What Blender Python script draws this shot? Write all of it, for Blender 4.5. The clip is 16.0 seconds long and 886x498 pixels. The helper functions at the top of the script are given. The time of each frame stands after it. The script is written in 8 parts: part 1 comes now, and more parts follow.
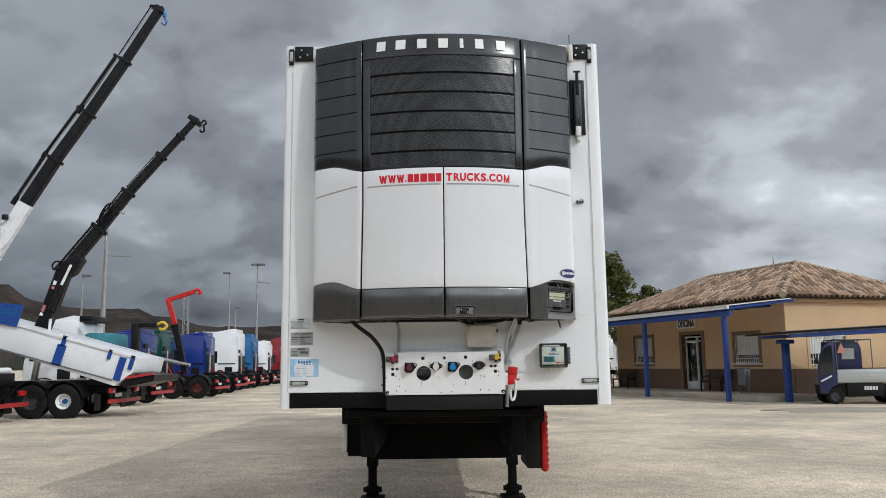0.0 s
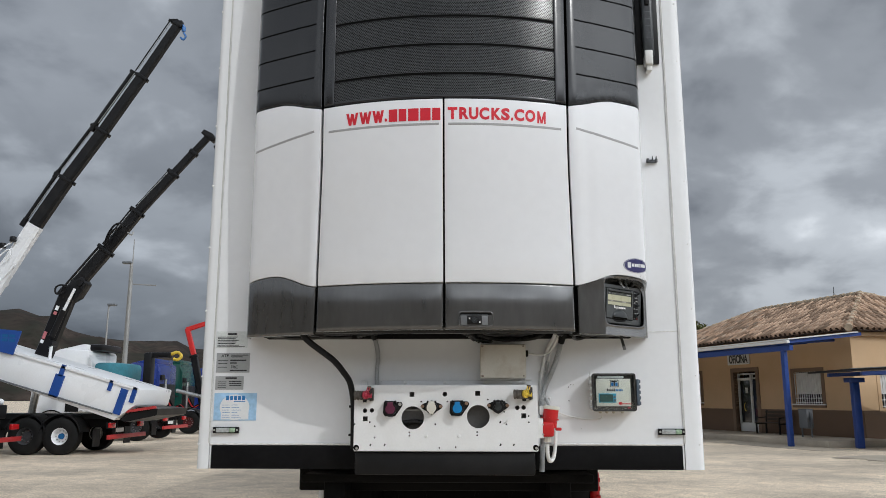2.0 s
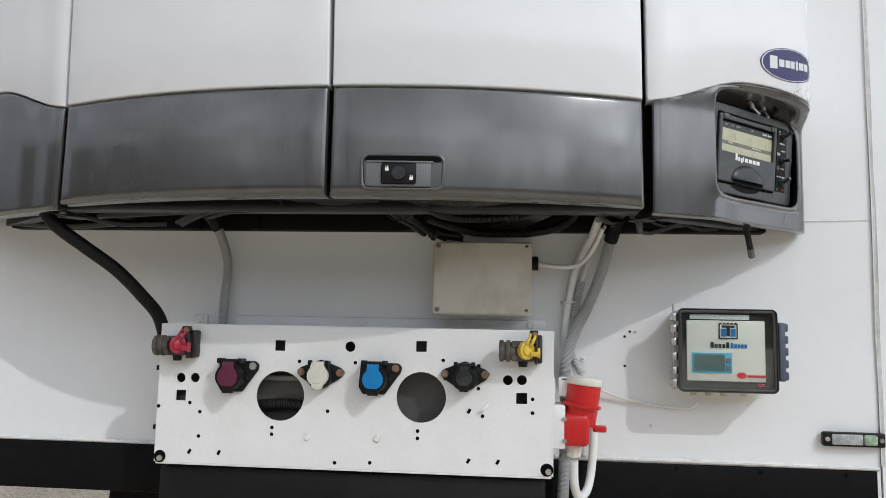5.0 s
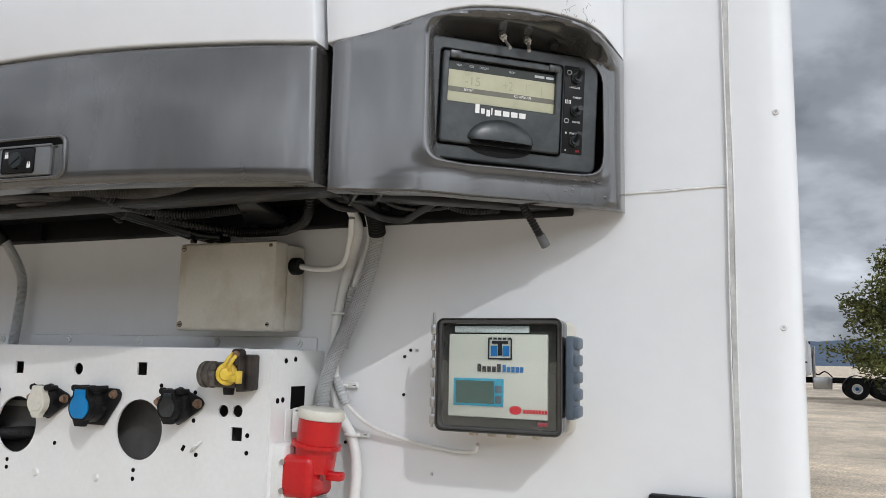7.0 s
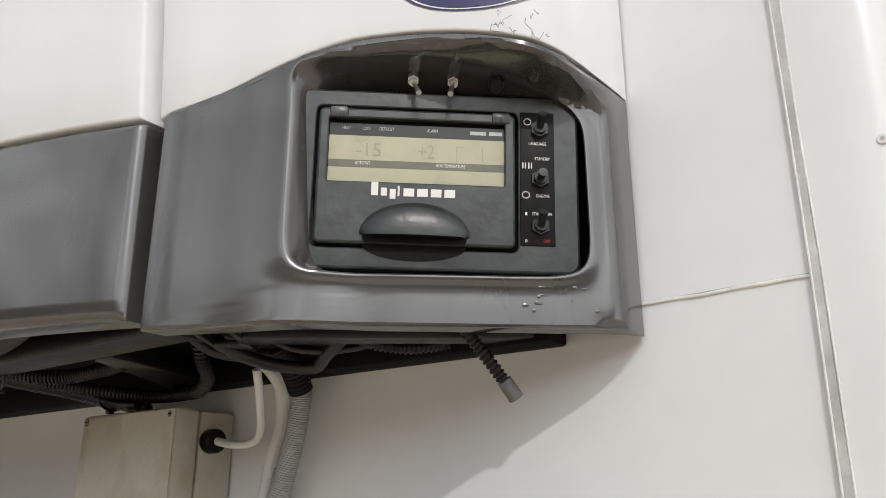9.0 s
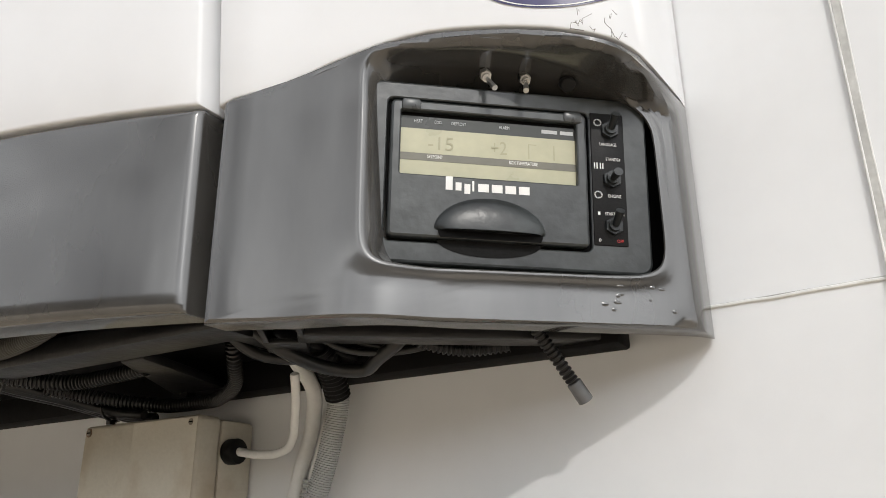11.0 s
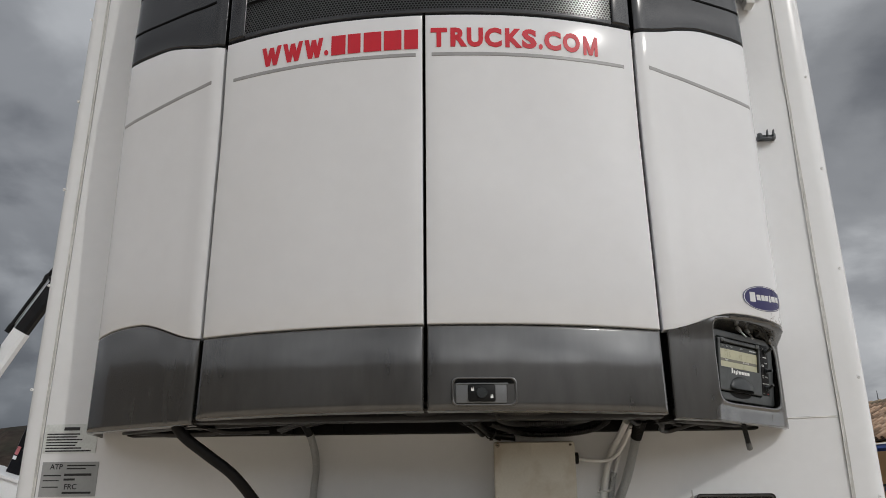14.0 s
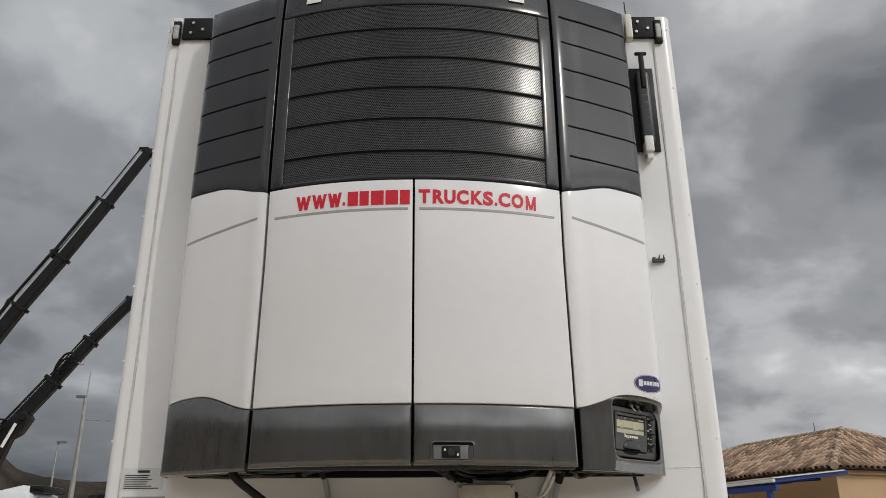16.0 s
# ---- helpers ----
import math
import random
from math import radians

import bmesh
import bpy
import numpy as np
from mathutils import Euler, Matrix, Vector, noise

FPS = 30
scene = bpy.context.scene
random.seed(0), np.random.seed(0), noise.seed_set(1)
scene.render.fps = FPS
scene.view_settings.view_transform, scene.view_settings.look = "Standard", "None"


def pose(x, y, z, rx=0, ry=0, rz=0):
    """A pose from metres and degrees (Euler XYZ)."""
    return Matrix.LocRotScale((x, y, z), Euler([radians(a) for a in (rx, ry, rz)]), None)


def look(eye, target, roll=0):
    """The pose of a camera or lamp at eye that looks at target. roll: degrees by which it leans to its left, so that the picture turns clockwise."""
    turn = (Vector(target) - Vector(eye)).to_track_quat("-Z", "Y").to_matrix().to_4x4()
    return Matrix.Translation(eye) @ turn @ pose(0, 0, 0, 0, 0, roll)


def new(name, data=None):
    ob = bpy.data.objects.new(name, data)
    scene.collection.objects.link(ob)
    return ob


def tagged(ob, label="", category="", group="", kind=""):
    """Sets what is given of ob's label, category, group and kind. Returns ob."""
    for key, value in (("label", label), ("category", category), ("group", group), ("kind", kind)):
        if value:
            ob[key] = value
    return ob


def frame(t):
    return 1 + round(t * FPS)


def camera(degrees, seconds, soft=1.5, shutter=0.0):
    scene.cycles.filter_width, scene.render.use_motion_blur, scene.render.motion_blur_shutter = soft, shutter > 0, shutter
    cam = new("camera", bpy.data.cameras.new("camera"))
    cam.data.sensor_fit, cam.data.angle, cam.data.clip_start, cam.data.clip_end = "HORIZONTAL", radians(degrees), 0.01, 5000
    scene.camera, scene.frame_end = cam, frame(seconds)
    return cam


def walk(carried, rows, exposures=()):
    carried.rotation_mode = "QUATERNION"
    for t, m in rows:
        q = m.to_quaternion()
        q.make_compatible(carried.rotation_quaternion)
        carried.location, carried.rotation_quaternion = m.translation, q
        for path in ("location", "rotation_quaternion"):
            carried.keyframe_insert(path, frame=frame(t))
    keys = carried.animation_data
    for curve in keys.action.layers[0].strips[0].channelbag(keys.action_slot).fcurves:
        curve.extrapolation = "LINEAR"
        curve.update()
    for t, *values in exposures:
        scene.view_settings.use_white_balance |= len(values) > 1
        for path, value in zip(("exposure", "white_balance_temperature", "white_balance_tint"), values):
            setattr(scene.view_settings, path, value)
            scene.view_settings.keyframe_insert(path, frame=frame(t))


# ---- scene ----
cam = camera(58.6, 16.0, soft=0.45)
PATH = [
    (0, (-0.055, -6.28, 1.453), (-0.035, -4.301, 1.742), -0.7),
    (0.5, (0.032, -5.858, 1.464), (0.028, -3.881, 1.768), -0.6),
    (1, (0.07, -5.349, 1.464), (0.044, -3.375, 1.788), -0.3),
    (1.5, (0.131, -4.754, 1.469), (0.075, -2.784, 1.813), -0.2),
    (2, (0.14, -4.156, 1.472), (0.07, -2.193, 1.848), 0.0),
    (2.5, (0.182, -3.613, 1.475), (0.117, -1.654, 1.876), 0.5),
    (3, (0.152, -3.165, 1.473), (0.109, -1.202, 1.854), 0.5),
    (5.3, (0.538, -1.836, 1.526), (0.27, 0.134, 1.744), 1.4),
    (5.5, (0.643, -1.77, 1.526), (0.334, 0.194, 1.744), 1.5),
    (6, (0.855, -1.609, 1.522), (0.423, 0.332, 1.735), 1.4),
    (6.5, (1.064, -1.47, 1.534), (0.468, 0.425, 1.765), 1.3),
    (7, (1.289, -1.338, 1.538), (0.505, 0.482, 1.81), 1.2),
    (7.5, (1.391, -1.198, 1.539), (0.455, 0.54, 1.862), 0.5),
    (8, (1.407, -1.042, 1.556), (0.36, 0.607, 1.984), 0.1),
    (8.5, (1.408, -0.89, 1.579), (0.294, 0.677, 2.13), 0.2),
    (9, (1.357, -0.767, 1.621), (0.227, 0.762, 2.241), -0.0),
    (9.2, (1.327, -0.739, 1.642), (0.204, 0.786, 2.287), -0.2),
    (11.3, (1.167, -0.874, 1.585), (0.269, 0.774, 2.276), -0.6),
    (11.5, (1.107, -0.95, 1.578), (0.287, 0.753, 2.233), -0.6),
    (12, (0.936, -1.185, 1.558), (0.332, 0.625, 2.157), -0.8),
    (12.5, (0.686, -1.482, 1.545), (0.261, 0.384, 2.127), -0.6),
    (13, (0.469, -1.802, 1.541), (0.168, 0.086, 2.128), -0.2),
    (13.5, (0.283, -2.127, 1.551), (0.115, -0.224, 2.152), -0.3),
    (14, (0.165, -2.448, 1.543), (0.066, -0.557, 2.190), -0.4),
    (14.5, (0.155, -2.788, 1.522), (0.104, -0.904, 2.187), -0.2),
    (15, (0.165, -3.055, 1.528), (0.139, -1.181, 2.228), -0.15),
    (15.5, (0.145, -3.251, 1.523), (0.138, -1.383, 2.237), -0.2),
    (16, (0.119, -3.426, 1.522), (0.126, -1.554, 2.224), -0.3),
]
walk(cam, [(t, look(eye, target, roll)) for t, eye, target, roll in PATH], [(0, -0.70, 6000, 8), (1.5, -0.70, 6000, 8), (3, -0.86, 6060, 10), (5.5, -0.57, 5950, 9), (7.5, -0.60, 6050, 10), (9, -0.58, 6400, 10), (11.5, -0.40, 6400, 10), (12.5, -0.72, 6350, 10), (13.5, -0.98, 6350, 10), (14.5, -1.16, 6350, 10), (16, -0.96, 6450, 10)])

# ---------- light: broken cloud with the sun through it ----------
SUN = Vector((0.552, -0.567, 0.598)).normalized()     # towards the sun
elev, turn_z = math.asin(SUN.z), math.atan2(SUN.x, SUN.y)
sun = new("sun", bpy.data.lights.new("sun", "SUN"))
sun.data.energy, sun.data.angle, sun.data.color = 1.66, radians(0.6), (1.0, 0.95, 0.88)
sun.matrix_basis = look(SUN * 50, (0, 0, 0))

world = bpy.data.worlds.new("world")
scene.world = world
world.use_nodes = True
wn, wl = world.node_tree.nodes, world.node_tree.links
wn.clear()


def wnode(kind, **values):
    n = wn.new(kind)
    for k, v in values.items():
        n.inputs[k].default_value = v
    return n


def wmath(op, a, b=None, clamp=False):
    n = wn.new("ShaderNodeMath")
    n.operation, n.use_clamp = op, clamp
    for i, v in enumerate((a, b)):
        if v is None:
            continue
        if isinstance(v, (int, float)):
            n.inputs[i].default_value = v
        else:
            wl.new(v, n.inputs[i])
    return n.outputs[0]


def wramp(fac, stops, mode="EASE"):
    n = wn.new("ShaderNodeValToRGB")
    wl.new(fac, n.inputs[0])
    n.color_ramp.interpolation = mode
    e = n.color_ramp.elements
    while len(e) < len(stops):
        e.new(0.5)
    for el, (p, c) in zip(e, stops):
        el.position, el.color = p, (*c, 1)
    return n.outputs[0]


def wmix(mode, fac, a, b):
    n = wn.new("ShaderNodeMixRGB")
    n.blend_type = mode
    for i, v in enumerate((fac, a, b)):
        if isinstance(v, (int, float)):
            n.inputs[i].default_value = v
        elif isinstance(v, tuple):
            n.inputs[i].default_value = (*v, 1)
        else:
            wl.new(v, n.inputs[i])
    return n.outputs[0]


coord = wn.new("ShaderNodeTexCoord")
sep = wn.new("ShaderNodeSeparateXYZ")
wl.new(coord.outputs["Generated"], sep.inputs[0])
up = wmath("MAXIMUM", sep.outputs[2], 0.0)
flat = wmath("ADD", up, 0.42)
comb = wn.new("ShaderNodeCombineXYZ")
wl.new(wmath("DIVIDE", sep.outputs[0], flat), comb.inputs[0])
wl.new(wmath("DIVIDE", sep.outputs[1], flat), comb.inputs[1])
big = wnode("ShaderNodeTexNoise", Scale=1.55, Detail=6.0, Roughness=0.50, Distortion=0.05)
small = wnode("ShaderNodeTexNoise", Scale=4.2, Detail=8.0, Roughness=0.50, Distortion=0.25)
for n in (big, small):
    wl.new(comb.outputs[0], n.inputs["Vector"])
cover = wmath("ADD", wmath("MULTIPLY", big.outputs[0], 0.58), wmath("MULTIPLY", small.outputs[0], 0.42))
cloud = wramp(cover, [(0.36, (0.16, 0.17, 0.19)), (0.46, (0.29, 0.302, 0.322)), (0.55, (0.48, 0.495, 0.515)), (0.68, (0.95, 0.96, 0.97))])
low = wmath("MULTIPLY", wramp(up, [(0.0, (1, 1, 1)), (0.10, (0.75, 0.75, 0.75)), (0.22, (0, 0, 0))]), wmath("ADD", wmath("MULTIPLY", sep.outputs[0], 1.3), 0.42, clamp=True))
cloud = wmix("MIX", wmath("MULTIPLY", low, 0.20), cloud, wmix("MULTIPLY", 1.0, wramp(small.outputs[0], [(0.35, (0.16, 0.18, 0.215)), (0.64, (0.95, 0.95, 0.94))]), (0.8, 0.8, 0.8)))
dot = wn.new("ShaderNodeVectorMath")
dot.operation = "DOT_PRODUCT"
wl.new(coord.outputs["Generated"], dot.inputs[0])
dot.inputs[1].default_value = SUN
glow = wmath("POWER", wmath("MAXIMUM", wmath("ADD", wmath("MULTIPLY", dot.outputs["Value"], 0.5), 0.5), 0.0), 2.2)
cloud = wmix("MULTIPLY", 1.0, cloud, wmix("ADD", 1.0, (0.84, 0.84, 0.84), wmix("MULTIPLY", 1.0, wmath("MULTIPLY", glow, wmath("ADD", wmath("MULTIPLY", wmath("POWER", wmath("SUBTRACT", 1.0, up, clamp=True), 3.0), 8.1), 0.90)), (1.0, 0.97, 0.925))))
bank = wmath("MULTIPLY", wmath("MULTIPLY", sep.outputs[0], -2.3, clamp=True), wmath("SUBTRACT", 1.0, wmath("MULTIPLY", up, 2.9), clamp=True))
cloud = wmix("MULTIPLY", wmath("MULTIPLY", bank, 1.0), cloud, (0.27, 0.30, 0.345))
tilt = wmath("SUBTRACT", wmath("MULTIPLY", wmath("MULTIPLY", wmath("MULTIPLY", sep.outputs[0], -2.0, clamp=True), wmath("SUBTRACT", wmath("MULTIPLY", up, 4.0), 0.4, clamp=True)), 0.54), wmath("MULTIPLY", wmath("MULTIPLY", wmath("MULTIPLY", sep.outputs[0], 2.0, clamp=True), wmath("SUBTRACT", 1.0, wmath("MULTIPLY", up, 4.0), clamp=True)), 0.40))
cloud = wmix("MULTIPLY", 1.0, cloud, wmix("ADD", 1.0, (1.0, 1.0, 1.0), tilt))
aureole = wmath("MULTIPLY", wmath("POWER", wmath("MAXIMUM", dot.outputs["Value"], 0.0), 5.0), 1.1)
cloud = wmix("MULTIPLY", 1.0, cloud, wmix("ADD", 1.0, (1.0, 1.0, 1.0), aureole))
sky = wn.new("ShaderNodeTexSky")
sky.sky_type, sky.sun_disc = "NISHITA", False
sky.sun_elevation, sky.sun_rotation = elev, turn_z
sky_bg, cloud_bg = wnode("ShaderNodeBackground", Strength=0.09), wnode("ShaderNodeBackground", Strength=1.3)
wl.new(sky.outputs[0], sky_bg.inputs[0])
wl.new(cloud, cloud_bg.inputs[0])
gap = wramp(cover, [(0.0, (1, 1, 1)), (0.62, (0.97, 0.97, 0.97)), (0.74, (0.55, 0.55, 0.55))])
mixed, wout = wn.new("ShaderNodeMixShader"), wn.new("ShaderNodeOutputWorld")
wl.new(gap, mixed.inputs[0])
wl.new(sky_bg.outputs[0], mixed.inputs[1])
wl.new(cloud_bg.outputs[0], mixed.inputs[2])
wl.new(mixed.outputs[0], wout.inputs[0])


# ---------- materials ----------
def surf(name, col, rough=0.5, metal=0.0, var=0.12, scale=3.0, fine=60.0, bump=0.0, bscale=200.0, coat=0.0, spec=0.5, dirt=None, dirt_amount=0.3, dirt_scale=1.5, random_tint=0.0, streak=1.0):
    """A surface with broad and fine variation in colour and gloss, relief, and a second colour in patches."""
    m = bpy.data.materials.new(name)
    m.use_nodes = True
    nt = m.node_tree
    N, L = nt.nodes, nt.links
    b = N["Principled BSDF"]
    tc = N.new("ShaderNodeTexCoord")
    mp = N.new("ShaderNodeMapping")
    mp.inputs["Scale"].default_value = (1, 1, streak)
    L.new(tc.outputs["Object"], mp.inputs[0])

    def noise_tex(s, detail=4.0):
        n = N.new("ShaderNodeTexNoise")
        n.inputs["Scale"].default_value, n.inputs["Detail"].default_value = s, detail
        L.new(mp.outputs[0], n.inputs["Vector"])
        return n.outputs[0]

    def mix(mode, fac, a, c):
        n = N.new("ShaderNodeMixRGB")
        n.blend_type = mode
        for i, v in enumerate((fac, a, c)):
            if isinstance(v, (int, float)):
                n.inputs[i].default_value = v
            elif isinstance(v, tuple):
                n.inputs[i].default_value = (*v, 1)
            else:
                L.new(v, n.inputs[i])
        return n.outputs[0]

    def rng(v, lo, hi, to_lo, to_hi):
        n = N.new("ShaderNodeMapRange")
        L.new(v, n.inputs[0])
        for i, x in enumerate((lo, hi, to_lo, to_hi)):
            n.inputs[i + 1].default_value = x
        return n.outputs[0]

    broad, grain = noise_tex(scale, 5.0), noise_tex(fine, 3.0)
    shade = N.new("ShaderNodeMath")
    shade.operation = "MULTIPLY"
    L.new(rng(broad, 0.3, 0.7, 1 - var, 1 + var), shade.inputs[0])
    L.new(rng(grain, 0.3, 0.7, 1 - var * 0.6, 1 + var * 0.6), shade.inputs[1])
    out = mix("MULTIPLY", 1.0, tuple(col), shade.outputs[0])
    if dirt:
        patch = noise_tex(dirt_scale, 8.0)
        out = mix("MIX", rng(patch, 0.48, 0.72, 0.0, dirt_amount), out, tuple(dirt))
    if random_tint:
        info = N.new("ShaderNodeObjectInfo")
        geo = N.new("ShaderNodeNewGeometry")
        both = N.new("ShaderNodeMath")
        both.operation = "ADD"
        L.new(info.outputs["Random"], both.inputs[0])
        L.new(geo.outputs["Random Per Island"], both.inputs[1])
        fr = N.new("ShaderNodeMath")
        fr.operation = "FRACT"
        L.new(both.outputs[0], fr.inputs[0])
        out = mix("MULTIPLY", 1.0, out, rng(fr.outputs[0], 0, 1, 1 - random_tint, 1 + random_tint))
    L.new(out, b.inputs["Base Color"])
    L.new(rng(broad, 0.25, 0.75, max(0.02, rough * 0.8), min(1, rough * 1.2)), b.inputs["Roughness"])
    b.inputs["Metallic"].default_value = metal
    b.inputs["Specular IOR Level"].default_value = spec
    b.inputs["Coat Weight"].default_value = coat
    b.inputs["Coat Roughness"].default_value = 0.08
    if bump:
        bp = N.new("ShaderNodeBump")
        bp.inputs["Strength"].default_value, bp.inputs["Distance"].default_value = 1.0, bump
        L.new(noise_tex(bscale, 4.0), bp.inputs["Height"])
        L.new(bp.outputs[0], b.inputs["Normal"])
    return m


def glass(name, col=(0.9, 0.95, 0.95), rough=0.02):
    m = bpy.data.materials.new(name)
    m.use_nodes = True
    b = m.node_tree.nodes["Principled BSDF"]
    b.inputs["Base Color"].default_value = (*col, 1)
    b.inputs["Roughness"].default_value = rough
    b.inputs["Transmission Weight"].default_value = 1.0
    b.inputs["IOR"].default_value = 1.45
    return m


WHITE = surf("white_gloss_paint", (0.80, 0.81, 0.82), 0.22, var=0.02, scale=1.2, fine=25, bump=0.0004, bscale=7, dirt=(0.68, 0.67, 0.63), dirt_amount=0.15, dirt_scale=2.2)
PANEL_WHITE = surf("white_body_panel", (0.78, 0.79, 0.81), 0.16, var=0.02, scale=1.0, fine=18, bump=0.0006, bscale=5, dirt=(0.70, 0.69, 0.66), dirt_amount=0.12)
PLATE_WHITE = surf("white_powder_coat", (0.80, 0.80, 0.79), 0.35, var=0.03, scale=5, fine=120, bump=0.0002, bscale=400, dirt=(0.6, 0.58, 0.52), dirt_amount=0.15, dirt_scale=6)
CHARCOAL = surf("charcoal_gloss_plastic", (0.052, 0.050, 0.047), 0.21, spec=1.0, var=0.22, scale=4.0, fine=30, bump=0.0020, bscale=6, coat=0.75, dirt=(0.030, 0.029, 0.027), dirt_amount=0.5, dirt_scale=4, streak=0.3)
GRILLE_GREY = surf("dark_grey_plastic", (0.018, 0.018, 0.019), 0.20, spec=0.5, var=0.10, scale=3, fine=40, bump=0.0005, bscale=8, coat=0.2, dirt=(0.036, 0.035, 0.033), dirt_amount=0.3, dirt_scale=4)
MESH_BLACK = surf("black_perforated_steel", (0.045, 0.045, 0.046), 0.23, spec=0.6, var=0.18, scale=3, fine=50)
BLACK = surf("black_plastic", (0.008, 0.008, 0.0085), 0.5, spec=0.22, var=0.2, scale=8, fine=90, bump=0.0003, bscale=300, dirt=(0.022, 0.021, 0.019), dirt_amount=0.25, dirt_scale=9)
CASE_BLACK = surf("scuffed_case_plastic", (0.026, 0.030, 0.031), 0.36, spec=0.7, var=0.35, scale=14, fine=90, bump=0.0006, bscale=60, dirt=(0.075, 0.085, 0.085), dirt_amount=0.45, dirt_scale=26)
BLACK_GLOSS = surf("black_gloss_plastic", (0.018, 0.021, 0.022), 0.34, var=0.3, scale=12, fine=90, bump=0.0004, bscale=90, dirt=(0.075, 0.085, 0.085), dirt_amount=0.55, dirt_scale=18)
RUBBER = surf("black_rubber", (0.008, 0.008, 0.008), 0.75, spec=0.2, var=0.25, scale=4, fine=60, bump=0.002, bscale=60, dirt=(0.045, 0.04, 0.033), dirt_amount=0.18, dirt_scale=3)
CHASSIS = surf("black_chassis_steel", (0.006, 0.006, 0.0065), 0.6, spec=0.08, var=0.25, scale=3, fine=40, bump=0.001, bscale=40, dirt=(0.028, 0.026, 0.023), dirt_amount=0.12, dirt_scale=4)
STEEL = surf("zinc_steel", (0.55, 0.55, 0.54), 0.32, 1.0, var=0.2, scale=20, fine=200)
RUST_STEEL = surf("rusty_screw", (0.30, 0.20, 0.14), 0.5, 0.8, var=0.3, scale=60, fine=300)
ALLOY = surf("cast_alloy", (0.30, 0.275, 0.235), 0.5, 0.7, var=0.25, scale=18, fine=120, bump=0.001, bscale=150, dirt=(0.16, 0.13, 0.10), dirt_amount=0.5, dirt_scale=25)
GREY_BOX = surf("beige_grey_abs", (0.58, 0.555, 0.48), 0.42, var=0.05, scale=5, fine=150, bump=0.0003, bscale=220, dirt=(0.33, 0.25, 0.15), dirt_amount=0.6, dirt_scale=11)
CABLE_BLACK = surf("dusty_black_sheath", (0.008, 0.008, 0.0085), 0.36, spec=0.5, var=0.25, scale=14, fine=120, dirt=(0.024, 0.0235, 0.023), dirt_amount=0.4, dirt_scale=11)
HOSE_DARK = surf("dusty_ribbed_hose", (0.009, 0.009, 0.0095), 0.36, spec=0.5, var=0.25, scale=14, fine=120, dirt=(0.028, 0.027, 0.026), dirt_amount=0.4, dirt_scale=12)
HOSE_PALE = surf("pale_dusty_hose", (0.070, 0.067, 0.061), 0.55, var=0.25, scale=14, fine=120, dirt=(0.03, 0.029, 0.027), dirt_amount=0.6, dirt_scale=12)
RAIL_STEEL = surf("scuffed_black_steel", (0.009, 0.009, 0.010), 0.34, spec=0.5, var=0.3, scale=9, fine=90, bump=0.0008, bscale=70, dirt=(0.022, 0.022, 0.022), dirt_amount=0.4, dirt_scale=8)
CONDUIT = surf("grey_conduit", (0.47, 0.485, 0.49), 0.42, var=0.08, scale=12, fine=120, dirt=(0.25, 0.24, 0.21), dirt_amount=0.35, dirt_scale=14)
CABLE_WHITE = surf("white_cable", (0.74, 0.74, 0.72), 0.4, var=0.05, scale=20, fine=150)
JOINT_SHADE_GREY = surf("grey_joint_and_bead_shade", (0.52, 0.52, 0.50), 0.6, var=0.2, scale=12, fine=90, dirt=(0.34, 0.33, 0.31), dirt_amount=0.4, dirt_scale=9)
SEALANT = surf("sealant", (0.74, 0.74, 0.72), 0.5, var=0.12, scale=25, fine=150, bump=0.001, bscale=90)
RED_PLASTIC = surf("red_plastic", (0.52, 0.010, 0.012), 0.32, var=0.08, scale=10, fine=120, bump=0.0002, bscale=200, dirt=(0.35, 0.06, 0.04), dirt_amount=0.35, dirt_scale=10)
RED_LETTER = surf("red_vinyl", (0.60, 0.008, 0.024), 0.42, var=0.04, scale=6, fine=60)
WHITE_LETTER = surf("white_vinyl", (0.80, 0.80, 0.78), 0.35, var=0.04, scale=12, fine=80)
MAROON = surf("maroon_plastic", (0.10, 0.012, 0.040), 0.35, var=0.1, scale=30, fine=150)
CREAM = surf("cream_plastic", (0.68, 0.66, 0.58), 0.35, var=0.05, scale=30, fine=150, dirt=(0.5, 0.42, 0.30), dirt_amount=0.4, dirt_scale=30)
BLUE_PLASTIC = surf("blue_plastic", (0.006, 0.20, 0.50), 0.35, var=0.08, scale=30, fine=150)
YELLOW = surf("yellow_plastic", (0.70, 0.50, 0.05), 0.4, var=0.1, scale=30, fine=150, dirt=(0.35, 0.22, 0.05), dirt_amount=0.4, dirt_scale=40)
RED_CAP = surf("red_cap_plastic", (0.36, 0.02, 0.045), 0.38, var=0.1, scale=30, fine=150)
# near-black: shade of holes, gaps and recesses put in colour; also grille ribs
HOLE_SHADE = surf("recess_shade", (0.003, 0.003, 0.003), 0.8, spec=0.1, var=0.1)
LABEL_PALE = surf("pale_etched_plate", (0.62, 0.645, 0.63), 0.45, var=0.12, scale=14, fine=160)
LABEL_GREY = surf("aluminium_label", (0.36, 0.37, 0.37), 0.38, 0.3, var=0.06, scale=8, fine=90)
LABEL_WHITE = surf("white_label", (0.72, 0.73, 0.73), 0.4, var=0.04, scale=8, fine=90)
LABEL_BLUE = surf("pale_blue_label", (0.33, 0.52, 0.72), 0.4, var=0.22, scale=9, fine=40)
INK = surf("black_ink", (0.02, 0.02, 0.022), 0.5, var=0.1)
INK_BLUE = surf("blue_ink", (0.02, 0.17, 0.45), 0.4, var=0.1)
LOGO_BLUE = surf("navy_vinyl", (0.035, 0.032, 0.12), 0.3, var=0.06, scale=20, fine=80)
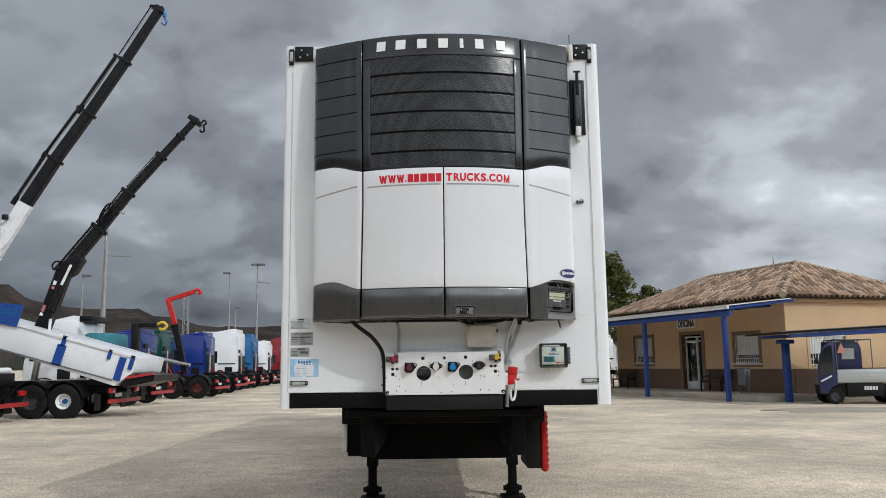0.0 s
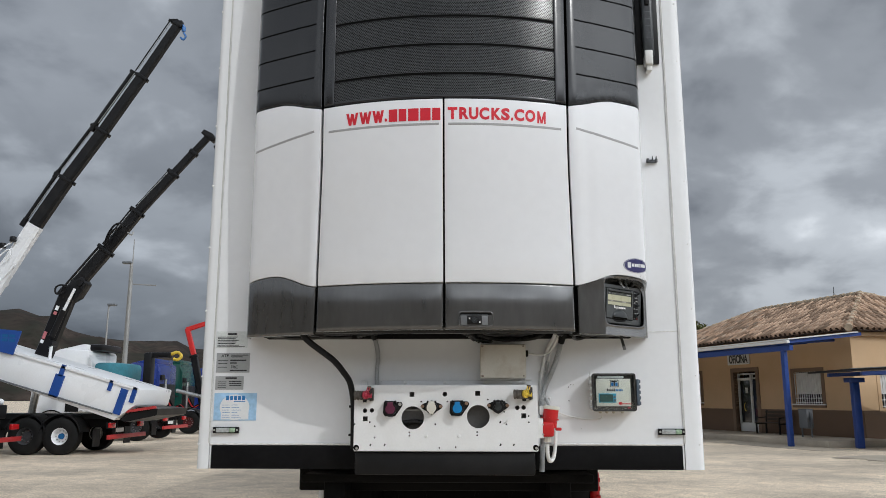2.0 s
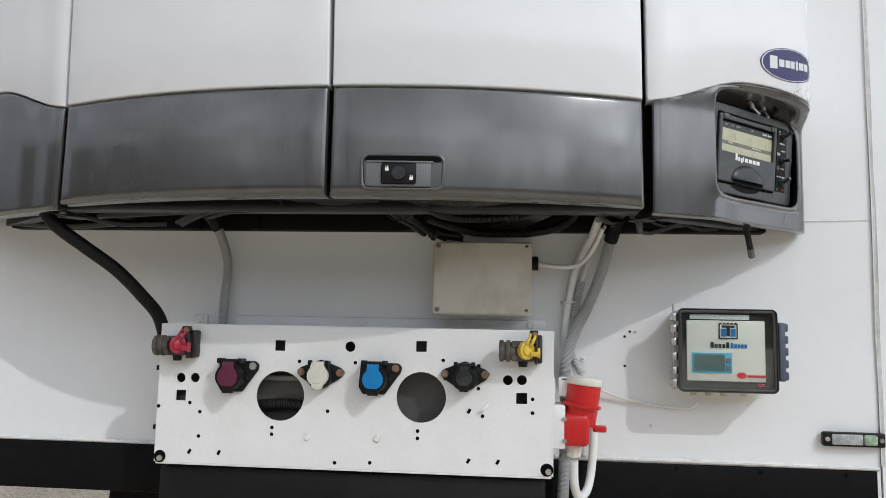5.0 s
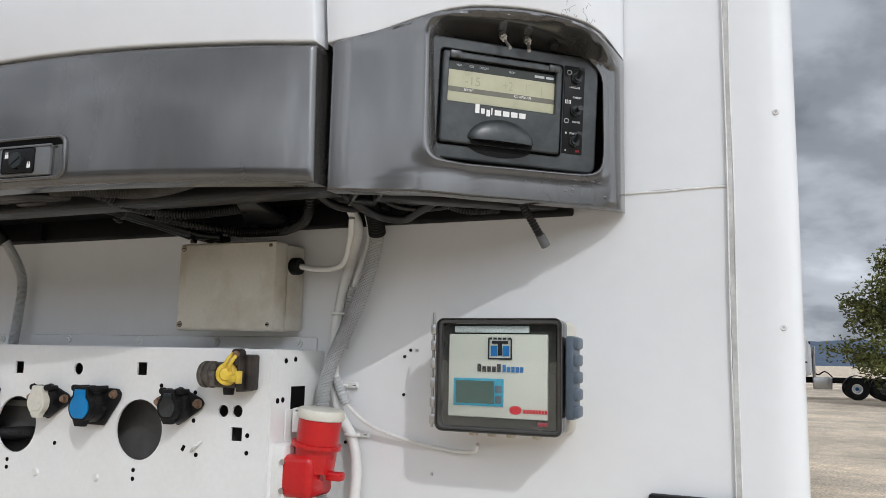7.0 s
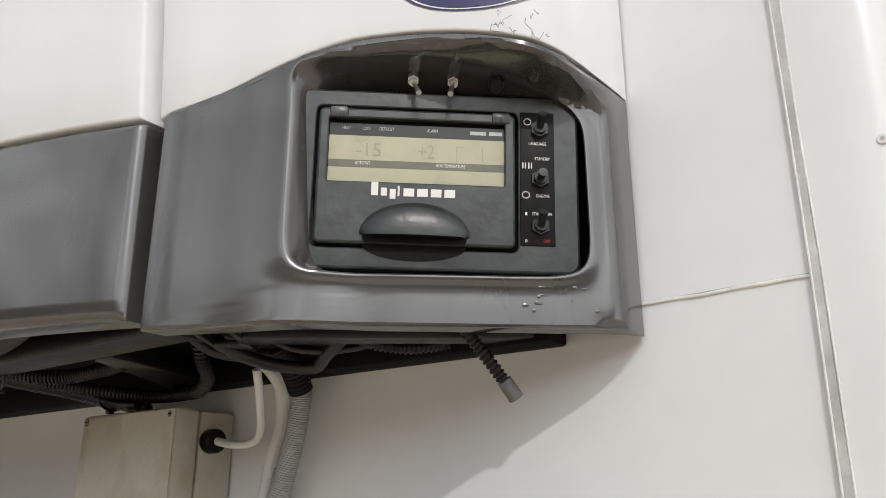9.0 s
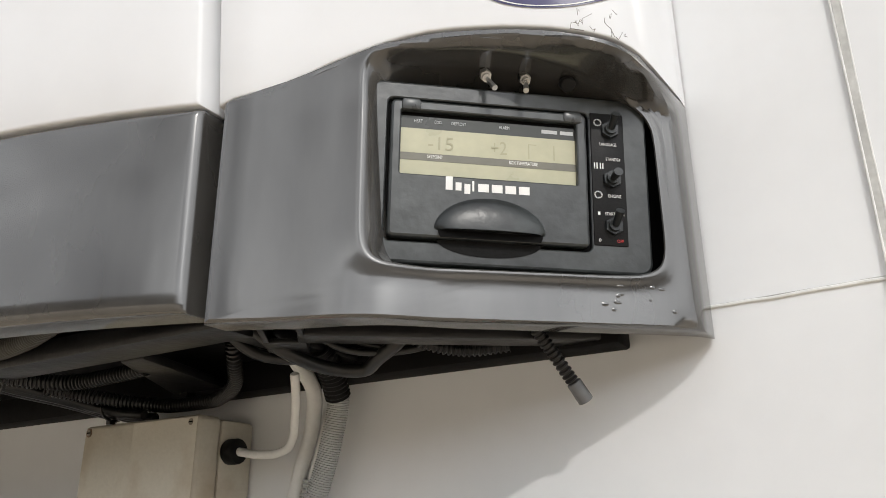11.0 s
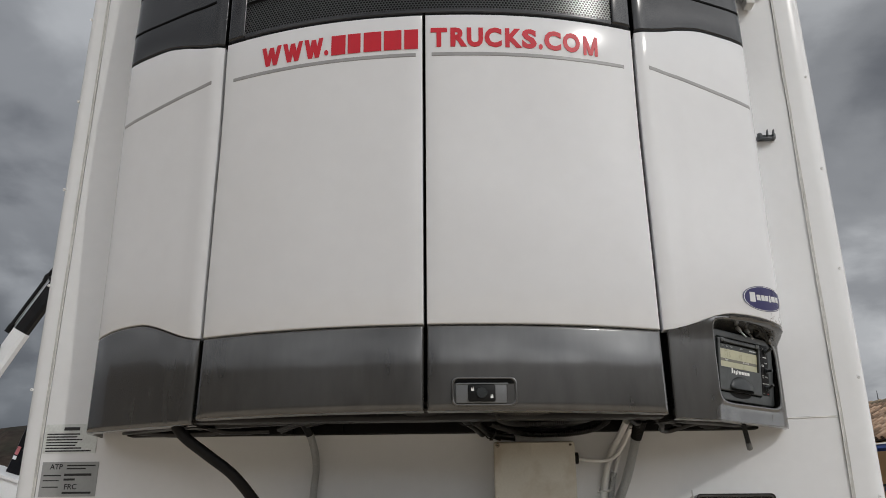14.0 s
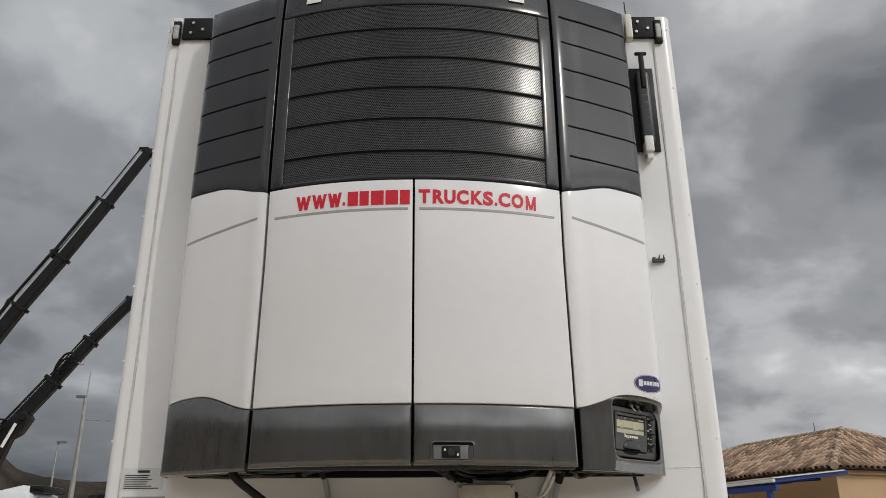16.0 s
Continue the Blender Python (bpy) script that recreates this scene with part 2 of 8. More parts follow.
LCD = surf("lcd_panel", (0.46, 0.45, 0.31), 0.3, var=0.06, scale=30, fine=80)
LCD_TEAL = surf("teal_dark_lcd", (0.050, 0.095, 0.085), 0.2, var=0.1, scale=40, fine=90)
# grey for the shade in the white panels' moulded lines
MOULDING_SHADE = surf("moulded_groove_shade", (0.33, 0.33, 0.33), 0.4, var=0.06, scale=12, fine=80)
LENS = surf("clear_lens", (0.38, 0.40, 0.39), 0.15, var=0.25, scale=60, fine=300, bump=0.002, bscale=250, coat=0.6)
LENS_GREEN = surf("reflector_lens", (0.30, 0.42, 0.28), 0.15, var=0.3, scale=80, fine=300, bump=0.002, bscale=300, coat=0.6)
POLYCARB = glass("clear_polycarbonate")
POLYCARB_DARK = surf("smoky_box_rim", (0.045, 0.043, 0.040), 0.10, var=0.2, scale=12, fine=90, coat=0.5)
CARD = surf("cream_fascia", (0.60, 0.575, 0.50), 0.45, var=0.03, scale=12, fine=90)
HANDLE_GREY = surf("grey_handle", (0.135, 0.14, 0.145), 0.4, var=0.08, scale=20, fine=120)
SKIRT = surf("clear_grey_skirt", (0.048, 0.047, 0.045), 0.06, var=0.25, scale=14, fine=90, coat=0.6)
LATCH_GREY = surf("blue_grey_latch", (0.075, 0.10, 0.13), 0.4, var=0.1, scale=30, fine=120)
GROUND = None


# ---------- building helpers ----------
TZ = 1.13
OFFSET = {}


def thing(name, base, label, category, group="", kind="", off=TZ):
    """A top-level empty at base (in the trailer's own heights when off is set)."""
    root = new(name)
    root.empty_display_size = 0.1
    root.location = (base[0], base[1], base[2] + off)
    OFFSET[root.name] = Vector(base)
    return tagged(root, label, category, group, kind)


def link(name, me, mats, parent, label=""):
    for m in mats if isinstance(mats, (list, tuple)) else (mats,):
        me.materials.append(m)
    ob = new(name, me)
    if parent is not None:
        ob.parent = parent
        if parent.name in OFFSET:
            ob.location = -OFFSET[parent.name]
    return tagged(ob, label)


def part(name, bm, mats, parent, label="", smooth=40):
    bmesh.ops.recalc_face_normals(bm, faces=bm.faces[:])
    me = bpy.data.meshes.new(name)
    bm.to_mesh(me)
    bm.free()
    if smooth:
        me.shade_smooth()
        me.set_sharp_from_angle(angle=radians(smooth))
    return link(name, me, mats, parent, label)


def bevel(bm, verts, r, seg=2):
    if r > 0:
        vs = set(verts)
        bmesh.ops.bevel(bm, geom=[e for e in bm.edges if e.verts[0] in vs and e.verts[1] in vs], offset=r, segments=seg, affect="EDGES", profile=0.5)


def box(bm, x0, x1, y0, y1, z0, z1, r=0.0, seg=2, m=None, mat=0):
    v = bmesh.ops.create_cube(bm, size=1)["verts"]
    bmesh.ops.transform(bm, matrix=Matrix.Translation(((x0 + x1) / 2, (y0 + y1) / 2, (z0 + z1) / 2)) @ Matrix.Diagonal((x1 - x0, y1 - y0, z1 - z0, 1)), verts=v)
    old = set(bm.verts) - set(v)
    bevel(bm, v, r, seg)
    vs = [w for w in bm.verts if w not in old]
    if m is not None:
        bmesh.ops.transform(bm, matrix=m, verts=vs)
    if mat:
        for w in vs:
            for f in w.link_faces:
                f.material_index = mat
    return bm


def B(*a, **k):
    return box(bmesh.new(), *a, **k)


def rod(bm, p, q, r, r2=None, n=14, bev=0.0, mat=0):
    p, q = Vector(p), Vector(q)
    d = q - p
    old = set(bm.verts)
    v = bmesh.ops.create_cone(bm, cap_ends=True, segments=n, radius1=r, radius2=r if r2 is None else r2, depth=d.length)["verts"]
    if bev:
        bmesh.ops.bevel(bm, geom=[e for e in bm.edges if e.verts[0] not in old and e.calc_face_angle(0) > 0.9], offset=bev, segments=2, affect="EDGES", profile=0.5)
        v = [w for w in bm.verts if w not in old]
    bmesh.ops.transform(bm, matrix=Matrix.Translation((p + q) / 2) @ d.to_track_quat("Z", "Y").to_matrix().to_4x4(), verts=v)
    if mat:
        for w in v:
            for f in w.link_faces:
                f.material_index = mat
    return bm


def R(*a, **k):
    return rod(bmesh.new(), *a, **k)


def prism(bm, pts, axis, a, b, r=0.0, mat=0):
    """A polygon, given in the plane across axis ('x': y,z; 'y': x,z; 'z': x,y), drawn out from a to b."""
    def at(p, t):
        return {"x": (t, p[0], p[1]), "y": (p[0], t, p[1]), "z": (p[0], p[1], t)}[axis]
    lo, hi = [bm.verts.new(at(p, a)) for p in pts], [bm.verts.new(at(p, b)) for p in pts]
    fs = [bm.faces.new(lo), bm.faces.new(hi[::-1])]
    for i in range(len(pts)):
        j = (i + 1) % len(pts)
        fs.append(bm.faces.new((lo[j], lo[i], hi[i], hi[j])))
    for f in fs:
        f.material_index = mat
    if r:
        bevel(bm, lo + hi, r)
    return bm


def P(*a, **k):
    return prism(bmesh.new(), *a, **k)


def smooth_path(pts, steps=6):
    pts = [Vector(p) for p in pts]
    pts = [pts[0] * 2 - pts[1]] + pts + [pts[-1] * 2 - pts[-2]]
    out = []
    for i in range(1, len(pts) - 2):
        p0, p1, p2, p3 = pts[i - 1:i + 3]
        for s in range(steps):
            t = s / steps
            out.append(0.5 * (2 * p1 + (p2 - p0) * t + (2 * p0 - 5 * p1 + 4 * p2 - p3) * t * t + (3 * p1 - p0 - 3 * p2 + p3) * t ** 3))
    return out + [pts[-2]]


def tube(bm, pts, r, n=10, steps=6, ribs=0.0, rib_pitch=0.006, mat=0):
    """A round cable or hose along a smooth path; ribs makes it corrugated."""
    path = smooth_path(pts, steps)
    if ribs:
        fine = [path[0]]
        for a, b in zip(path, path[1:]):
            d = (b - a).length
            k = max(1, round(d / (rib_pitch / 4)))
            fine += [a.lerp(b, (j + 1) / k) for j in range(k)]
        path = fine
    rings, side = [], Vector((0.13, 0.31, 0.94))
    for i, p in enumerate(path):
        d = (path[min(i + 1, len(path) - 1)] - path[max(i - 1, 0)]).normalized()
        u = d.cross(side).normalized()
        side = u.cross(d).normalized()
        rr = r - (ribs if ribs and i % 4 > 1 else 0)
        rings.append([bm.verts.new(p + (u * math.cos(a) + side * math.sin(a)) * rr) for a in (2 * math.pi * k / n for k in range(n))])
    fs = [bm.faces.new(rings[0]), bm.faces.new(rings[-1][::-1])]
    for a, b in zip(rings, rings[1:]):
        for k in range(n):
            fs.append(bm.faces.new((a[k], b[k], b[(k + 1) % n], a[(k + 1) % n])))
    for f in fs:
        f.material_index = mat
    return bm


def U(*a, **k):
    return tube(bmesh.new(), *a, **k)


def lettering(name, words, size, m, mat, parent, width=None, depth=0.0008, slant=0.0, bold=0.014):
    """Words laid as thin solid letters; m puts their centre, x along the line and z out of the face."""
    cu = bpy.data.curves.new(name, "FONT")
    cu.body, cu.size, cu.align_x, cu.align_y, cu.extrude, cu.shear = words, size, "CENTER", "CENTER", depth, slant
    cu.resolution_u = 3
    cu.offset = size * bold
    tmp = bpy.data.objects.new(name + "_tmp", cu)
    scene.collection.objects.link(tmp)
    bpy.context.view_layer.update()
    me = bpy.data.meshes.new_from_object(tmp)
    w = tmp.dimensions.x
    bpy.data.objects.remove(tmp)
    if width:
        me.transform(Matrix.Diagonal((width / max(w, 1e-6), 1, 1, 1)))
    me.transform(m)
    me.name = name
    return link(name, me, mat, parent)


FACE = Matrix(((1, 0, 0, 0), (0, 0, -1, 0), (0, 1, 0, 0), (0, 0, 0, 1)))   # x stays, y up, out towards -y


# ---------- the refrigerated trailer ----------
LOW_X = (0.0, 0.15, 0.30, 0.45, 0.60, 0.66, 0.74, 0.80, 0.90, 1.00, 1.03, 1.042)
LOW_Y = (-0.458, -0.453, -0.436, -0.403, -0.355, -0.328, -0.290, -0.252, -0.168, -0.083, -0.055, -0.030)
SIDE_X = (0.70, 0.74, 0.80, 0.90, 0.96, 0.995, 1.010, 1.020, 1.027, 1.031, 1.034, 1.037)
SIDE_Y = (-0.310, -0.293, -0.265, -0.219, -0.191, -0.171, -0.160, -0.146, -0.125, -0.095, -0.060, -0.028)
LEAN_Z = (0.88, 1.30, 1.70, 1.80, 1.95, 2.25, 2.55, 2.72, 2.80, 2.88)
LEAN_Y = (0.0, -0.034, -0.064, -0.069, -0.067, -0.051, -0.030, -0.008, 0.008, 0.030)


def plan_y(x):
    """The foot of the cooling unit in plan: a shallow bow whose ends slant back to the wall."""
    x = abs(x)
    if x > 1.025:
        return float(np.interp(x, LOW_X, LOW_Y))
    w = min(0.07, 1.03 - x)
    return float(np.mean(np.interp(np.abs(x + np.linspace(-w, w, 9)), LOW_X, LOW_Y)))


def side_y(x):
    """The same bow higher up, where the ends run on to a rounded corner and then straight back."""
    x = abs(x)
    if x < 0.70:
        return plan_y(x)
    k = ease((x - 0.70) / 0.06)
    return plan_y(x) * (1 - k) + float(np.interp(x, SIDE_X, SIDE_Y)) * k


def ease(t):
    t = min(max(t, 0.0), 1.0)
    return t * t * (3 - 2 * t)


def front_y(x, z):
    """The unit's skin: it leans out up to the foot of the grille and back again above; under the visor the right corner slants in."""
    y = side_y(x)
    if x > 0.70:
        k = ease((band_top(x) - z - 0.006) / 0.028) * ease((x - 0.765) / 0.08)
        y = y * (1 - k) + plan_y(x) * k
    lean = float(np.interp(z, LEAN_Z, LEAN_Y)) * (1 - 0.35 * (x / 1.04) ** 2)
    if abs(x) > 1.0:
        lean *= max(0.0, (1.037 - abs(x)) / 0.037)
    return y + lean


def band_top(x):
    a = abs(x)
    return 0.888 + 0.064 * ease((a - 0.64) / 0.22) - 0.028 * max(0.0, (a - 0.88) / 0.156) ** 2


def vent_foot(x):
    return 1.788 + 0.062 * ease((abs(x) - 0.62) / 0.24) - 0.006 * max(0.0, (abs(x) - 0.88) / 0.156) ** 2


def steps(a, b, n):
    return [a + (b - a) * i / n for i in range(n + 1)]


def seam_in(x, z):
    """The seams beside the doors draw in towards the top: x moved along the skin to follow them."""
    a = abs(x)
    w = (a - 0.35) / 0.29 if a < 0.64 else (0.80 - a) / 0.16
    if w <= 0:
        return x
    return x - math.copysign(min(w, 1.0) * float(np.interp(z, (0.66, 0.95, 1.5, 1.8, 2.45, 2.88), (0.006, 0.011, 0.027, 0.027, 0.019, 0.016))), x)


def shell(name, xs, rows, mats, parent, label="", depth=0.035, edge=0.007, bulge=0.0, flank=None):
    """A moulded panel with rounded margins that follows the unit's bow. rows(x) gives the heights of one column; flank is the x, width and depth of a slanting margin."""
    cuts = (0.0, 0.12 * edge, 0.42 * edge, edge)

    def padded(v):
        inner = [a for a in v if v[0] + edge * 1.05 < a < v[-1] - edge * 1.05]
        return [v[0] + c for c in cuts] + inner + [v[-1] - c for c in cuts[::-1]]

    def fall(d):
        k = 1 - min(max(d, 0.0) / edge, 1.0)
        return edge * (1 - math.sqrt(max(0.0, 1 - k * k)))
    bm = bmesh.new()
    cols = padded(xs)
    grid = []
    for x in cols:
        zs = padded(rows(x))
        dx = min(x - cols[0], cols[-1] - x)
        col = []
        for z in zs:
            dz = min(z - zs[0], zs[-1] - z)
            sink = flank[2] * max(0.0, 1 - abs(x - flank[0]) / flank[1]) if flank else 0.0
            xw = seam_in(x, z)
            col.append(bm.verts.new((xw, min(front_y(xw, z) - bulge + sink + max(fall(dx), fall(dz)), -0.004), z)))
        y_back = [min(v.co.y + depth, -0.003) for v in (col[0], col[-1])]
        col = [bm.verts.new((col[0].co.x, y_back[0], zs[0]))] + col + [bm.verts.new((col[-1].co.x, y_back[1], zs[-1]))]
        grid.append(col)
    for side in (0, -1):
        grid.insert(0 if side == 0 else len(grid), [bm.verts.new((v.co.x, min(v.co.y + depth, -0.003), v.co.z)) for v in grid[side]])
    for a, b in zip(grid, grid[1:]):
        for k in range(len(a) - 1):
            bm.faces.new((a[k], b[k], b[k + 1], a[k + 1]))
    return part(name, bm, mats, parent, label, smooth=55)


def groove(name, pts, w, mat, parent, lift=0.0015):
    """A narrow moulded line laid on the unit's bow, from (x, z) to (x, z)."""
    bm = bmesh.new()
    rings = []
    for x, z in pts:
        y = front_y(x, z)
        rings.append([bm.verts.new((x, y + 0.004, z - w / 2)), bm.verts.new((x, y - lift, z - w / 4)), bm.verts.new((x, y - lift, z + w / 4)), bm.verts.new((x, y + 0.004, z + w / 2))])
    for a, b in zip(rings, rings[1:]):
        for k in range(3):
            bm.faces.new((a[k], b[k], b[k + 1], a[k + 1]))
    return part(name, bm, mat, parent)


trailer = thing("refrigerated_semi_trailer", (0, 6.8, -TZ), "white refrigerated box semi-trailer parked on its landing legs", "trailer")
part("front_wall", B(-1.214, 1.214, 0, 0.09, 0.0, 2.955), WHITE, trailer)
body = bmesh.new()
box(body, -1.279, 1.313, 0.092, 13.5, 0.0, 2.956, r=0.012)
part("box_body", body, WHITE, trailer, "long white insulated box body")
for s in (-1, 1):
    pts = [(1.217, 0.05), (1.217, -0.004), (1.255, -0.006), (1.272, -0.004), (1.287, 0.002), (1.297, 0.014), (1.302, 0.032), (1.303, 0.09), (1.27, 0.09)]
    bm = P([(s * (1.217 + (a - 1.217) * (1.21 if s > 0 else 0.80)), b) for a, b in pts], "z", -0.004, 2.962)
    pillar = part("corner_pillar", bm, WHITE, trailer, "rounded white corner profile", smooth=35)
    for k in range(9):
        z = 0.12 + k * 0.345
        bm = R((s * (1.283 + 0.008 * s), -0.001, z), (s * (1.283 + 0.008 * s), -0.0045, z), 0.0054, 0.0046, n=14)
        rivet = part("rivet", bm, PLATE_WHITE, pillar)
        part("rivet_core", R((s * (1.283 + 0.008 * s), -0.0040, z), (s * (1.283 + 0.008 * s), -0.0048, z), 0.0021, n=8), CONDUIT, rivet)
    jr = random.Random(11 + s)
    zs_ = [0.125 + 0.145 * k for k in range(20)]
    part("joint_strip", B(min(s * 1.2150, s * 1.2225), max(s * 1.2150, s * 1.2225), -0.0052, -0.0005, 0.125, 2.90), JOINT_SHADE_GREY, trailer, "dull grey joint at the corner profile", smooth=0)
    for x, rad in ((1.2143, 0.0013), (1.2232, 0.0010)):
        part("sealant_bead", U([(s * (x + jr.uniform(-0.0012, 0.0012)), -0.0040 - jr.uniform(0, 0.0014), z) for z in zs_], rad, n=8, steps=3), SEALANT, trailer)
hr = random.Random(5)
part("sealant_bead", U([(0.98 + 0.0214 * k, -0.0006, 0.6890 + 0.00045 * k + hr.uniform(-0.0006, 0.0006)) for k in range(12)], 0.0021, n=8, steps=3), SEALANT, trailer)
# thin grey line painting the bead's slight shadow on the wall
part("seal_line", U([(0.98, -0.0002, 0.6916), (1.10, -0.0002, 0.6938), (1.2135, -0.0002, 0.6968)], 0.0006, n=5, steps=4), JOINT_SHADE_GREY, trailer)
part("sealant_bead", U([(-1.21, -0.003, 0.119), (-0.6, -0.004, 0.1195), (0.2, -0.003, 0.119), (0.7, -0.004, 0.121), (1.21, -0.003, 0.119)], 0.005, n=8), SEALANT, trailer)
bm = B(-1.205, 1.205, -0.006, 0.04, -0.004, 0.113, r=0.003)
sill = part("sill_plate", bm, CHASSIS, trailer, "black sill strip along the foot of the wall")
for k in range(13):
    x = -1.14 + k * 0.19
    part("bolt", R((x, -0.005, 0.104), (x, -0.010, 0.104), 0.006, 0.005, n=10), CHASSIS, sill)
part("underfloor", B(-1.24, 1.24, 0.6, 13.45, -0.014, -0.002), CHASSIS, trailer, "black underside of the box")
for s in (-1, 1):
    part("main_rail", B(s * 0.62 - 0.06, s * 0.62 + 0.06, 0.35, 13.2, -0.42, -0.09, r=0.01), CHASSIS, trailer)
bm = bmesh.new()
box(bm, -0.86, 0.86, 0.55, 0.62, -0.17, -0.03, r=0.01)
box(bm, -0.80, 0.80, 0.30, 2.3, -0.10, -0.055, r=0.008)
part("coupling_plate", bm, CHASSIS, trailer)
bm = B(-0.74, 0.74, 2.25, 2.34, -0.66, -0.09, r=0.012)
for x in (-0.52, -0.30, 0.24, 0.50):
    rod(bm, (x, 2.26, -0.40), (x, 2.235, -0.40), 0.085, n=20)
    rod(bm, (x, 2.24, -0.40), (x, 2.23, -0.40), 0.06, n=20)
part("cross_member", bm, CHASSIS, trailer, "black cross member with round holes")
part("air_tank", R((-0.5, 4.2, -0.55), (0.5, 4.2, -0.55), 0.15, n=20, bev=0.04), CHASSIS, trailer)
for s in (-1, 1):
    leg = part("landing_leg", B(s * 0.77 - 0.06, s * 0.77 + 0.06, 2.63, 2.77, -0.78, -0.06, r=0.008), CHASSIS, trailer)
    part("inner_leg", B(s * 0.77 - 0.045, s * 0.77 + 0.045, 2.65, 2.75, -1.06, -0.76, r=0.006), CHASSIS, leg)
    foot = bmesh.new()
    box(foot, s * 0.77 - 0.13, s * 0.77 + 0.13, 2.58, 2.82, -1.128, -1.10, r=0.01)
    box(foot, s * 0.77 - 0.07, s * 0.77 + 0.07, 2.66, 2.74, -1.11, -0.99, r=0.012)
    rod(foot, (s * 0.77 - 0.10, 2.70, -1.03), (s * 0.77 + 0.10, 2.70, -1.03), 0.03, n=12)
    part("foot", foot, CHASSIS, leg)
    bm = bmesh.new()
    rod(bm, (s * 0.77, 2.70, -0.5), (s * 0.40, 3.1, -0.2), 0.025, n=10)
    rod(bm, (s * 0.77, 2.70, -0.7), (s * 0.70, 3.7, -0.15), 0.025, n=10)
    part("brace", bm, CHASSIS, leg)
part("cross_shaft", R((-0.77, 2.70, -0.33), (0.77, 2.70, -0.33), 0.018, n=10), CHASSIS, trailer)


def road_wheel(x, y, z, r, w, parent, rim_mat, axis=0, dual=False):
    """A tyre with its treaded band and a dished rim; axis 0: axle along x, 1: along y. The outer face looks to -axis when w < 0."""
    prof = [(0.56, 0.0), (0.60, -0.5), (0.80, -0.54), (0.93, -0.50), (0.99, -0.40), (1.0, -0.2), (0.985, -0.05), (1.0, 0.05), (1.0, 0.2), (0.99, 0.40), (0.93, 0.50), (0.80, 0.54), (0.60, 0.5), (0.56, 0.0)]
    rimp = [(0.0, -0.10), (0.16, -0.14), (0.22, -0.10), (0.36, -0.06), (0.47, -0.10), (0.53, -0.36), (0.60, -0.50), (0.61, -0.42), (0.56, 0.3)]

    if axis == 1 and r > 0.4:
        prof = [(0.43, 0.0), (0.46, -0.46), (0.70, -0.54), (0.90, -0.50), *prof[4:10], (0.90, 0.50), (0.70, 0.54), (0.46, 0.46), (0.43, 0.0)]
        rimp = [(a * 0.76, b) for a, b in rimp]

    def spin(pp, n):
        bm = bmesh.new()
        rings = []
        for k in range(n):
            a = 2 * math.pi * k / n
            ring = []
            for rr, ax in pp:
                c, s_, t = rr * r * math.cos(a), rr * r * math.sin(a), ax * w
                ring.append(bm.verts.new((x + t, y + c, z + s_) if axis == 0 else (x + c, y + t, z + s_)))
            rings.append(ring)
        for k in range(n):
            a, b = rings[k], rings[(k + 1) % n]
            for i in range(len(pp) - 1):
                bm.faces.new((a[i], b[i], b[i + 1], a[i + 1]))
        bmesh.ops.remove_doubles(bm, verts=bm.verts[:], dist=1e-5)
        return bm
    tyre = part("tyre", spin(prof, 36), RUBBER, parent)
    part("rim", spin(rimp, 28), rim_mat, tyre)
    bm = bmesh.new()
    for k in range(10):
        a = 2 * math.pi * k / 10
        c, s_ = 0.30 * r * math.cos(a), 0.30 * r * math.sin(a)
        if axis == 0:
            rod(bm, (x - 0.06 * w, y + c, z + s_), (x - 0.20 * w, y + c, z + s_), 0.035 * r, n=6)
        else:
            rod(bm, (x + c, y - 0.06 * w, z + s_), (x + c, y - 0.20 * w, z + s_), 0.035 * r, n=6)
    tagged(part("wheel_nuts", bm, STEEL, tyre), kind="stuff")
    return tyre


for y in (8.2, 9.5, 10.8):
    for s in (-1, 1):
        road_wheel(s * 1.05, y, -0.63, 0.50, -s * 0.38, trailer, STEEL)
    part("axle", R((-1.0, y, -0.63), (1.0, y, -0.63), 0.065, n=12), CHASSIS, trailer)
part("storage_box", B(-1.02, -0.98, 2.0, 2.9, -0.56, -0.10, r=0.01), WHITE, trailer, "white side panel of an underslung box")
part("box_mount", B(-0.975, -0.70, 2.05, 2.85, -0.60, -0.10, r=0.01), CHASSIS, trailer)

# marker lamps on the wall
for s, z0, lx in ((-1, 0.174, -1.131), (1, 0.168, 1.152)):
    lamp = thing("marker_lamp", (lx, 0, z0), "slim clear marker lamp with a black surround on white", "lamp", "front marker lamps")
    part("surround", B(lx - 0.068, lx + 0.068, -0.020, -0.0015, z0, z0 + 0.032, r=0.004), BLACK, lamp)
    part("reflector", B(lx - 0.050, lx + 0.018, -0.024, -0.012, z0 + 0.004, z0 + 0.028, r=0.003), LENS, lamp, "clear ribbed reflector")
    part("lens", B(lx + 0.019, lx + 0.050, -0.027, -0.012, z0 + 0.004, z0 + 0.028, r=0.006), LENS_GREEN, lamp, "greenish domed lens")
    for k in (-0.059, 0.059):
        part("screw", R((lx + k, -0.019, z0 + 0.016), (lx + k, -0.0225, z0 + 0.016), 0.006, 0.005, n=10), STEEL, lamp)
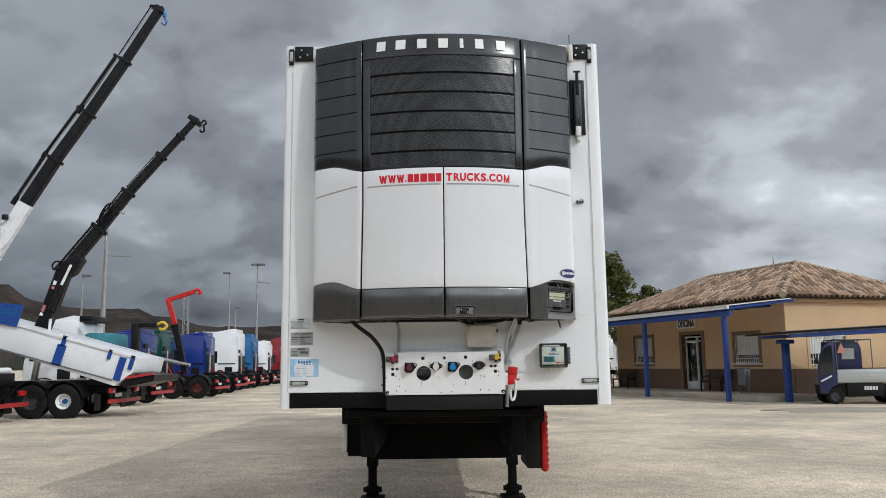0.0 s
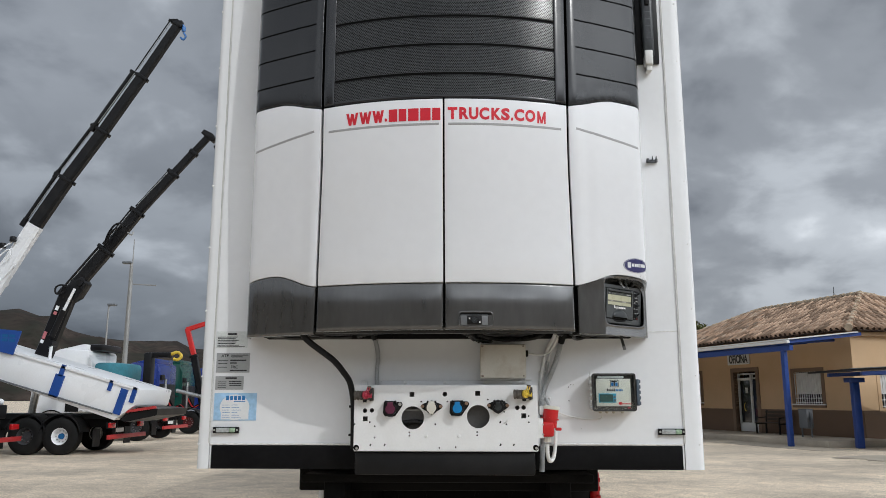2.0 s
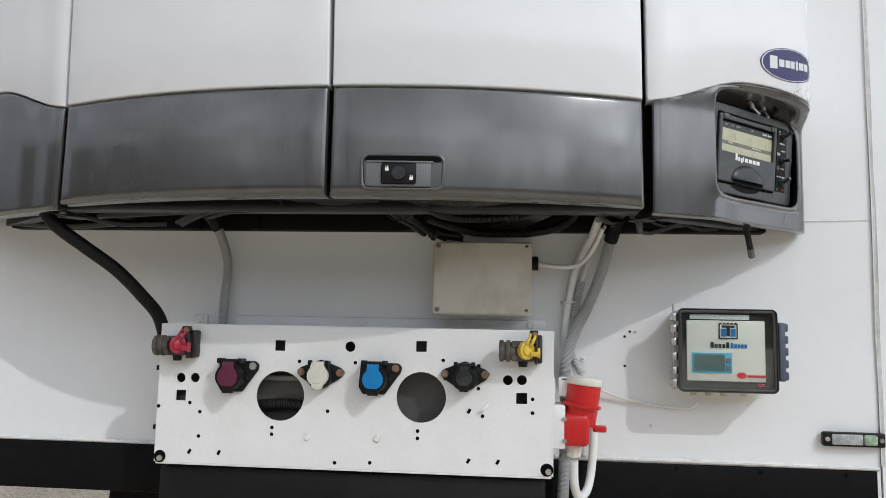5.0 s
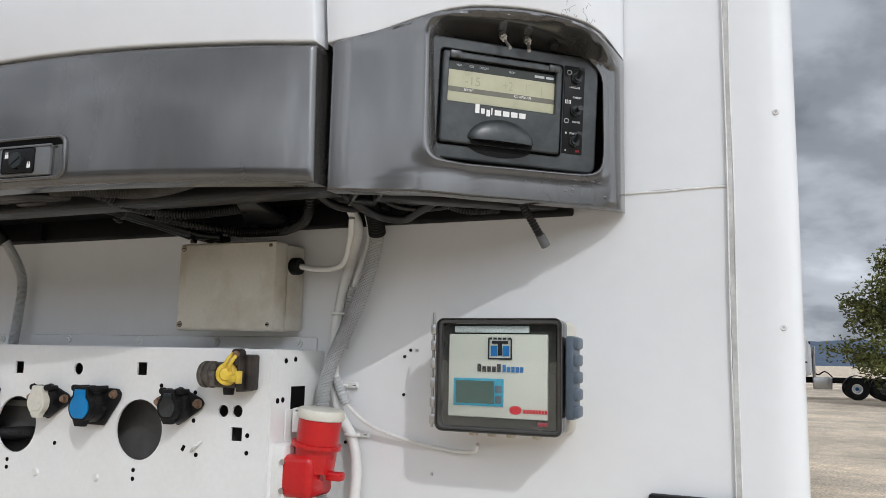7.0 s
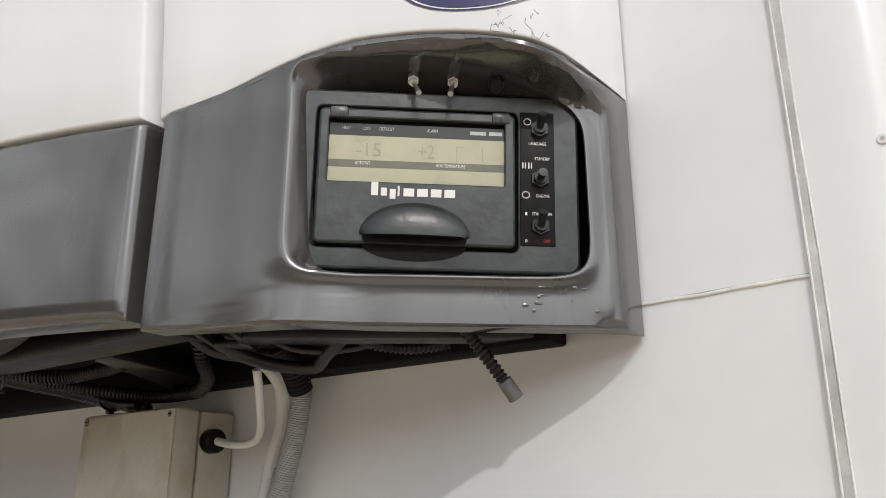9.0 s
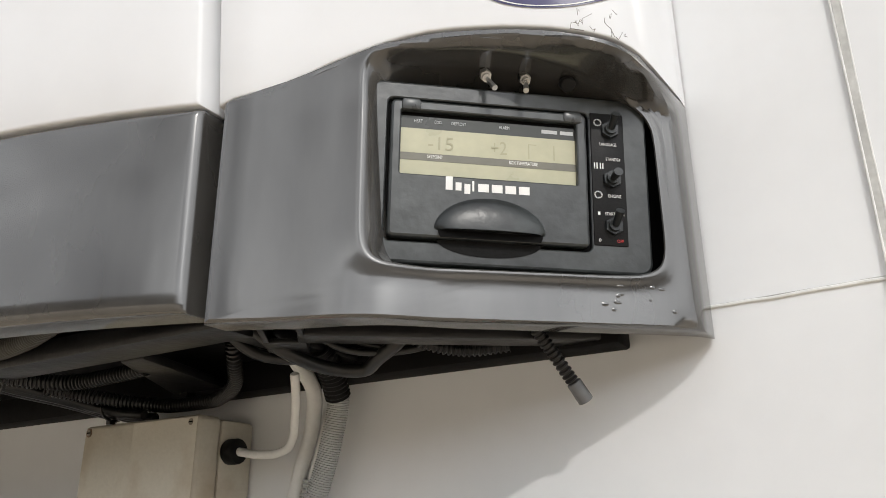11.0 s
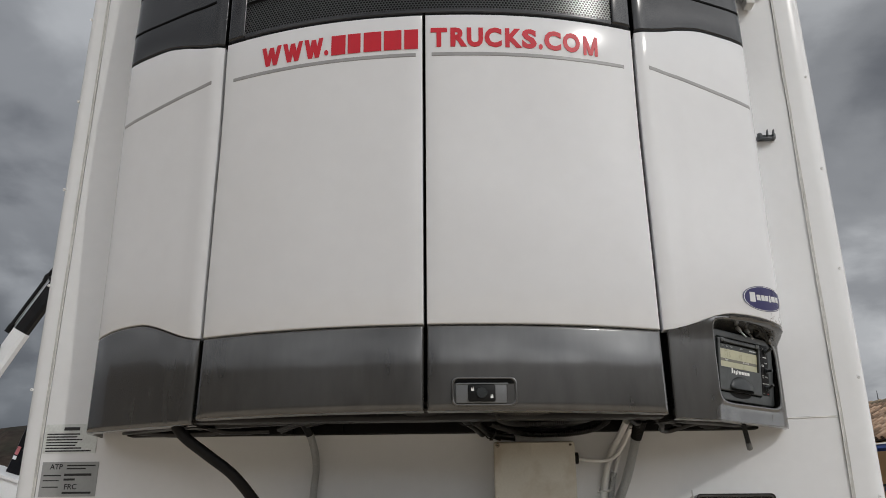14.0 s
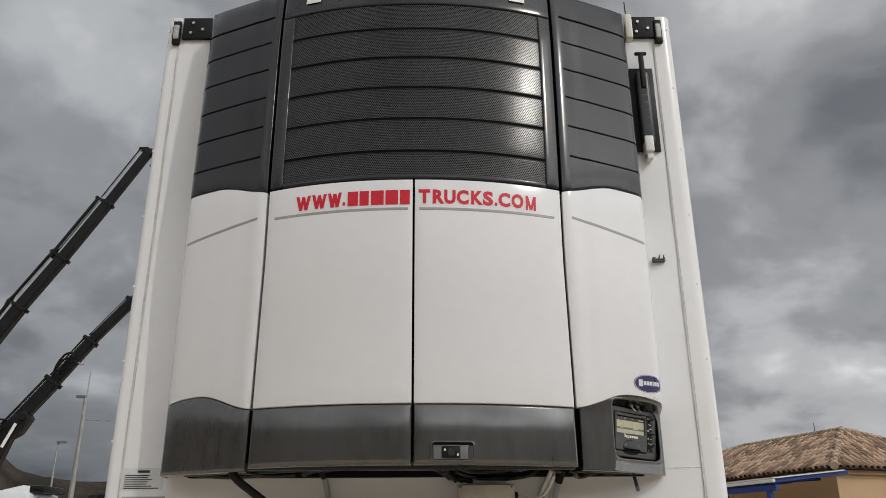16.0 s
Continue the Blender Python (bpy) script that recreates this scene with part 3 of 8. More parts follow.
for s, tx, bx in ((-1, -1.228, -1.125), (1, 1.242, 1.160)):
    lamp = thing("marker_lamp", (tx, 0, 2.80), "upright clear marker lamp at the top corner of the trailer", "lamp", "top marker lamps")
    part("surround", B(tx - 0.019, tx + 0.019, -0.030, -0.007, 2.790, 2.925, r=0.004), BLACK, lamp)
    part("lens", B(tx - 0.014, tx + 0.014, -0.036, -0.02, 2.815, 2.900, r=0.006), LENS, lamp)
    br = thing("corner_bracket", (bx, 0, 2.825), "black steel bracket between the cooling unit and the corner", "bracket", "unit mounting brackets")
    bm = B(bx - 0.075, bx + 0.075, -0.022, -0.002, 2.825, 2.950, r=0.004)
    part("plate", bm, BLACK, br)
    for dx, dz in ((-0.03, 0.03), (0.03, 0.05), (-0.02, 0.09)):
        part("bolt", R((bx + dx, -0.021, 2.825 + dz), (bx + dx, -0.030, 2.825 + dz), 0.008, n=6), STEEL, br)

# ---------- the cooling unit ----------
def rounded(x0, x1, z0, z1, r, n=5):
    """Corner points of a rounded rectangle."""
    out = []
    for cx_, cz_, a0 in ((x1 - r, z1 - r, 0), (x0 + r, z1 - r, 90), (x0 + r, z0 + r, 180), (x1 - r, z0 + r, 270)):
        out += [(cx_ + r * math.cos(math.radians(a0 + 90 * k / n)), cz_ + r * math.sin(math.radians(a0 + 90 * k / n))) for k in range(n + 1)]
    return out


def ring_frame(outer, inner, y0, y1, r):
    """A frame between two matching outlines, its front edges rounded."""
    bm = bmesh.new()
    loops = []

    def toward(p, q, f):
        return [(a + (c - a) * f, b + (d - b) * f) for (a, b), (c, d) in zip(p, q)]
    for pts, y in ((outer, y1), (outer, y0 + r), (toward(outer, inner, 0.12), y0 + r * 0.3), (toward(outer, inner, 0.3), y0), (toward(outer, inner, 0.7), y0), (toward(outer, inner, 0.88), y0 + r * 0.3), (inner, y0 + r), (inner, y1)):
        loops.append([bm.verts.new((x, y, z)) for x, z in pts])
    for a, b in zip(loops, loops[1:]):
        for k in range(len(a)):
            bm.faces.new((a[k], a[(k + 1) % len(a)], b[(k + 1) % len(a)], b[k]))
    return bm


unit = thing("cooling_unit", (0, -0.2, 0.66), "white and charcoal bow-fronted trailer refrigeration unit with a black grille", "refrigeration unit")
half = [(x, plan_y(x) + 0.045) for x in steps(0.0, 1.0, 24)]
prof = [(-x, min(y, -0.004)) for x, y in half[::-1]] + [(x, min(y, -0.004)) for x, y in half[1:]] + [(1.02, -0.004), (-1.02, -0.004)]
# its near-black colour stands for the shade inside the unit
part("carcass", P(prof, "z", 0.715, 2.845), HOLE_SHADE, unit, "inner block coloured near-black for the shade inside the unit")
S1, S2 = 0.634, 0.0045
for s, a, b in ((-1, -S1, -S2), (1, S2, S1)):
    xs = steps(a, b, 14)
    shell("door_panel", xs, lambda x: steps(0.8905, 1.783, 8), PANEL_WHITE, unit, "white hinged front door", edge=0.004)
    shell("lower_band", xs, lambda x: [0.668, 0.69, 0.70, 0.78, 0.8870], CHARCOAL, unit, "charcoal lower band of the door", edge=0.009)
    ga, gb = (a + 0.056, b - 0.018) if s < 0 else (a + 0.018, b - 0.056)
    # moulded line as a grey strip, its crease shade put in the colour
    groove("moulding_line", [(x, 1.657) for x in steps(ga, gb, 20)], 0.019, MOULDING_SHADE, unit, lift=0.001)
SEAM = 0.646
for s in (-1, 1):
    xs = steps(SEAM, 0.80, 7)[:-1] + steps(0.80, 0.98, 8) + [0.992, 1.002, 1.010, 1.016, 1.0215, 1.026, 1.030, 1.033, 1.035, 1.037]
    xs = [s * x for x in xs] if s > 0 else [s * x for x in xs[::-1]]
    shell("side_panel", xs, lambda x: steps(band_top(x) + 0.003, vent_foot(x) - 0.005, 8), PANEL_WHITE, unit, "white wrap-round side panel", edge=0.003, flank=(s * SEAM, 0.022, 0.010))
    shell("side_vent", xs, lambda x: steps(vent_foot(x) + 0.003, 2.878, 10), GRILLE_GREY, unit, "dark grey side cowl with moulded slots", edge=0.004, flank=(s * SEAM, 0.018, 0.008))
    # same grey strip in place of crease shade on the side panel
    groove("moulding_line", [(s * x, 1.673 - 0.058 * ((x - 0.657) / 0.370) ** 1.15) for x in steps(0.657, 1.012, 20) + [1.02, 1.026, 1.03]], 0.020, MOULDING_SHADE, unit, lift=0.001)
    # slots are near-black strips on the skin, their shade put in as colour
    for k in range(6):
        z = 1.962 + 0.1515 * k
        groove("slot_line", [(s * x, z) for x in steps(0.668, 1.0, 18) + [1.008, 1.015, 1.021, 1.026, 1.030, 1.033]], 0.013, HOLE_SHADE, unit, lift=0.0022)
xs_l = [-x for x in (1.037, 1.035, 1.033, 1.030, 1.026, 1.0215, 1.016, 1.010, 1.002, 0.992)] + [-x for x in steps(0.80, 0.98, 8)[::-1]] + [-x for x in steps(SEAM, 0.78, 6)[::-1]]
shell("lower_band", xs_l, lambda x: [0.656, 0.672, 0.70, 0.80, band_top(x)], CHARCOAL, unit, "charcoal lower corner band", edge=0.008, flank=(-SEAM, 0.018, 0.006))
# the right-hand corner holds the control box in an opening
OX0, OX1, OZ0, OZ1 = 0.786, 1.0135, 0.708, 0.936


def loop_outer(k, n):
    """Points round the corner band's outline, n a side, from the lower seam corner."""
    side, f = divmod(k, n)
    f /= n
    if side == 0:
        return SEAM + (1.037 - SEAM) * f, 0.656
    if side == 1:
        return 1.037, 0.656 + (band_top(1.037) - 0.656) * f
    if side == 2:
        x = 1.037 + (SEAM - 1.037) * f
        return x, band_top(x)
    return SEAM, band_top(SEAM) + (0.656 - band_top(SEAM)) * f


def loop_inner(k, n, grow=0.0):
    """Points round the opening, its corners rounded and its top arched."""
    x, z = loop_outer(k, n)
    side, f = divmod(k, n)
    f /= n
    u = (-1 + 2 * f, -1) if side == 0 else (1, -1 + 2 * f) if side == 1 else (1 - 2 * f, 1) if side == 2 else (-1, 1 - 2 * f)
    p = (9.5 if u[0] < 0 else 6.0) if u[1] > 0 else 9.0
    r = (abs(u[0]) ** p + abs(u[1]) ** p) ** (1 / p)
    u = (u[0] / r, u[1] / r)
    hx, hz = (OX1 - OX0) / 2 + grow, (OZ1 - OZ0) / 2 + grow
    px, pz = (OX0 + OX1) / 2 + hx * u[0], (OZ0 + OZ1) / 2 + hz * u[1]
    if u[1] > 0:
        pz -= 0.040 * u[1] * max(0.0, (px - 0.855) / 0.165) ** 2.2
    return px, pz


bm = bmesh.new()
NS = 34
rings = []
for f, grow, dy in ((0.0, 0.0, 0.035), (0.0, 0.0, 0.007), (0.02, 0.0, 0.003), (0.06, 0.0, 0.0), (0.25, 0.008, 0.0), (0.45, 0.008, 0.0), (0.65, 0.008, 0.0), (0.85, 0.008, 0.0), (1.0, 0.008, -0.001), (1.0, 0.0045, -0.0025), (1.0, 0.0018, -0.0022), (1.0, 0.0, 0.0005), (1.0, -0.0008, 0.012), (1.0, -0.0015, None)):
    ring = []
    for k in range(4 * NS):
        (xo, zo), (xi, zi) = loop_outer(k, NS), loop_inner(k, NS, grow)
        x, z = xo + (xi - xo) * f, zo + (zi - zo) * f
        y = plan_y(x) + 0.048 if dy is None else front_y(x, z) + dy
        if dy is None and z > 0.86:
            z -= 0.022 * min(1.0, (z - 0.86) / 0.06)       # the visor's underside falls towards the box
        ring.append(bm.verts.new((x, min(y, -0.0035), z)))
    rings.append(ring)
for a, b in zip(rings, rings[1:]):
    for k in range(4 * NS):
        bm.faces.new((a[k], a[(k + 1) % (4 * NS)], b[(k + 1) % (4 * NS)], b[k]))
part("lower_band", bm, CHARCOAL, unit, "charcoal lower corner band with an opening for the controls", smooth=35)
shell("header", steps(-S1, S1, 24), lambda x: steps(2.690, 2.878, 5), GRILLE_GREY, unit, "dark grey top header")
for a, b in ((-S1, -0.572), (0.572, S1)):
    shell("grille_stile", steps(a, b, 3), lambda x: steps(1.797, 2.686, 6), GRILLE_GREY, unit, depth=0.04)
shell("grille_foot", steps(-0.570, 0.570, 20), lambda x: [1.790, 1.80, 1.805], GRILLE_GREY, unit, depth=0.03, edge=0.002)


def perforated(x0, x1, z0, z1, pitch, hole):
    """A sheet with staggered round holes, each cell a hexagon with a hexagonal hole."""
    verts, faces = [], []
    rowh = pitch * 0.866
    for r in range(int((z1 - z0) / rowh)):
        zc = z0 + (r + 0.5) * rowh
        for c in range(int((x1 - x0) / pitch) - (r % 2)):
            xc = x0 + (c + 0.5 + 0.5 * (r % 2)) * pitch
            base = len(verts)
            for rad in (pitch * 0.5774, hole):
                for k in range(6):
                    a = math.radians(30 + 60 * k)
                    verts.append((xc + rad * math.cos(a), 0.0, zc + rad * math.sin(a)))
            for k in range(6):
                j = (k + 1) % 6
                faces.append((base + k, base + j, base + 6 + j, base + 6 + k))
    out = []
    for x, _, z in verts:
        wave = 0.0035 * min(1.0, abs((z - 1.915 + 0.0785) % 0.157 - 0.0785) / 0.010)
        out.append((x, front_y(x, z) + 0.012 - wave, z))
    me = bpy.data.meshes.new("grille_mesh")
    me.from_pydata(out, [], faces)
    me.shade_smooth()
    return me


link("grille_mesh", perforated(-0.572, 0.572, 1.802, 2.694, 0.0090, 0.0035), MESH_BLACK, unit, "fine black perforated steel grille")
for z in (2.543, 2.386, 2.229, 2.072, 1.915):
    groove("grille_rib", [(x, z) for x in steps(-0.568, 0.568, 24)], 0.012, HOLE_SHADE, unit, lift=-0.006)
bm = bmesh.new()
prism(bm, [(x, side_y(x) + 0.045) for x in steps(-1.02, 1.02, 40)] + [(1.03, -0.004), (-1.03, -0.004)], "z", 2.862, 2.884)
part("top_cover", bm, GRILLE_GREY, unit)


def on_bow(x, z, out=0.001):
    """A frame on the bowed front: x along the surface, y up it, z out of it."""
    t = Vector((0.02, front_y(x + 0.01, z) - front_y(x - 0.01, z), 0)).normalized()
    u = Vector((0, front_y(x, z + 0.01) - front_y(x, z - 0.01), 0.02))
    u = (u - t * u.dot(t)).normalized()
    n = t.cross(u)
    m = Matrix((t, u, n)).transposed().to_4x4()
    m.translation = Vector((x, front_y(x, z), z)) + n * out
    return m


def drape(bm, x0, z0):
    """Lays a flat mesh (x along, y up, z out) on the skin, its x = 0 at x0, following the bend."""
    xs_d = [x0 - 0.3 + 0.002 * k for k in range(300)]
    xs_d = [x for x in xs_d if x < 1.0365]
    ss = [0.0]
    for a, b in zip(xs_d, xs_d[1:]):
        ss.append(ss[-1] + math.hypot(b - a, front_y(b, z0) - front_y(a, z0)))
    base = float(np.interp(x0, xs_d, ss))
    for v in bm.verts:
        x = float(np.interp(base + v.co.x, ss, xs_d))
        v.co = on_bow(x, z0 + v.co.y, v.co.z).translation
    return bm


def letter_block(bm, w, h, m, solid=0.002):
    """A plain letter-sized block: no character."""
    box(bm, -w * 0.36, w * 0.36, -h / 2, h / 2, 0, solid, m=m)



# the maker's name as seven plain white blocks, the dealer's name likewise
for k, w in enumerate((0.100, 0.108, 0.102, 0.102, 0.028, 0.092, 0.104)):
    x = (-0.478, -0.325, -0.160, 0.005, 0.148, 0.285, 0.455)[k] + 0.006
    bm = bmesh.new()
    if w < 0.05:
        box(bm, -w / 2, w / 2, -0.042, 0.042, 0, 0.002, m=on_bow(x, 2.785, 0.0045))
    else:
        letter_block(bm, w, 0.084, on_bow(x, 2.785, 0.0045))
    part("header_mark", bm, WHITE_LETTER, unit, "plain white letter-sized block", smooth=0)
WEB_Z = 1.7055
STROKES = {"W": [((0, 1), (0.27, 0)), ((0.27, 0), (0.5, 0.95)), ((0.5, 0.95), (0.73, 0)), ((0.73, 0), (1, 1))], "M": [((0.08, 0), (0.08, 1)), ((0.08, 1), (0.5, 0.02)), ((0.5, 0.02), (0.92, 1)), ((0.92, 1), (0.92, 0))]}


def web_letter(ch, x, w):
    """One bold red letter on the bow; W and M are drawn stroke by stroke."""
    if ch not in STROKES:
        return lettering("web_letter", ch, 0.078, on_bow(x, WEB_Z, 0.0004), RED_LETTER, unit, width=w, bold=0.045)
    bm, h, k = bmesh.new(), 0.062, 0.0066 if ch == "W" else 0.0052
    for (a, b), (c, d) in STROKES[ch]:
        prism(bm, [(((a - 0.5) * (w - 2 * k)) - k, (b - 0.5) * h), (((a - 0.5) * (w - 2 * k)) + k, (b - 0.5) * h), (((c - 0.5) * (w - 2 * k)) + k, (d - 0.5) * h), (((c - 0.5) * (w - 2 * k)) - k, (d - 0.5) * h)] if abs(a - c) > 0.01 else [((a - 0.5) * (w - 2 * k) - k * 0.9, -h / 2), ((a - 0.5) * (w - 2 * k) + k * 0.9, -h / 2), ((a - 0.5) * (w - 2 * k) + k * 0.9, h / 2), ((a - 0.5) * (w - 2 * k) - k * 0.9, h / 2)], "z", 0.0, 0.0008 + 0.0001 * len(bm.faces) / 6)
    bmesh.ops.transform(bm, matrix=on_bow(x, WEB_Z, 0.0002), verts=bm.verts)
    return part("web_letter", bm, RED_LETTER, unit, smooth=0)


for ch, a, b in (("W", -0.486, -0.421), ("W", -0.418, -0.354), ("W", -0.351, -0.292), (".", -0.2895, -0.277)):
    web_letter(ch, (a + b) / 2, b - a)
for a, b in ((-0.270, -0.224), (-0.221, -0.180), (-0.175, -0.119), (-0.116, -0.061), (-0.057, -0.014)):
    bm = bmesh.new()
    letter_block(bm, (b - a) / 0.72 * 0.92, 0.062, on_bow((a + b) / 2, WEB_Z, 0.0004), 0.0008)
    part("web_mark", bm, RED_LETTER, unit, "plain red letter-sized block", smooth=0)
for ch, a, b in (("T", 0.020, 0.067), ("R", 0.072, 0.119), ("U", 0.123, 0.169), ("C", 0.173, 0.222), ("K", 0.227, 0.276), ("S", 0.279, 0.322), (".", 0.327, 0.339), ("C", 0.343, 0.393), ("O", 0.397, 0.449), ("M", 0.453, 0.505)):
    web_letter(ch, (a + b) / 2, b - a)
# oval maker's badge, wrapped round the corner, without lettering
def oval_rings(a, b, z, radii):
    """Rings of a flat oval between the given fractions of its size, finely cut so that it can bend."""
    bm, loops = bmesh.new(), []
    for f in radii:
        loops.append([bm.verts.new((a * f * math.cos(2 * math.pi * k / 48), b * f * math.sin(2 * math.pi * k / 48), z)) for k in range(48)])
    for p, q in zip(loops, loops[1:]):
        for k in range(48):
            bm.faces.new((p[k], p[(k + 1) % 48], q[(k + 1) % 48], q[k]))
    return bm


BADGE_X, BADGE_Z = 0.962, 1.007
part("oval_badge", drape(oval_rings(0.080, 0.037, 0.0010, (1.0, 0.85, 0.7, 0.55, 0.4, 0.25, 0.1, 0.01)), BADGE_X, BADGE_Z), LOGO_BLUE, unit, "oval navy badge")
part("badge_border", drape(oval_rings(0.080, 0.037, 0.0014, (0.955, 0.92)), BADGE_X, BADGE_Z), LABEL_WHITE, unit, "pale border of the badge", smooth=0)
for cx, w, h in ((-0.044, 0.020, 0.028), (-0.022, 0.014, 0.016), (-0.006, 0.012, 0.016), (0.008, 0.012, 0.016), (0.021, 0.006, 0.020), (0.034, 0.014, 0.016), (0.050, 0.012, 0.016)):
    bm = B(cx - w / 2, cx + w / 2, -h / 2 + 0.002, h / 2 + 0.002, 0.0012, 0.0016)
    part("badge_mark", drape(bm, BADGE_X, BADGE_Z), LABEL_WHITE, unit, "plain pale bar", smooth=0)
CRACK_GREY = surf("grimy_crack", (0.20, 0.19, 0.18), 0.7, var=0.2, scale=40)
# cracked paint at the corner above the controls
cr = random.Random(31)
for k in range(12):
    x = cr.uniform(0.975, 1.018)
    z = band_top(x) + 0.008 + cr.uniform(0.0, 0.030)
    pts = [(x, z)]
    for j in range(cr.randint(3, 6)):
        x = min(x + cr.uniform(-0.0025, 0.0045), 1.030)
        z = max(z + cr.uniform(-0.0075, 0.0045), band_top(x) + 0.004)
        pts.append((x, z))
    part("paint_crack", U([(a, front_y(a, b) + 0.00008, b) for a, b in pts], 0.00034, n=5, steps=1), CRACK_GREY, unit, "fine crack in the white paint")
# blistered paint low on the corner band
for k in range(11):
    x, z = cr.uniform(0.955, 1.02), cr.uniform(0.672, 0.700)
    bm = bmesh.new()
    bmesh.ops.create_uvsphere(bm, u_segments=8, v_segments=5, radius=1.0)
    bmesh.ops.transform(bm, matrix=on_bow(x, z, 0.0004) @ Matrix.Diagonal((cr.uniform(0.0015, 0.004), cr.uniform(0.001, 0.0025), 0.0006, 1)), verts=bm.verts)
    part("paint_blister", bm, CHARCOAL, unit)
# recessed lock
lock = part("lock_recess", B(-0.078, 0.078, -0.0325, 0.0325, -0.006, 0.0012, r=0.0), CHARCOAL, unit)
# flat dark strip: shade at the top of the recess, painted on
top_gap = part("recess_gap", B(-0.075, 0.075, 0.0195, 0.0315, 0.0, 0.0018, r=0.0), HOLE_SHADE, lock, "dark strip painted for the shade over the handle")
top_gap.data.transform(on_bow(0.149, 0.715, 0.0))
lock.data.transform(on_bow(0.149, 0.715, 0.0))
lockrim = ring_frame(rounded(-0.083, 0.083, -0.037, 0.037, 0.016), rounded(-0.076, 0.076, -0.0305, 0.0305, 0.012), -0.004, 0.004, 0.003)
bmesh.ops.transform(lockrim, matrix=on_bow(0.149, 0.715, 0.0) @ FACE.inverted(), verts=lockrim.verts)
part("lock_rim", lockrim, CHARCOAL, lock)
bm2 = B(-0.070, 0.058, -0.0300, 0.0195, -0.002, 0.0075, r=0.003, m=on_bow(0.147, 0.715, 0.0))
box(bm2, -0.070, 0.062, 0.0165, 0.0205, 0.0055, 0.0095, r=0.0015, m=on_bow(0.147, 0.715, 0.0))
part("lock_handle", bm2, HANDLE_GREY, lock)
bm2 = B(-0.034, 0.034, -0.021, 0.021, 0.0, 0.004, r=0.004, m=on_bow(0.142, 0.710, 0.0065))
part("lock_plate", bm2, BLACK, lock)
bm2 = rod(bmesh.new(), (0, 0, 0), (0, 0, 0.006), 0.014, 0.013, n=20)
box(bm2, -0.010, 0.010, -0.002, 0.002, 0.006, 0.0075, m=Matrix.Rotation(0.6, 4, "Z"))
bmesh.ops.transform(bm2, matrix=on_bow(0.142, 0.710, 0.0095), verts=bm2.verts)
part("lock_barrel", bm2, BLACK_GLOSS, lock)
bm2 = bmesh.new()
for dx, dz in ((-0.023, 0.009), (0.025, -0.009)):
    box(bm2, dx - 0.0035, dx + 0.0035, dz - 0.004, dz + 0.002, 0, 0.0005)
    box(bm2, dx - 0.0025, dx - 0.0012, dz + 0.002, dz + 0.006, 0, 0.0005)
    box(bm2, dx + 0.0012, dx + 0.0025, dz + 0.002, dz + 0.006, 0, 0.0005)
bmesh.ops.transform(bm2, matrix=on_bow(0.142, 0.710, 0.0106), verts=bm2.verts)
tagged(part("lock_symbols", bm2, WHITE_LETTER, lock, smooth=0), kind="stuff")

# ---------- control box in the corner opening ----------
CLIP_GREY = surf("grey_clip_plastic", (0.075, 0.080, 0.082), 0.3, var=0.2, scale=60)
# upper legend strip: the shadow over it is put into this dark colour
LEGEND_SHADED = surf("shaded_legend_print", (0.020, 0.023, 0.018), 0.3, var=0.1, scale=30)
LEGEND_OLIVE = surf("olive_legend_print", (0.150, 0.145, 0.115), 0.35, var=0.08, scale=30)
control = thing("control_panel", (0.92, -0.18, 0.70), "black temperature control box with a yellow-green display and switches", "control panel")
# the box's face: x along it, y up, z out; it slants with the corner and tips slightly forward
D = Matrix.Translation((0.8891, -0.1625, 0.8134)) @ Matrix.Rotation(radians(40.0), 4, "Z") @ FACE @ Matrix.Rotation(radians(4.1), 4, "X") @ Matrix.Rotation(radians(-0.8), 4, "Z") @ Matrix.Translation((0.0005, -0.017, -0.0085))
LID_SHIFT = Matrix.Translation((0, 0.0085, 0))
SWITCH_SHIFT = Matrix.Translation((-0.006, 0.0077, 0)) @ Matrix.Diagonal((1, 0.93, 1, 1))


def dpart(name, bm, mat, parent=control, label="", smooth=40, shift=Matrix()):
    bmesh.ops.transform(bm, matrix=D @ shift, verts=bm.verts)
    return part(name, bm, mat, parent, label, smooth)


dpart("recess_back", B(-0.176, 0.176, -0.10, 0.16, -0.034, -0.026), CHARCOAL)


def lid_ring(outer, inner, r0, r1, z0, z1, zi):
    """A moulded plate round a window: outer and inner are x0, x1, y0, y1; its edges are eased."""
    bm, loops = bmesh.new(), []
    for (x0, x1, y0, y1), g, r, z in ((outer, 0, r0, z0), (outer, 0, r0, z1 - 0.003), (outer, 0.0008, r0, z1 - 0.0012), (outer, 0.0028, r0, z1), (inner, -0.0016, r1, z1), (inner, -0.0004, r1, z1 - 0.0008), (inner, 0, r1, z1 - 0.002), (inner, 0, r1, zi)):
        loops.append([bm.verts.new((x, y, z)) for x, y in rounded(x0 + g, x1 - g, y0 + g, y1 - g, max(r - g, 0.0008))])
    for a, b in zip(loops, loops[1:]):
        for k in range(len(a)):
            bm.faces.new((a[k], a[(k + 1) % len(a)], b[(k + 1) % len(a)], b[k]))
    return bm


CASE = (-0.1467, 0.1490, -0.080, 0.114)
dpart("bezel", lid_ring(CASE, (-0.1275, 0.0845, -0.0580, 0.0952), 0.014, 0.006, -0.032, 0.0085, 0.0025), CASE_BLACK, smooth=12, label="scuffed black rounded case")
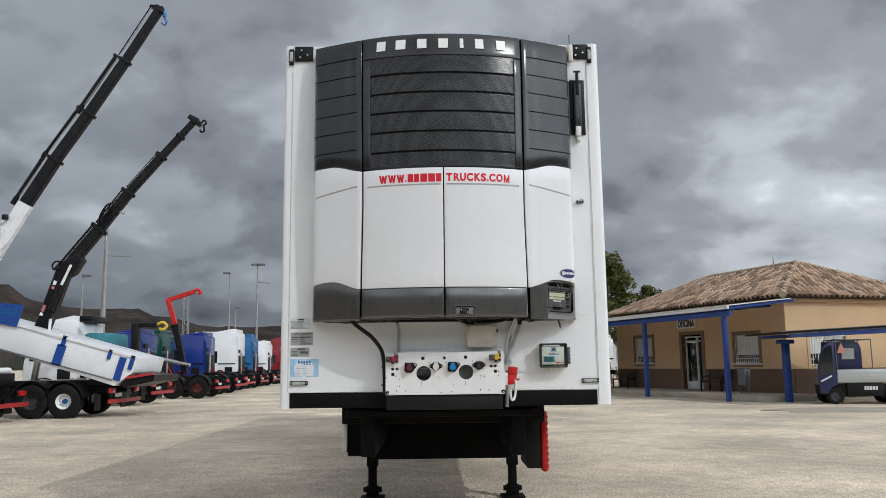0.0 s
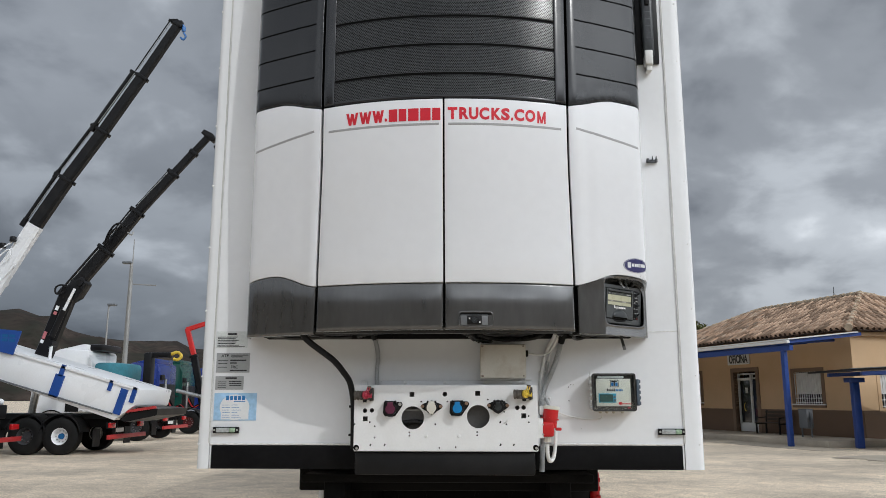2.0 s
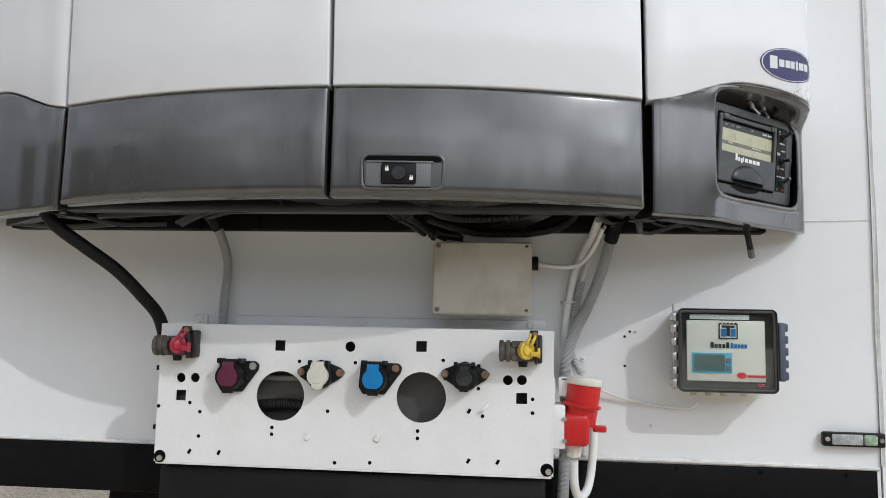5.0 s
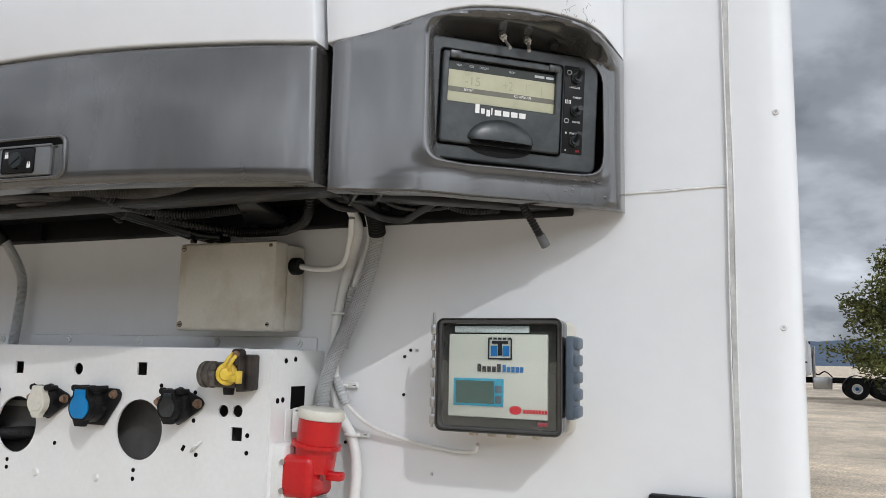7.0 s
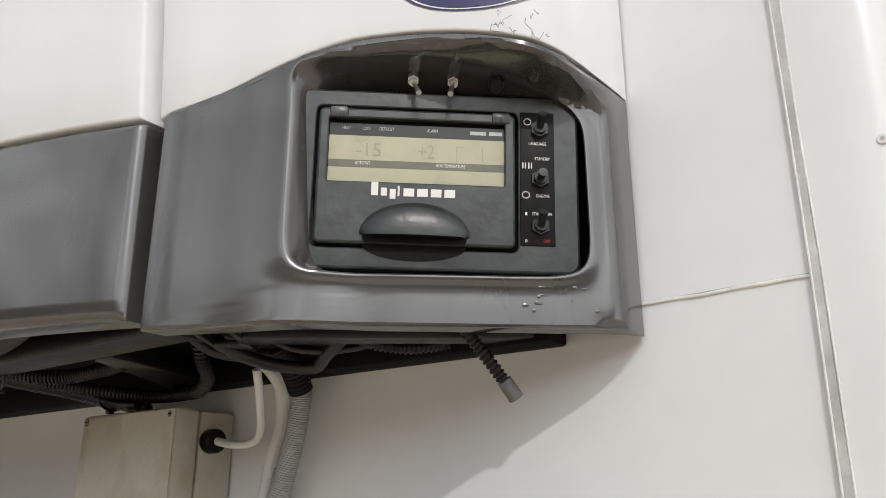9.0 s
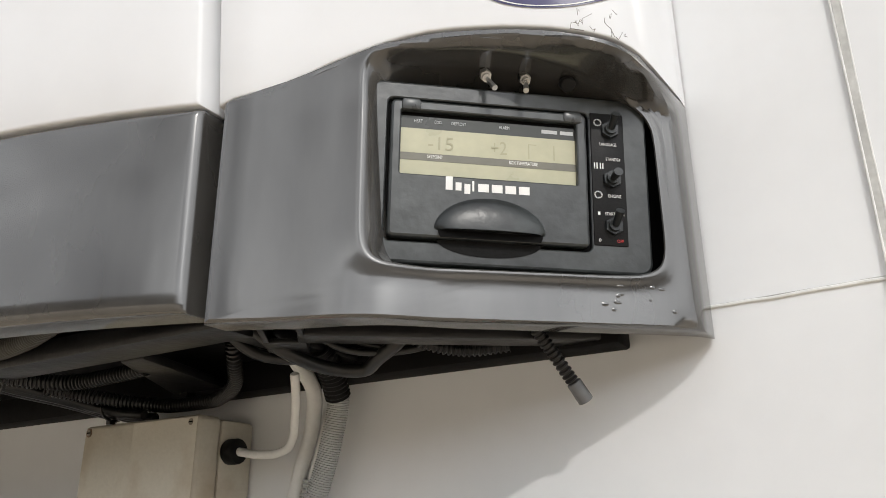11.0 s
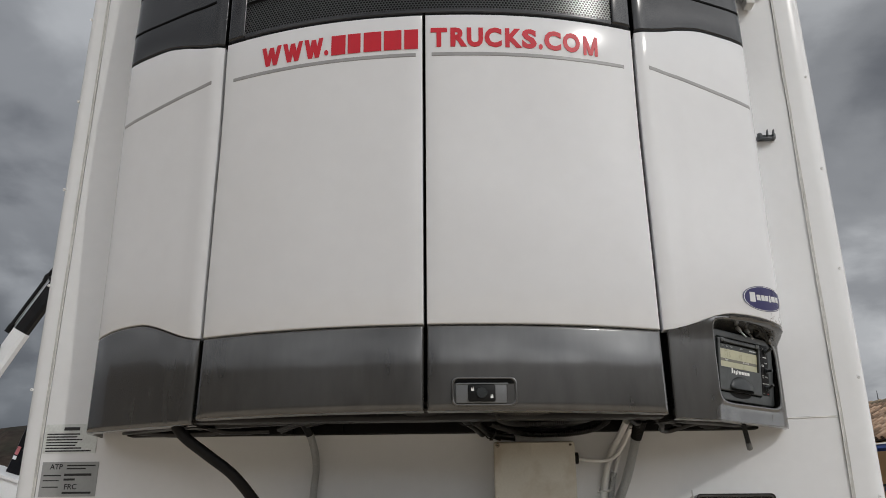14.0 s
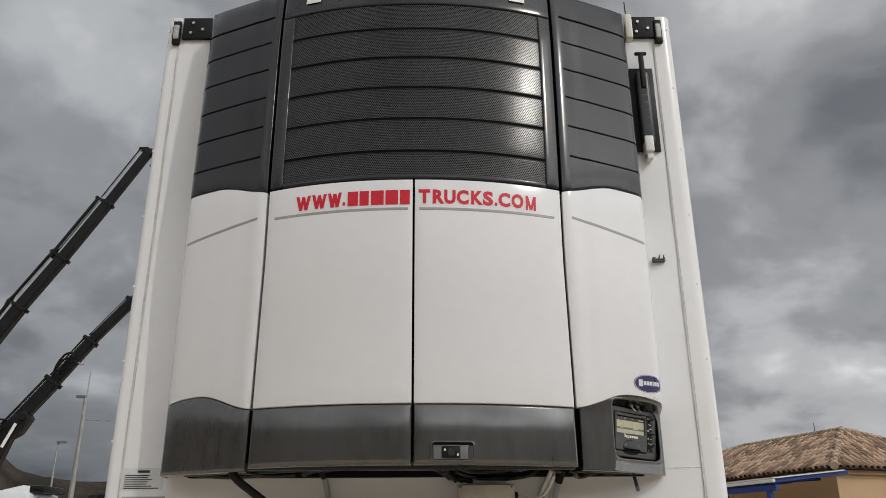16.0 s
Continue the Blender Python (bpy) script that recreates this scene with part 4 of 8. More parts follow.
lid = dpart("lid", lid_ring((-0.1245, 0.0811, -0.0548, 0.0917), (-0.114, 0.0700, 0.0110, 0.0806), 0.006, 0.002, 0.002, 0.0135, 0.0058), CASE_BLACK, smooth=12, label="scuffed black hinged lid")
dpart("lid_gap", B(-0.1300, 0.0860, -0.0605, 0.0975, -0.004, 0.0028), HOLE_SHADE, lid, smooth=0)
dpart("switch_bay", B(0.0850, 0.1430, -0.0775, 0.109, -0.004, 0.0060), BLACK_GLOSS, smooth=0)
for x in (-0.104, 0.066):
    dpart("hinge_clip", B(x - 0.010, x + 0.010, 0.080, 0.0925, 0.009, 0.0160, r=0.003), CLIP_GREY, lid, "translucent grey hinge clip")
# near-black sheet paints the shade round the inset display
dpart("window_edge", B(-0.1145, 0.0705, 0.002, 0.0725, 0.0050, 0.0064), HOLE_SHADE, lid, smooth=0, shift=LID_SHIFT)
dpart("display", B(-0.1135, 0.0700, 0.0040, 0.0545, 0.0064, 0.0070), LCD, lid, "yellow-green segment display", smooth=0, shift=LID_SHIFT)
dpart("legend_strip", B(-0.1135, 0.0700, 0.0195, 0.0275, 0.0070, 0.0073), LEGEND_OLIVE, lid, smooth=0, shift=LID_SHIFT)
# strip in painted shadow; its words are dimmed to match
dpart("legend_strip", B(-0.1135, 0.0700, 0.0545, 0.0680, 0.0065, 0.0071), LEGEND_SHADED, lid, smooth=0, shift=LID_SHIFT)


def dtext(words, x, y, size, mat, parent, width=None, z=0.0075, bold=0.0):
    lettering("legend", words, size, D @ (SWITCH_SHIFT if parent is not lid else LID_SHIFT) @ Matrix.Translation((x, y, z)), mat, parent, width, depth=0.0001, bold=bold)


SEG = surf("display_segments", (0.38, 0.365, 0.24), 0.4, var=0.1)
dtext("-15", -0.072, 0.0385, 0.021, SEG, lid, 0.026)
dtext("+2", -0.012, 0.0385, 0.021, SEG, lid, 0.017)
for x in (0.020, 0.047):
    dpart("segment", B(x - 0.0006, x + 0.0006, 0.0300, 0.0465, 0.0070, 0.0072), SEG, lid, smooth=0, shift=LID_SHIFT)
dpart("segment", B(0.020, 0.028, 0.0455, 0.0465, 0.0070, 0.0072), SEG, lid, smooth=0, shift=LID_SHIFT)
dtext("SETPOINT", -0.078, 0.024, 0.0052, WHITE_LETTER, lid, 0.016)
dtext("BOX TEMPERATURE", 0.014, 0.024, 0.0052, WHITE_LETTER, lid, 0.030)
for w_, x in (("HEAT", -0.096), ("COOL", -0.075), ("DEFROST", -0.054), ("ALARM", -0.006)):
    dtext(w_, x, 0.0625, 0.0052, CONDUIT, lid, 0.0022 * len(w_))
for k in range(2):
    dpart("legend_bar", B(0.034 + 0.020 * k, 0.051 + 0.017 * k, 0.060, 0.064, 0.0071, 0.0073), CONDUIT, lid, smooth=0, shift=LID_SHIFT)
for k, (w, h, dz) in enumerate(((0.007, 0.0145, 0), (0.006, 0.0085, 0), (0.006, 0.0105, -0.003), (0.002, 0.0110, 0))):
    x = (-0.064, -0.0545, -0.0455, -0.0395)[k]
    dpart("maker_bar", B(x - w / 2, x + w / 2, -0.0125 + dz, -0.0125 + dz + h, 0.0134, 0.0138), WHITE_LETTER, lid, smooth=0, shift=LID_SHIFT)
for k in range(4):
    x = -0.029 + 0.0140 * k
    dpart("maker_bar", B(x - 0.0055, x + 0.0055, -0.0125, -0.0040, 0.0134, 0.0138), WHITE_LETTER, lid, smooth=0, shift=LID_SHIFT)
# half-round finger pull, its top curving out to a lip over a hollow drawn in dark colour
bm = bmesh.new()
rows_p = []
for f, z in ((1.0, 0.0130), (0.90, 0.0168), (0.74, 0.0200), (0.50, 0.0228), (0.22, 0.0245), (0.0, 0.0248)):
    rows_p.append([bm.verts.new((-0.022 + 0.057 * (0.90 + 0.10 * f) * c, -0.0555 + 0.037 * f * s_, 0.0130 + (z - 0.0130) * max(s_, 0.0) ** 0.5 if f > 0 else 0.0130 + (z - 0.0130) * s_ ** 0.5)) for c, s_ in ((math.cos(a), max(0.0, math.sin(a))) for a in steps(0, math.pi, 24))])
for a, b in zip(rows_p, rows_p[1:]):
    for k in range(24):
        bm.faces.new((a[k], a[k + 1], b[k + 1], b[k]))
bmesh.ops.remove_doubles(bm, verts=bm.verts[:], dist=1e-6)
dpart("lid_pull", bm, BLACK_GLOSS, lid, "half-round finger pull", shift=LID_SHIFT)
# flat near-black sheet: the shade under the lip, put in as colour
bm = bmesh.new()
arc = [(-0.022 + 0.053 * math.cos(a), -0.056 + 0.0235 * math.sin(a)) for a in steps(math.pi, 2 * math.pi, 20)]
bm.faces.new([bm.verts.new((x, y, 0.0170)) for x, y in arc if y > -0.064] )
dpart("pull_shadow_gap", bm, HOLE_SHADE, lid, smooth=0, shift=LID_SHIFT)
# a second flat black sheet stands for the shaded hollow below
bm = bmesh.new()
inner = [(-0.022 + 0.053 * math.cos(a), -0.0635 + 0.016 * math.sin(a)) for a in steps(math.pi, 2 * math.pi, 20)]
bm.faces.new([bm.verts.new((x, y, 0.0090)) for x, y in inner])
dpart("pull_hollow", bm, RUBBER, lid, smooth=0, shift=LID_SHIFT)
swp = dpart("switch_plate", B(0.0925, 0.129, -0.063, 0.095, 0.007, 0.0100, r=0.0012), BLACK, label="black switch plate with white legends", shift=SWITCH_SHIFT)
for y, dy in ((0.074, 0.010), (0.014, 0.001), (-0.041, 0.011)):
    bm = rod(bmesh.new(), (0.113, y, 0.0095), (0.113, y, 0.0145), 0.0105, 0.010, n=6)
    rod(bm, (0.113, y, 0.014), (0.113, y, 0.018), 0.0070, 0.0065, n=16)
    rod(bm, (0.113, y, 0.017), (0.113, y + dy, 0.032), 0.0036, 0.0048, n=12)
    dpart("toggle_switch", bm, BLACK_GLOSS, swp, shift=SWITCH_SHIFT)
for w_, x, y, mt in (("LANGUAGE", 0.111, 0.0565, WHITE_LETTER), ("STANDBY", 0.116, 0.0385, WHITE_LETTER), ("ENGINE", 0.116, -0.0055, WHITE_LETTER), ("START/RUN", 0.115, -0.0265, CABLE_WHITE), ("OFF", 0.120, -0.0575, RED_PLASTIC), ("0", 0.0985, -0.0575, WHITE_LETTER), ("1", 0.0985, -0.0265, WHITE_LETTER)):
    dtext(w_, x, y, 0.0052, mt, swp, 0.0023 * len(w_), z=0.0102)
bm = bmesh.new()
for x, y in ((0.1005, 0.083), (0.0985, -0.0045)):
    for k in range(12):
        a, c = 2 * math.pi * k / 12, 0.0038
        box(bm, x + c * math.cos(a) - 0.0006, x + c * math.cos(a) + 0.0006, y + c * math.sin(a) - 0.0006, y + c * math.sin(a) + 0.0006, 0.0100, 0.0103)
for dx in (-0.0045, -0.0018, 0.0018, 0.0045):
    box(bm, 0.100 + dx - 0.0006, 0.100 + dx + 0.0006, 0.0265, 0.0335, 0.0100, 0.0103)
tagged(dpart("switch_symbol", bm, WHITE_LETTER, swp, smooth=0, shift=SWITCH_SHIFT), kind="stuff")
for x, tilt in ((-0.028, 0.010), (0.014, -0.006)):
    bm = rod(bmesh.new(), (x, 0.130, 0.012), (x, 0.122, 0.020), 0.0062, n=6)
    rod(bm, (x, 0.124, 0.017), (x, 0.118, 0.023), 0.0048, 0.0044, n=12)
    rod(bm, (x, 0.120, 0.021), (x + tilt * 0.6, 0.101, 0.036), 0.0020, 0.0030, n=12)
    dpart("toggle_switch", bm, STEEL, control, "small steel toggle")
dpart("push_button", rod(bmesh.new(), (0.060, 0.130, 0.010), (0.060, 0.119, 0.022), 0.0080, n=16, bev=0.002), BLACK, control)

for o in (unit, control):
    o.location.x += 0.013

# frame, hoses and looms under the unit
frame_under = thing("unit_base_frame", (0, -0.15, 0.60), "black steel base frame under the cooling unit", "frame")
bm = bmesh.new()
box(bm, -0.93, 0.962, -0.045, -0.004, 0.656, 0.705, r=0.004)
part("wall_rail", bm, CHASSIS, frame_under)
def bar(p, q, w, h):
    """A straight rectangular bar lying level from p to q, w wide and h high."""
    p, q = Vector(p), Vector(q)
    d = q - p
    bm = box(bmesh.new(), 0, d.length, -w / 2, w / 2, -h / 2, h / 2, r=0.0025)
    bmesh.ops.transform(bm, matrix=Matrix.Translation(p) @ d.to_track_quat("X", "Z").to_matrix().to_4x4(), verts=bm.verts)
    return bm


for s in (-1, 1):
    part("end_rail", bar((s * 0.690, -0.232, 0.672), (s * 0.935, -0.030, 0.676), 0.034, 0.030), RAIL_STEEL, frame_under, "dull black slanting end rail")
    part("cross_bar", B(s * 0.60 - 0.026, s * 0.60 + 0.026, -0.24, -0.045, 0.676, 0.690, r=0.003), RAIL_STEEL, frame_under)
    turn = Matrix.Translation((s * 0.674, -0.234, 0.660)) @ Matrix.Rotation(math.radians(-54 if s > 0 else 234), 4, "Z")
    bm = bmesh.new()
    for a in ((-0.056, -0.010, -0.022, 0.022), (0.048, 0.056, -0.022, 0.022), (-0.010, 0.048, -0.022, -0.016), (-0.010, 0.048, 0.016, 0.022)):
        box(bm, *a, -0.003, 0.003, r=0.001, m=turn)
    for y in (-0.022, 0.018):
        box(bm, -0.050, 0.050, y, y + 0.004, 0.003, 0.036, m=turn)
    part("mount_bracket", bm, RAIL_STEEL, frame_under, "black bracket with an oblong slot")
part("front_rail", B(-0.638, 0.638, -0.292, -0.240, 0.664, 0.690, r=0.003), RAIL_STEEL, frame_under, "dull black front rail")
part("gusset", P([(0.42, -0.235), (0.46, -0.235), (0.40, -0.05), (0.30, -0.05)], "z", 0.664, 0.676, r=0.002), RAIL_STEEL, frame_under)
part("base_tray", P([(x, min(plan_y(x) + 0.05, -0.06)) for x in steps(-0.93, 0.93, 24)] + [(0.93, -0.045), (-0.93, -0.045)], "z", 0.698, 0.706), CHASSIS, frame_under)
for x in (-0.42, -0.27, 0.33, 0.42):
    part("tab", B(x - 0.006, x + 0.006, -0.06, -0.045, 0.655, 0.69), CHASSIS, frame_under)
main = [(-0.44, -0.13, 0.662), (-0.36, -0.19, 0.678), (-0.24, -0.25, 0.690), (-0.12, -0.30, 0.693), (-0.032, -0.325, 0.690), (0.027, -0.316, 0.690), (0.076, -0.291, 0.688), (0.107, -0.264, 0.684), (0.123, -0.215, 0.676), (0.143, -0.159, 0.668), (0.163, -0.095, 0.656), (0.197, -0.062, 0.646), (0.245, -0.055, 0.640)]


def shifted(pts, dx, dy, dz):
    return [(x + dx, y + dy, z + dz) for x, y, z in pts]


def sling(nm, pts, r, ribs, mat):
    """A cable or hose hung under the unit along pts."""
    t_ = thing(nm, pts[0], "black sheathed cable slung under the cooling unit" if nm == "wiring_loom" else "ribbed corrugated hose slung under the cooling unit", "cable", "hoses under the unit")
    part("sheath", U(pts, r, n=12, ribs=ribs, rib_pitch=0.0056) if ribs else U(pts, r, n=10), mat, t_)


sling("wiring_loom", main, 0.0075, 0, CABLE_BLACK)
sling("wiring_loom", shifted(main, 0.004, 0.017, -0.003), 0.0075, 0, CABLE_BLACK)
sling("wiring_loom", shifted(main[1:-1], 0.008, 0.033, -0.008), 0.0070, 0, CABLE_BLACK)
sling("wiring_loom", shifted(main[2:-2], -0.010, 0.052, -0.006), 0.0095, 0, CABLE_BLACK)
sling("wiring_loom", [(-0.60, -0.20, 0.668), (-0.40, -0.235, 0.672), (-0.20, -0.27, 0.674), (-0.078, -0.279, 0.675), (-0.001, -0.280, 0.678), (0.058, -0.271, 0.682), (0.12, -0.245, 0.684)], 0.0110, 0, CABLE_BLACK)
sling("corrugated_hose", [(0.10, -0.345, 0.690), (0.16, -0.325, 0.690), (0.208, -0.312, 0.687), (0.247, -0.304, 0.684), (0.292, -0.303, 0.684), (0.351, -0.309, 0.688), (0.425, -0.325, 0.695)], 0.0125, 0.0032, HOSE_PALE)
sling("corrugated_hose", [(0.16, -0.315, 0.688), (0.186, -0.306, 0.680), (0.198, -0.275, 0.671), (0.218, -0.231, 0.666), (0.269, -0.190, 0.664), (0.340, -0.179, 0.668), (0.393, -0.176, 0.672)], 0.0105, 0.0028, HOSE_DARK)
sling("corrugated_hose", [(0.175, -0.17, 0.668), (0.221, -0.116, 0.658), (0.274, -0.070, 0.650), (0.313, -0.058, 0.647), (0.378, -0.058, 0.647), (0.411, -0.066, 0.648), (0.467, -0.097, 0.655), (0.506, -0.138, 0.672), (0.518, -0.156, 0.694)], 0.0100, 0.0028, HOSE_DARK)
sling("wiring_loom", [(0.62, -0.225, 0.680), (0.648, -0.199, 0.655), (0.658, -0.145, 0.647), (0.684, -0.112, 0.647), (0.716, -0.126, 0.655), (0.752, -0.138, 0.668), (0.775, -0.14, 0.690)], 0.0080, 0, CABLE_BLACK)
sling("wiring_loom", [(0.66, -0.185, 0.682), (0.69, -0.150, 0.662), (0.74, -0.120, 0.660), (0.79, -0.10, 0.672), (0.83, -0.09, 0.694)], 0.0040, 0, CABLE_BLACK)
sling("wiring_loom", [(0.67, -0.175, 0.684), (0.71, -0.135, 0.668), (0.75, -0.115, 0.664), (0.80, -0.085, 0.680)], 0.0030, 0, CABLE_BLACK)
sling("corrugated_hose", [(0.73, -0.155, 0.692), (0.765, -0.120, 0.668), (0.80, -0.085, 0.660), (0.845, -0.062, 0.664)], 0.0070, 0.0020, HOSE_DARK)
sling("wiring_loom", [(0.555, -0.20, 0.690), (0.575, -0.17, 0.668), (0.600, -0.125, 0.668), (0.612, -0.10, 0.690)], 0.0070, 0, CABLE_BLACK)
sling("wiring_loom", [(-0.60, -0.12, 0.66), (-0.75, -0.10, 0.655), (-0.90, -0.07, 0.668)], 0.010, 0, CABLE_BLACK)
sling("wiring_loom", [(-0.66, -0.20, 0.67), (-0.58, -0.15, 0.655), (-0.47, -0.12, 0.660)], 0.008, 0, CABLE_BLACK)
for x, y, z, dx, dy in ((0.120, -0.205, 0.672, 0.020, 0.055), (-0.12, -0.275, 0.690, 0.075, -0.035), (0.178, -0.06, 0.650, 0.04, 0.02)):
    tie = thing("cable_tie", (x, y, z), "black plastic tie round the cables under the unit", "cable tie", "cable ties")
    d = Vector((dx, dy, 0)).normalized()
    n_ = Vector((-d.y, d.x, 0))
    part("strap", tube(bmesh.new(), [Vector((x, y, z)) + n_ * 0.034 * math.cos(a) + Vector((0, 0, 0.014 * math.sin(a))) for a in steps(0, 2 * math.pi, 16)], 0.0022, n=6, steps=1), CABLE_BLACK, tie)
    part("tie_head", B(x - 0.005, x + 0.005, y - 0.005, y + 0.005, z - 0.020, z - 0.012, r=0.001), CABLE_BLACK, tie)
drain = thing("drain_hose", (0.905, -0.12, 0.68), "short black ribbed hose with a steel end hanging from the unit", "hose")
part("hose", U([(0.892, -0.126, 0.705), (0.896, -0.112, 0.672), (0.911, -0.082, 0.634), (0.919, -0.066, 0.614)], 0.0072, n=12, ribs=0.0018, rib_pitch=0.0056), HOSE_DARK, drain)
part("hose_end", R((0.9185, -0.067, 0.616), (0.9255, -0.054, 0.598), 0.0080, 0.0084, n=14, bev=0.001), HANDLE_GREY, drain, "dull steel end")

# black tube down to the connector plate, grey conduits and white cables
feed = thing("supply_hose", (-0.475, -0.15, 0.0), "thick black hose curving down the wall to the connector plate", "hose")
part("hose", U([(-0.70, -0.27, 0.675), (-0.671, -0.26, 0.634), (-0.61, -0.23, 0.585), (-0.546, -0.20, 0.535), (-0.500, -0.155, 0.475), (-0.476, -0.12, 0.430), (-0.463, -0.10, 0.36), (-0.459, -0.09, 0.30), (-0.457, -0.09, 0.20), (-0.457, -0.085, 0.10)], 0.0155, n=12), BLACK, feed)
for z in (0.31, 0.17):
    part("hose_clip", B(-0.480, -0.436, -0.112, -0.066, z - 0.006, z + 0.006, r=0.003), BLACK, feed)
con1 = thing("conduit", (-0.37, -0.03, 0.41), "grey corrugated conduit clipped down the wall", "conduit", "grey conduits")
part("sheath", U([(-0.368, -0.092, 0.675), (-0.356, -0.068, 0.642), (-0.347, -0.042, 0.595), (-0.345, -0.031, 0.556), (-0.350, -0.030, 0.490), (-0.348, -0.040, 0.405)], 0.0115, n=16, ribs=0.0020, rib_pitch=0.0029), CONDUIT, con1)
part("sleeve", U([(-0.380, -0.115, 0.690), (-0.368, -0.092, 0.673), (-0.359, -0.075, 0.652)], 0.0130, n=12), BLACK, con1)
con2 = thing("conduit", (0.52, -0.03, 0.10), "grey corrugated conduit running from the unit to the connector plate", "conduit", "grey conduits")
part("sheath", U([(0.612, -0.10, 0.675), (0.603, -0.055, 0.64), (0.588, -0.045, 0.583), (0.568, -0.043, 0.523), (0.544, -0.043, 0.468), (0.522, -0.045, 0.424), (0.503, -0.048, 0.368), (0.496, -0.05, 0.31), (0.499, -0.05, 0.20), (0.493, -0.05, 0.06), (0.490, -0.05, -0.01)], 0.0140, n=14, ribs=0.0021, rib_pitch=0.0029), CONDUIT, con2)
part("sleeve", U([(0.614, -0.11, 0.682), (0.609, -0.078, 0.660), (0.602, -0.054, 0.634)], 0.0165, n=12, ribs=0.0015, rib_pitch=0.006), BLACK, con2)
con3 = thing("conduit", (0.50, -0.02, 0.34), "smooth light grey cable beside the conduit", "cable", "grey conduits")
part("sheath", U([(0.570, -0.10, 0.676), (0.559, -0.05, 0.645), (0.536, -0.022, 0.602), (0.517, -0.018, 0.55), (0.505, -0.018, 0.49), (0.498, -0.018, 0.42), (0.503, -0.02, 0.355), (0.517, -0.02, 0.30), (0.545, -0.02, 0.255), (0.562, -0.03, 0.20), (0.560, -0.04, 0.12), (0.548, -0.06, 0.06), (0.527, -0.09, 0.045), (0.515, -0.11, 0.075), (0.513, -0.12, 0.13)], 0.0100, n=12, steps=7), CABLE_WHITE, con3)
con4 = thing("conduit", (0.55, -0.02, 0.5), "thin white cable with a corrugated end", "cable", "grey conduits")
part("sheath", U([(0.588, -0.07, 0.668), (0.573, -0.03, 0.635), (0.553, -0.022, 0.585), (0.535, -0.02, 0.532)], 0.0048, n=10), CABLE_WHITE, con4)
part("sleeve", U([(0.536, -0.02, 0.538), (0.526, -0.018, 0.488), (0.519, -0.018, 0.42)], 0.0095, n=10, ribs=0.0015, rib_pitch=0.006), CONDUIT, con4)
for xt, xs_, z in ((0.508, 0.492, 0.487), (0.516, 0.540, 0.352), (0.545, 0.568, 0.262)):
    clip = thing("cable_clip", (xs_, 0, z), "light grey cable clip screwed to the wall", "clip", "cable clips")
    bm = tube(bmesh.new(), [(xt + 0.0135 * math.cos(a), -0.019 - 0.0135 * math.sin(a), z) for a in steps(0, math.pi, 10)], 0.0030, n=8, steps=1)
    box(bm, min(xt, xs_) - 0.006, max(xt, xs_) + 0.006, -0.0055, -0.002, z - 0.006, z + 0.006, r=0.0015)
    part("strap", bm, CABLE_WHITE, clip)
    bm = R((xs_, -0.005, z), (xs_, -0.010, z), 0.0062, 0.0048, n=14)
    box(bm, xs_ - 0.0035, xs_ + 0.0035, -0.0106, -0.0098, z - 0.0007, z + 0.0007, mat=1)
    part("screw", bm, [PLATE_WHITE, HOLE_SHADE], clip)
sensor_lead = thing("sensor_lead", (0.53, -0.02, 0.34), "thin white lead running to the recorder box", "cable")
part("sleeve", U([(0.512, -0.03, 0.365), (0.522, -0.03, 0.345), (0.535, -0.03, 0.318)], 0.010, n=10, ribs=0.0015, rib_pitch=0.006), CONDUIT, sensor_lead)
part("lead", U([(0.535, -0.03, 0.318), (0.575, -0.022, 0.285), (0.635, -0.012, 0.262), (0.72, -0.010, 0.247), (0.785, -0.02, 0.246), (0.802, -0.04, 0.262)], 0.0035, n=8), CABLE_WHITE, sensor_lead)

# ---------- junction box ----------
jb = thing("junction_box", (0.30, -0.055, 0.448), "square beige-grey electrical junction box with four lid screws", "junction box")
part("base", B(0.186, 0.414, -0.062, -0.002, 0.452, 0.620, r=0.006), GREY_BOX, jb)
part("lid", B(0.184, 0.416, -0.106, -0.0635, 0.450, 0.622, r=0.007, seg=3), GREY_BOX, jb)
for x in (0.196, 0.404):
    for z in (0.462, 0.612):
        hole = part("screw_well", R((x, -0.1055, z), (x, -0.1064, z), 0.0062, n=16), RUST_STEEL, jb, "stained screw well")
        bm = R((x, -0.1060, z), (x, -0.1072, z), 0.0044, n=14)
        box(bm, x - 0.0034, x + 0.0034, -0.1078, -0.107, z - 0.0009, z + 0.0009, mat=1)
        part("screw", bm, [ALLOY, HOLE_SHADE], hole)
part("sticker", B(0.292, 0.416, -0.1068, -0.1062, 0.455, 0.618), GREY_BOX, jb, smooth=0)
part("gland", R((0.412, -0.045, 0.578), (0.432, -0.045, 0.578), 0.017, n=18, bev=0.003), BLACK, jb)
wc = thing("white_cable", (0.43, -0.045, 0.572), "white cable from the junction box up into the unit", "cable")
part("sheath", U([(0.428, -0.045, 0.578), (0.463, -0.047, 0.572), (0.500, -0.051, 0.570), (0.527, -0.055, 0.576), (0.545, -0.066, 0.590), (0.556, -0.078, 0.606), (0.568, -0.092, 0.628), (0.578, -0.108, 0.655)], 0.0056, n=10), CABLE_WHITE, wc)

# ---------- temperature recorder ----------
rec = thing("temperature_recorder", (0.865, -0.05, 0.28), "clear-lidded temperature recorder box with a cream front and side latch", "recorder")
part("back_box", B(0.757, 0.975, -0.062, -0.002, 0.281, 0.463, r=0.010, seg=3), GREY_BOX, rec)

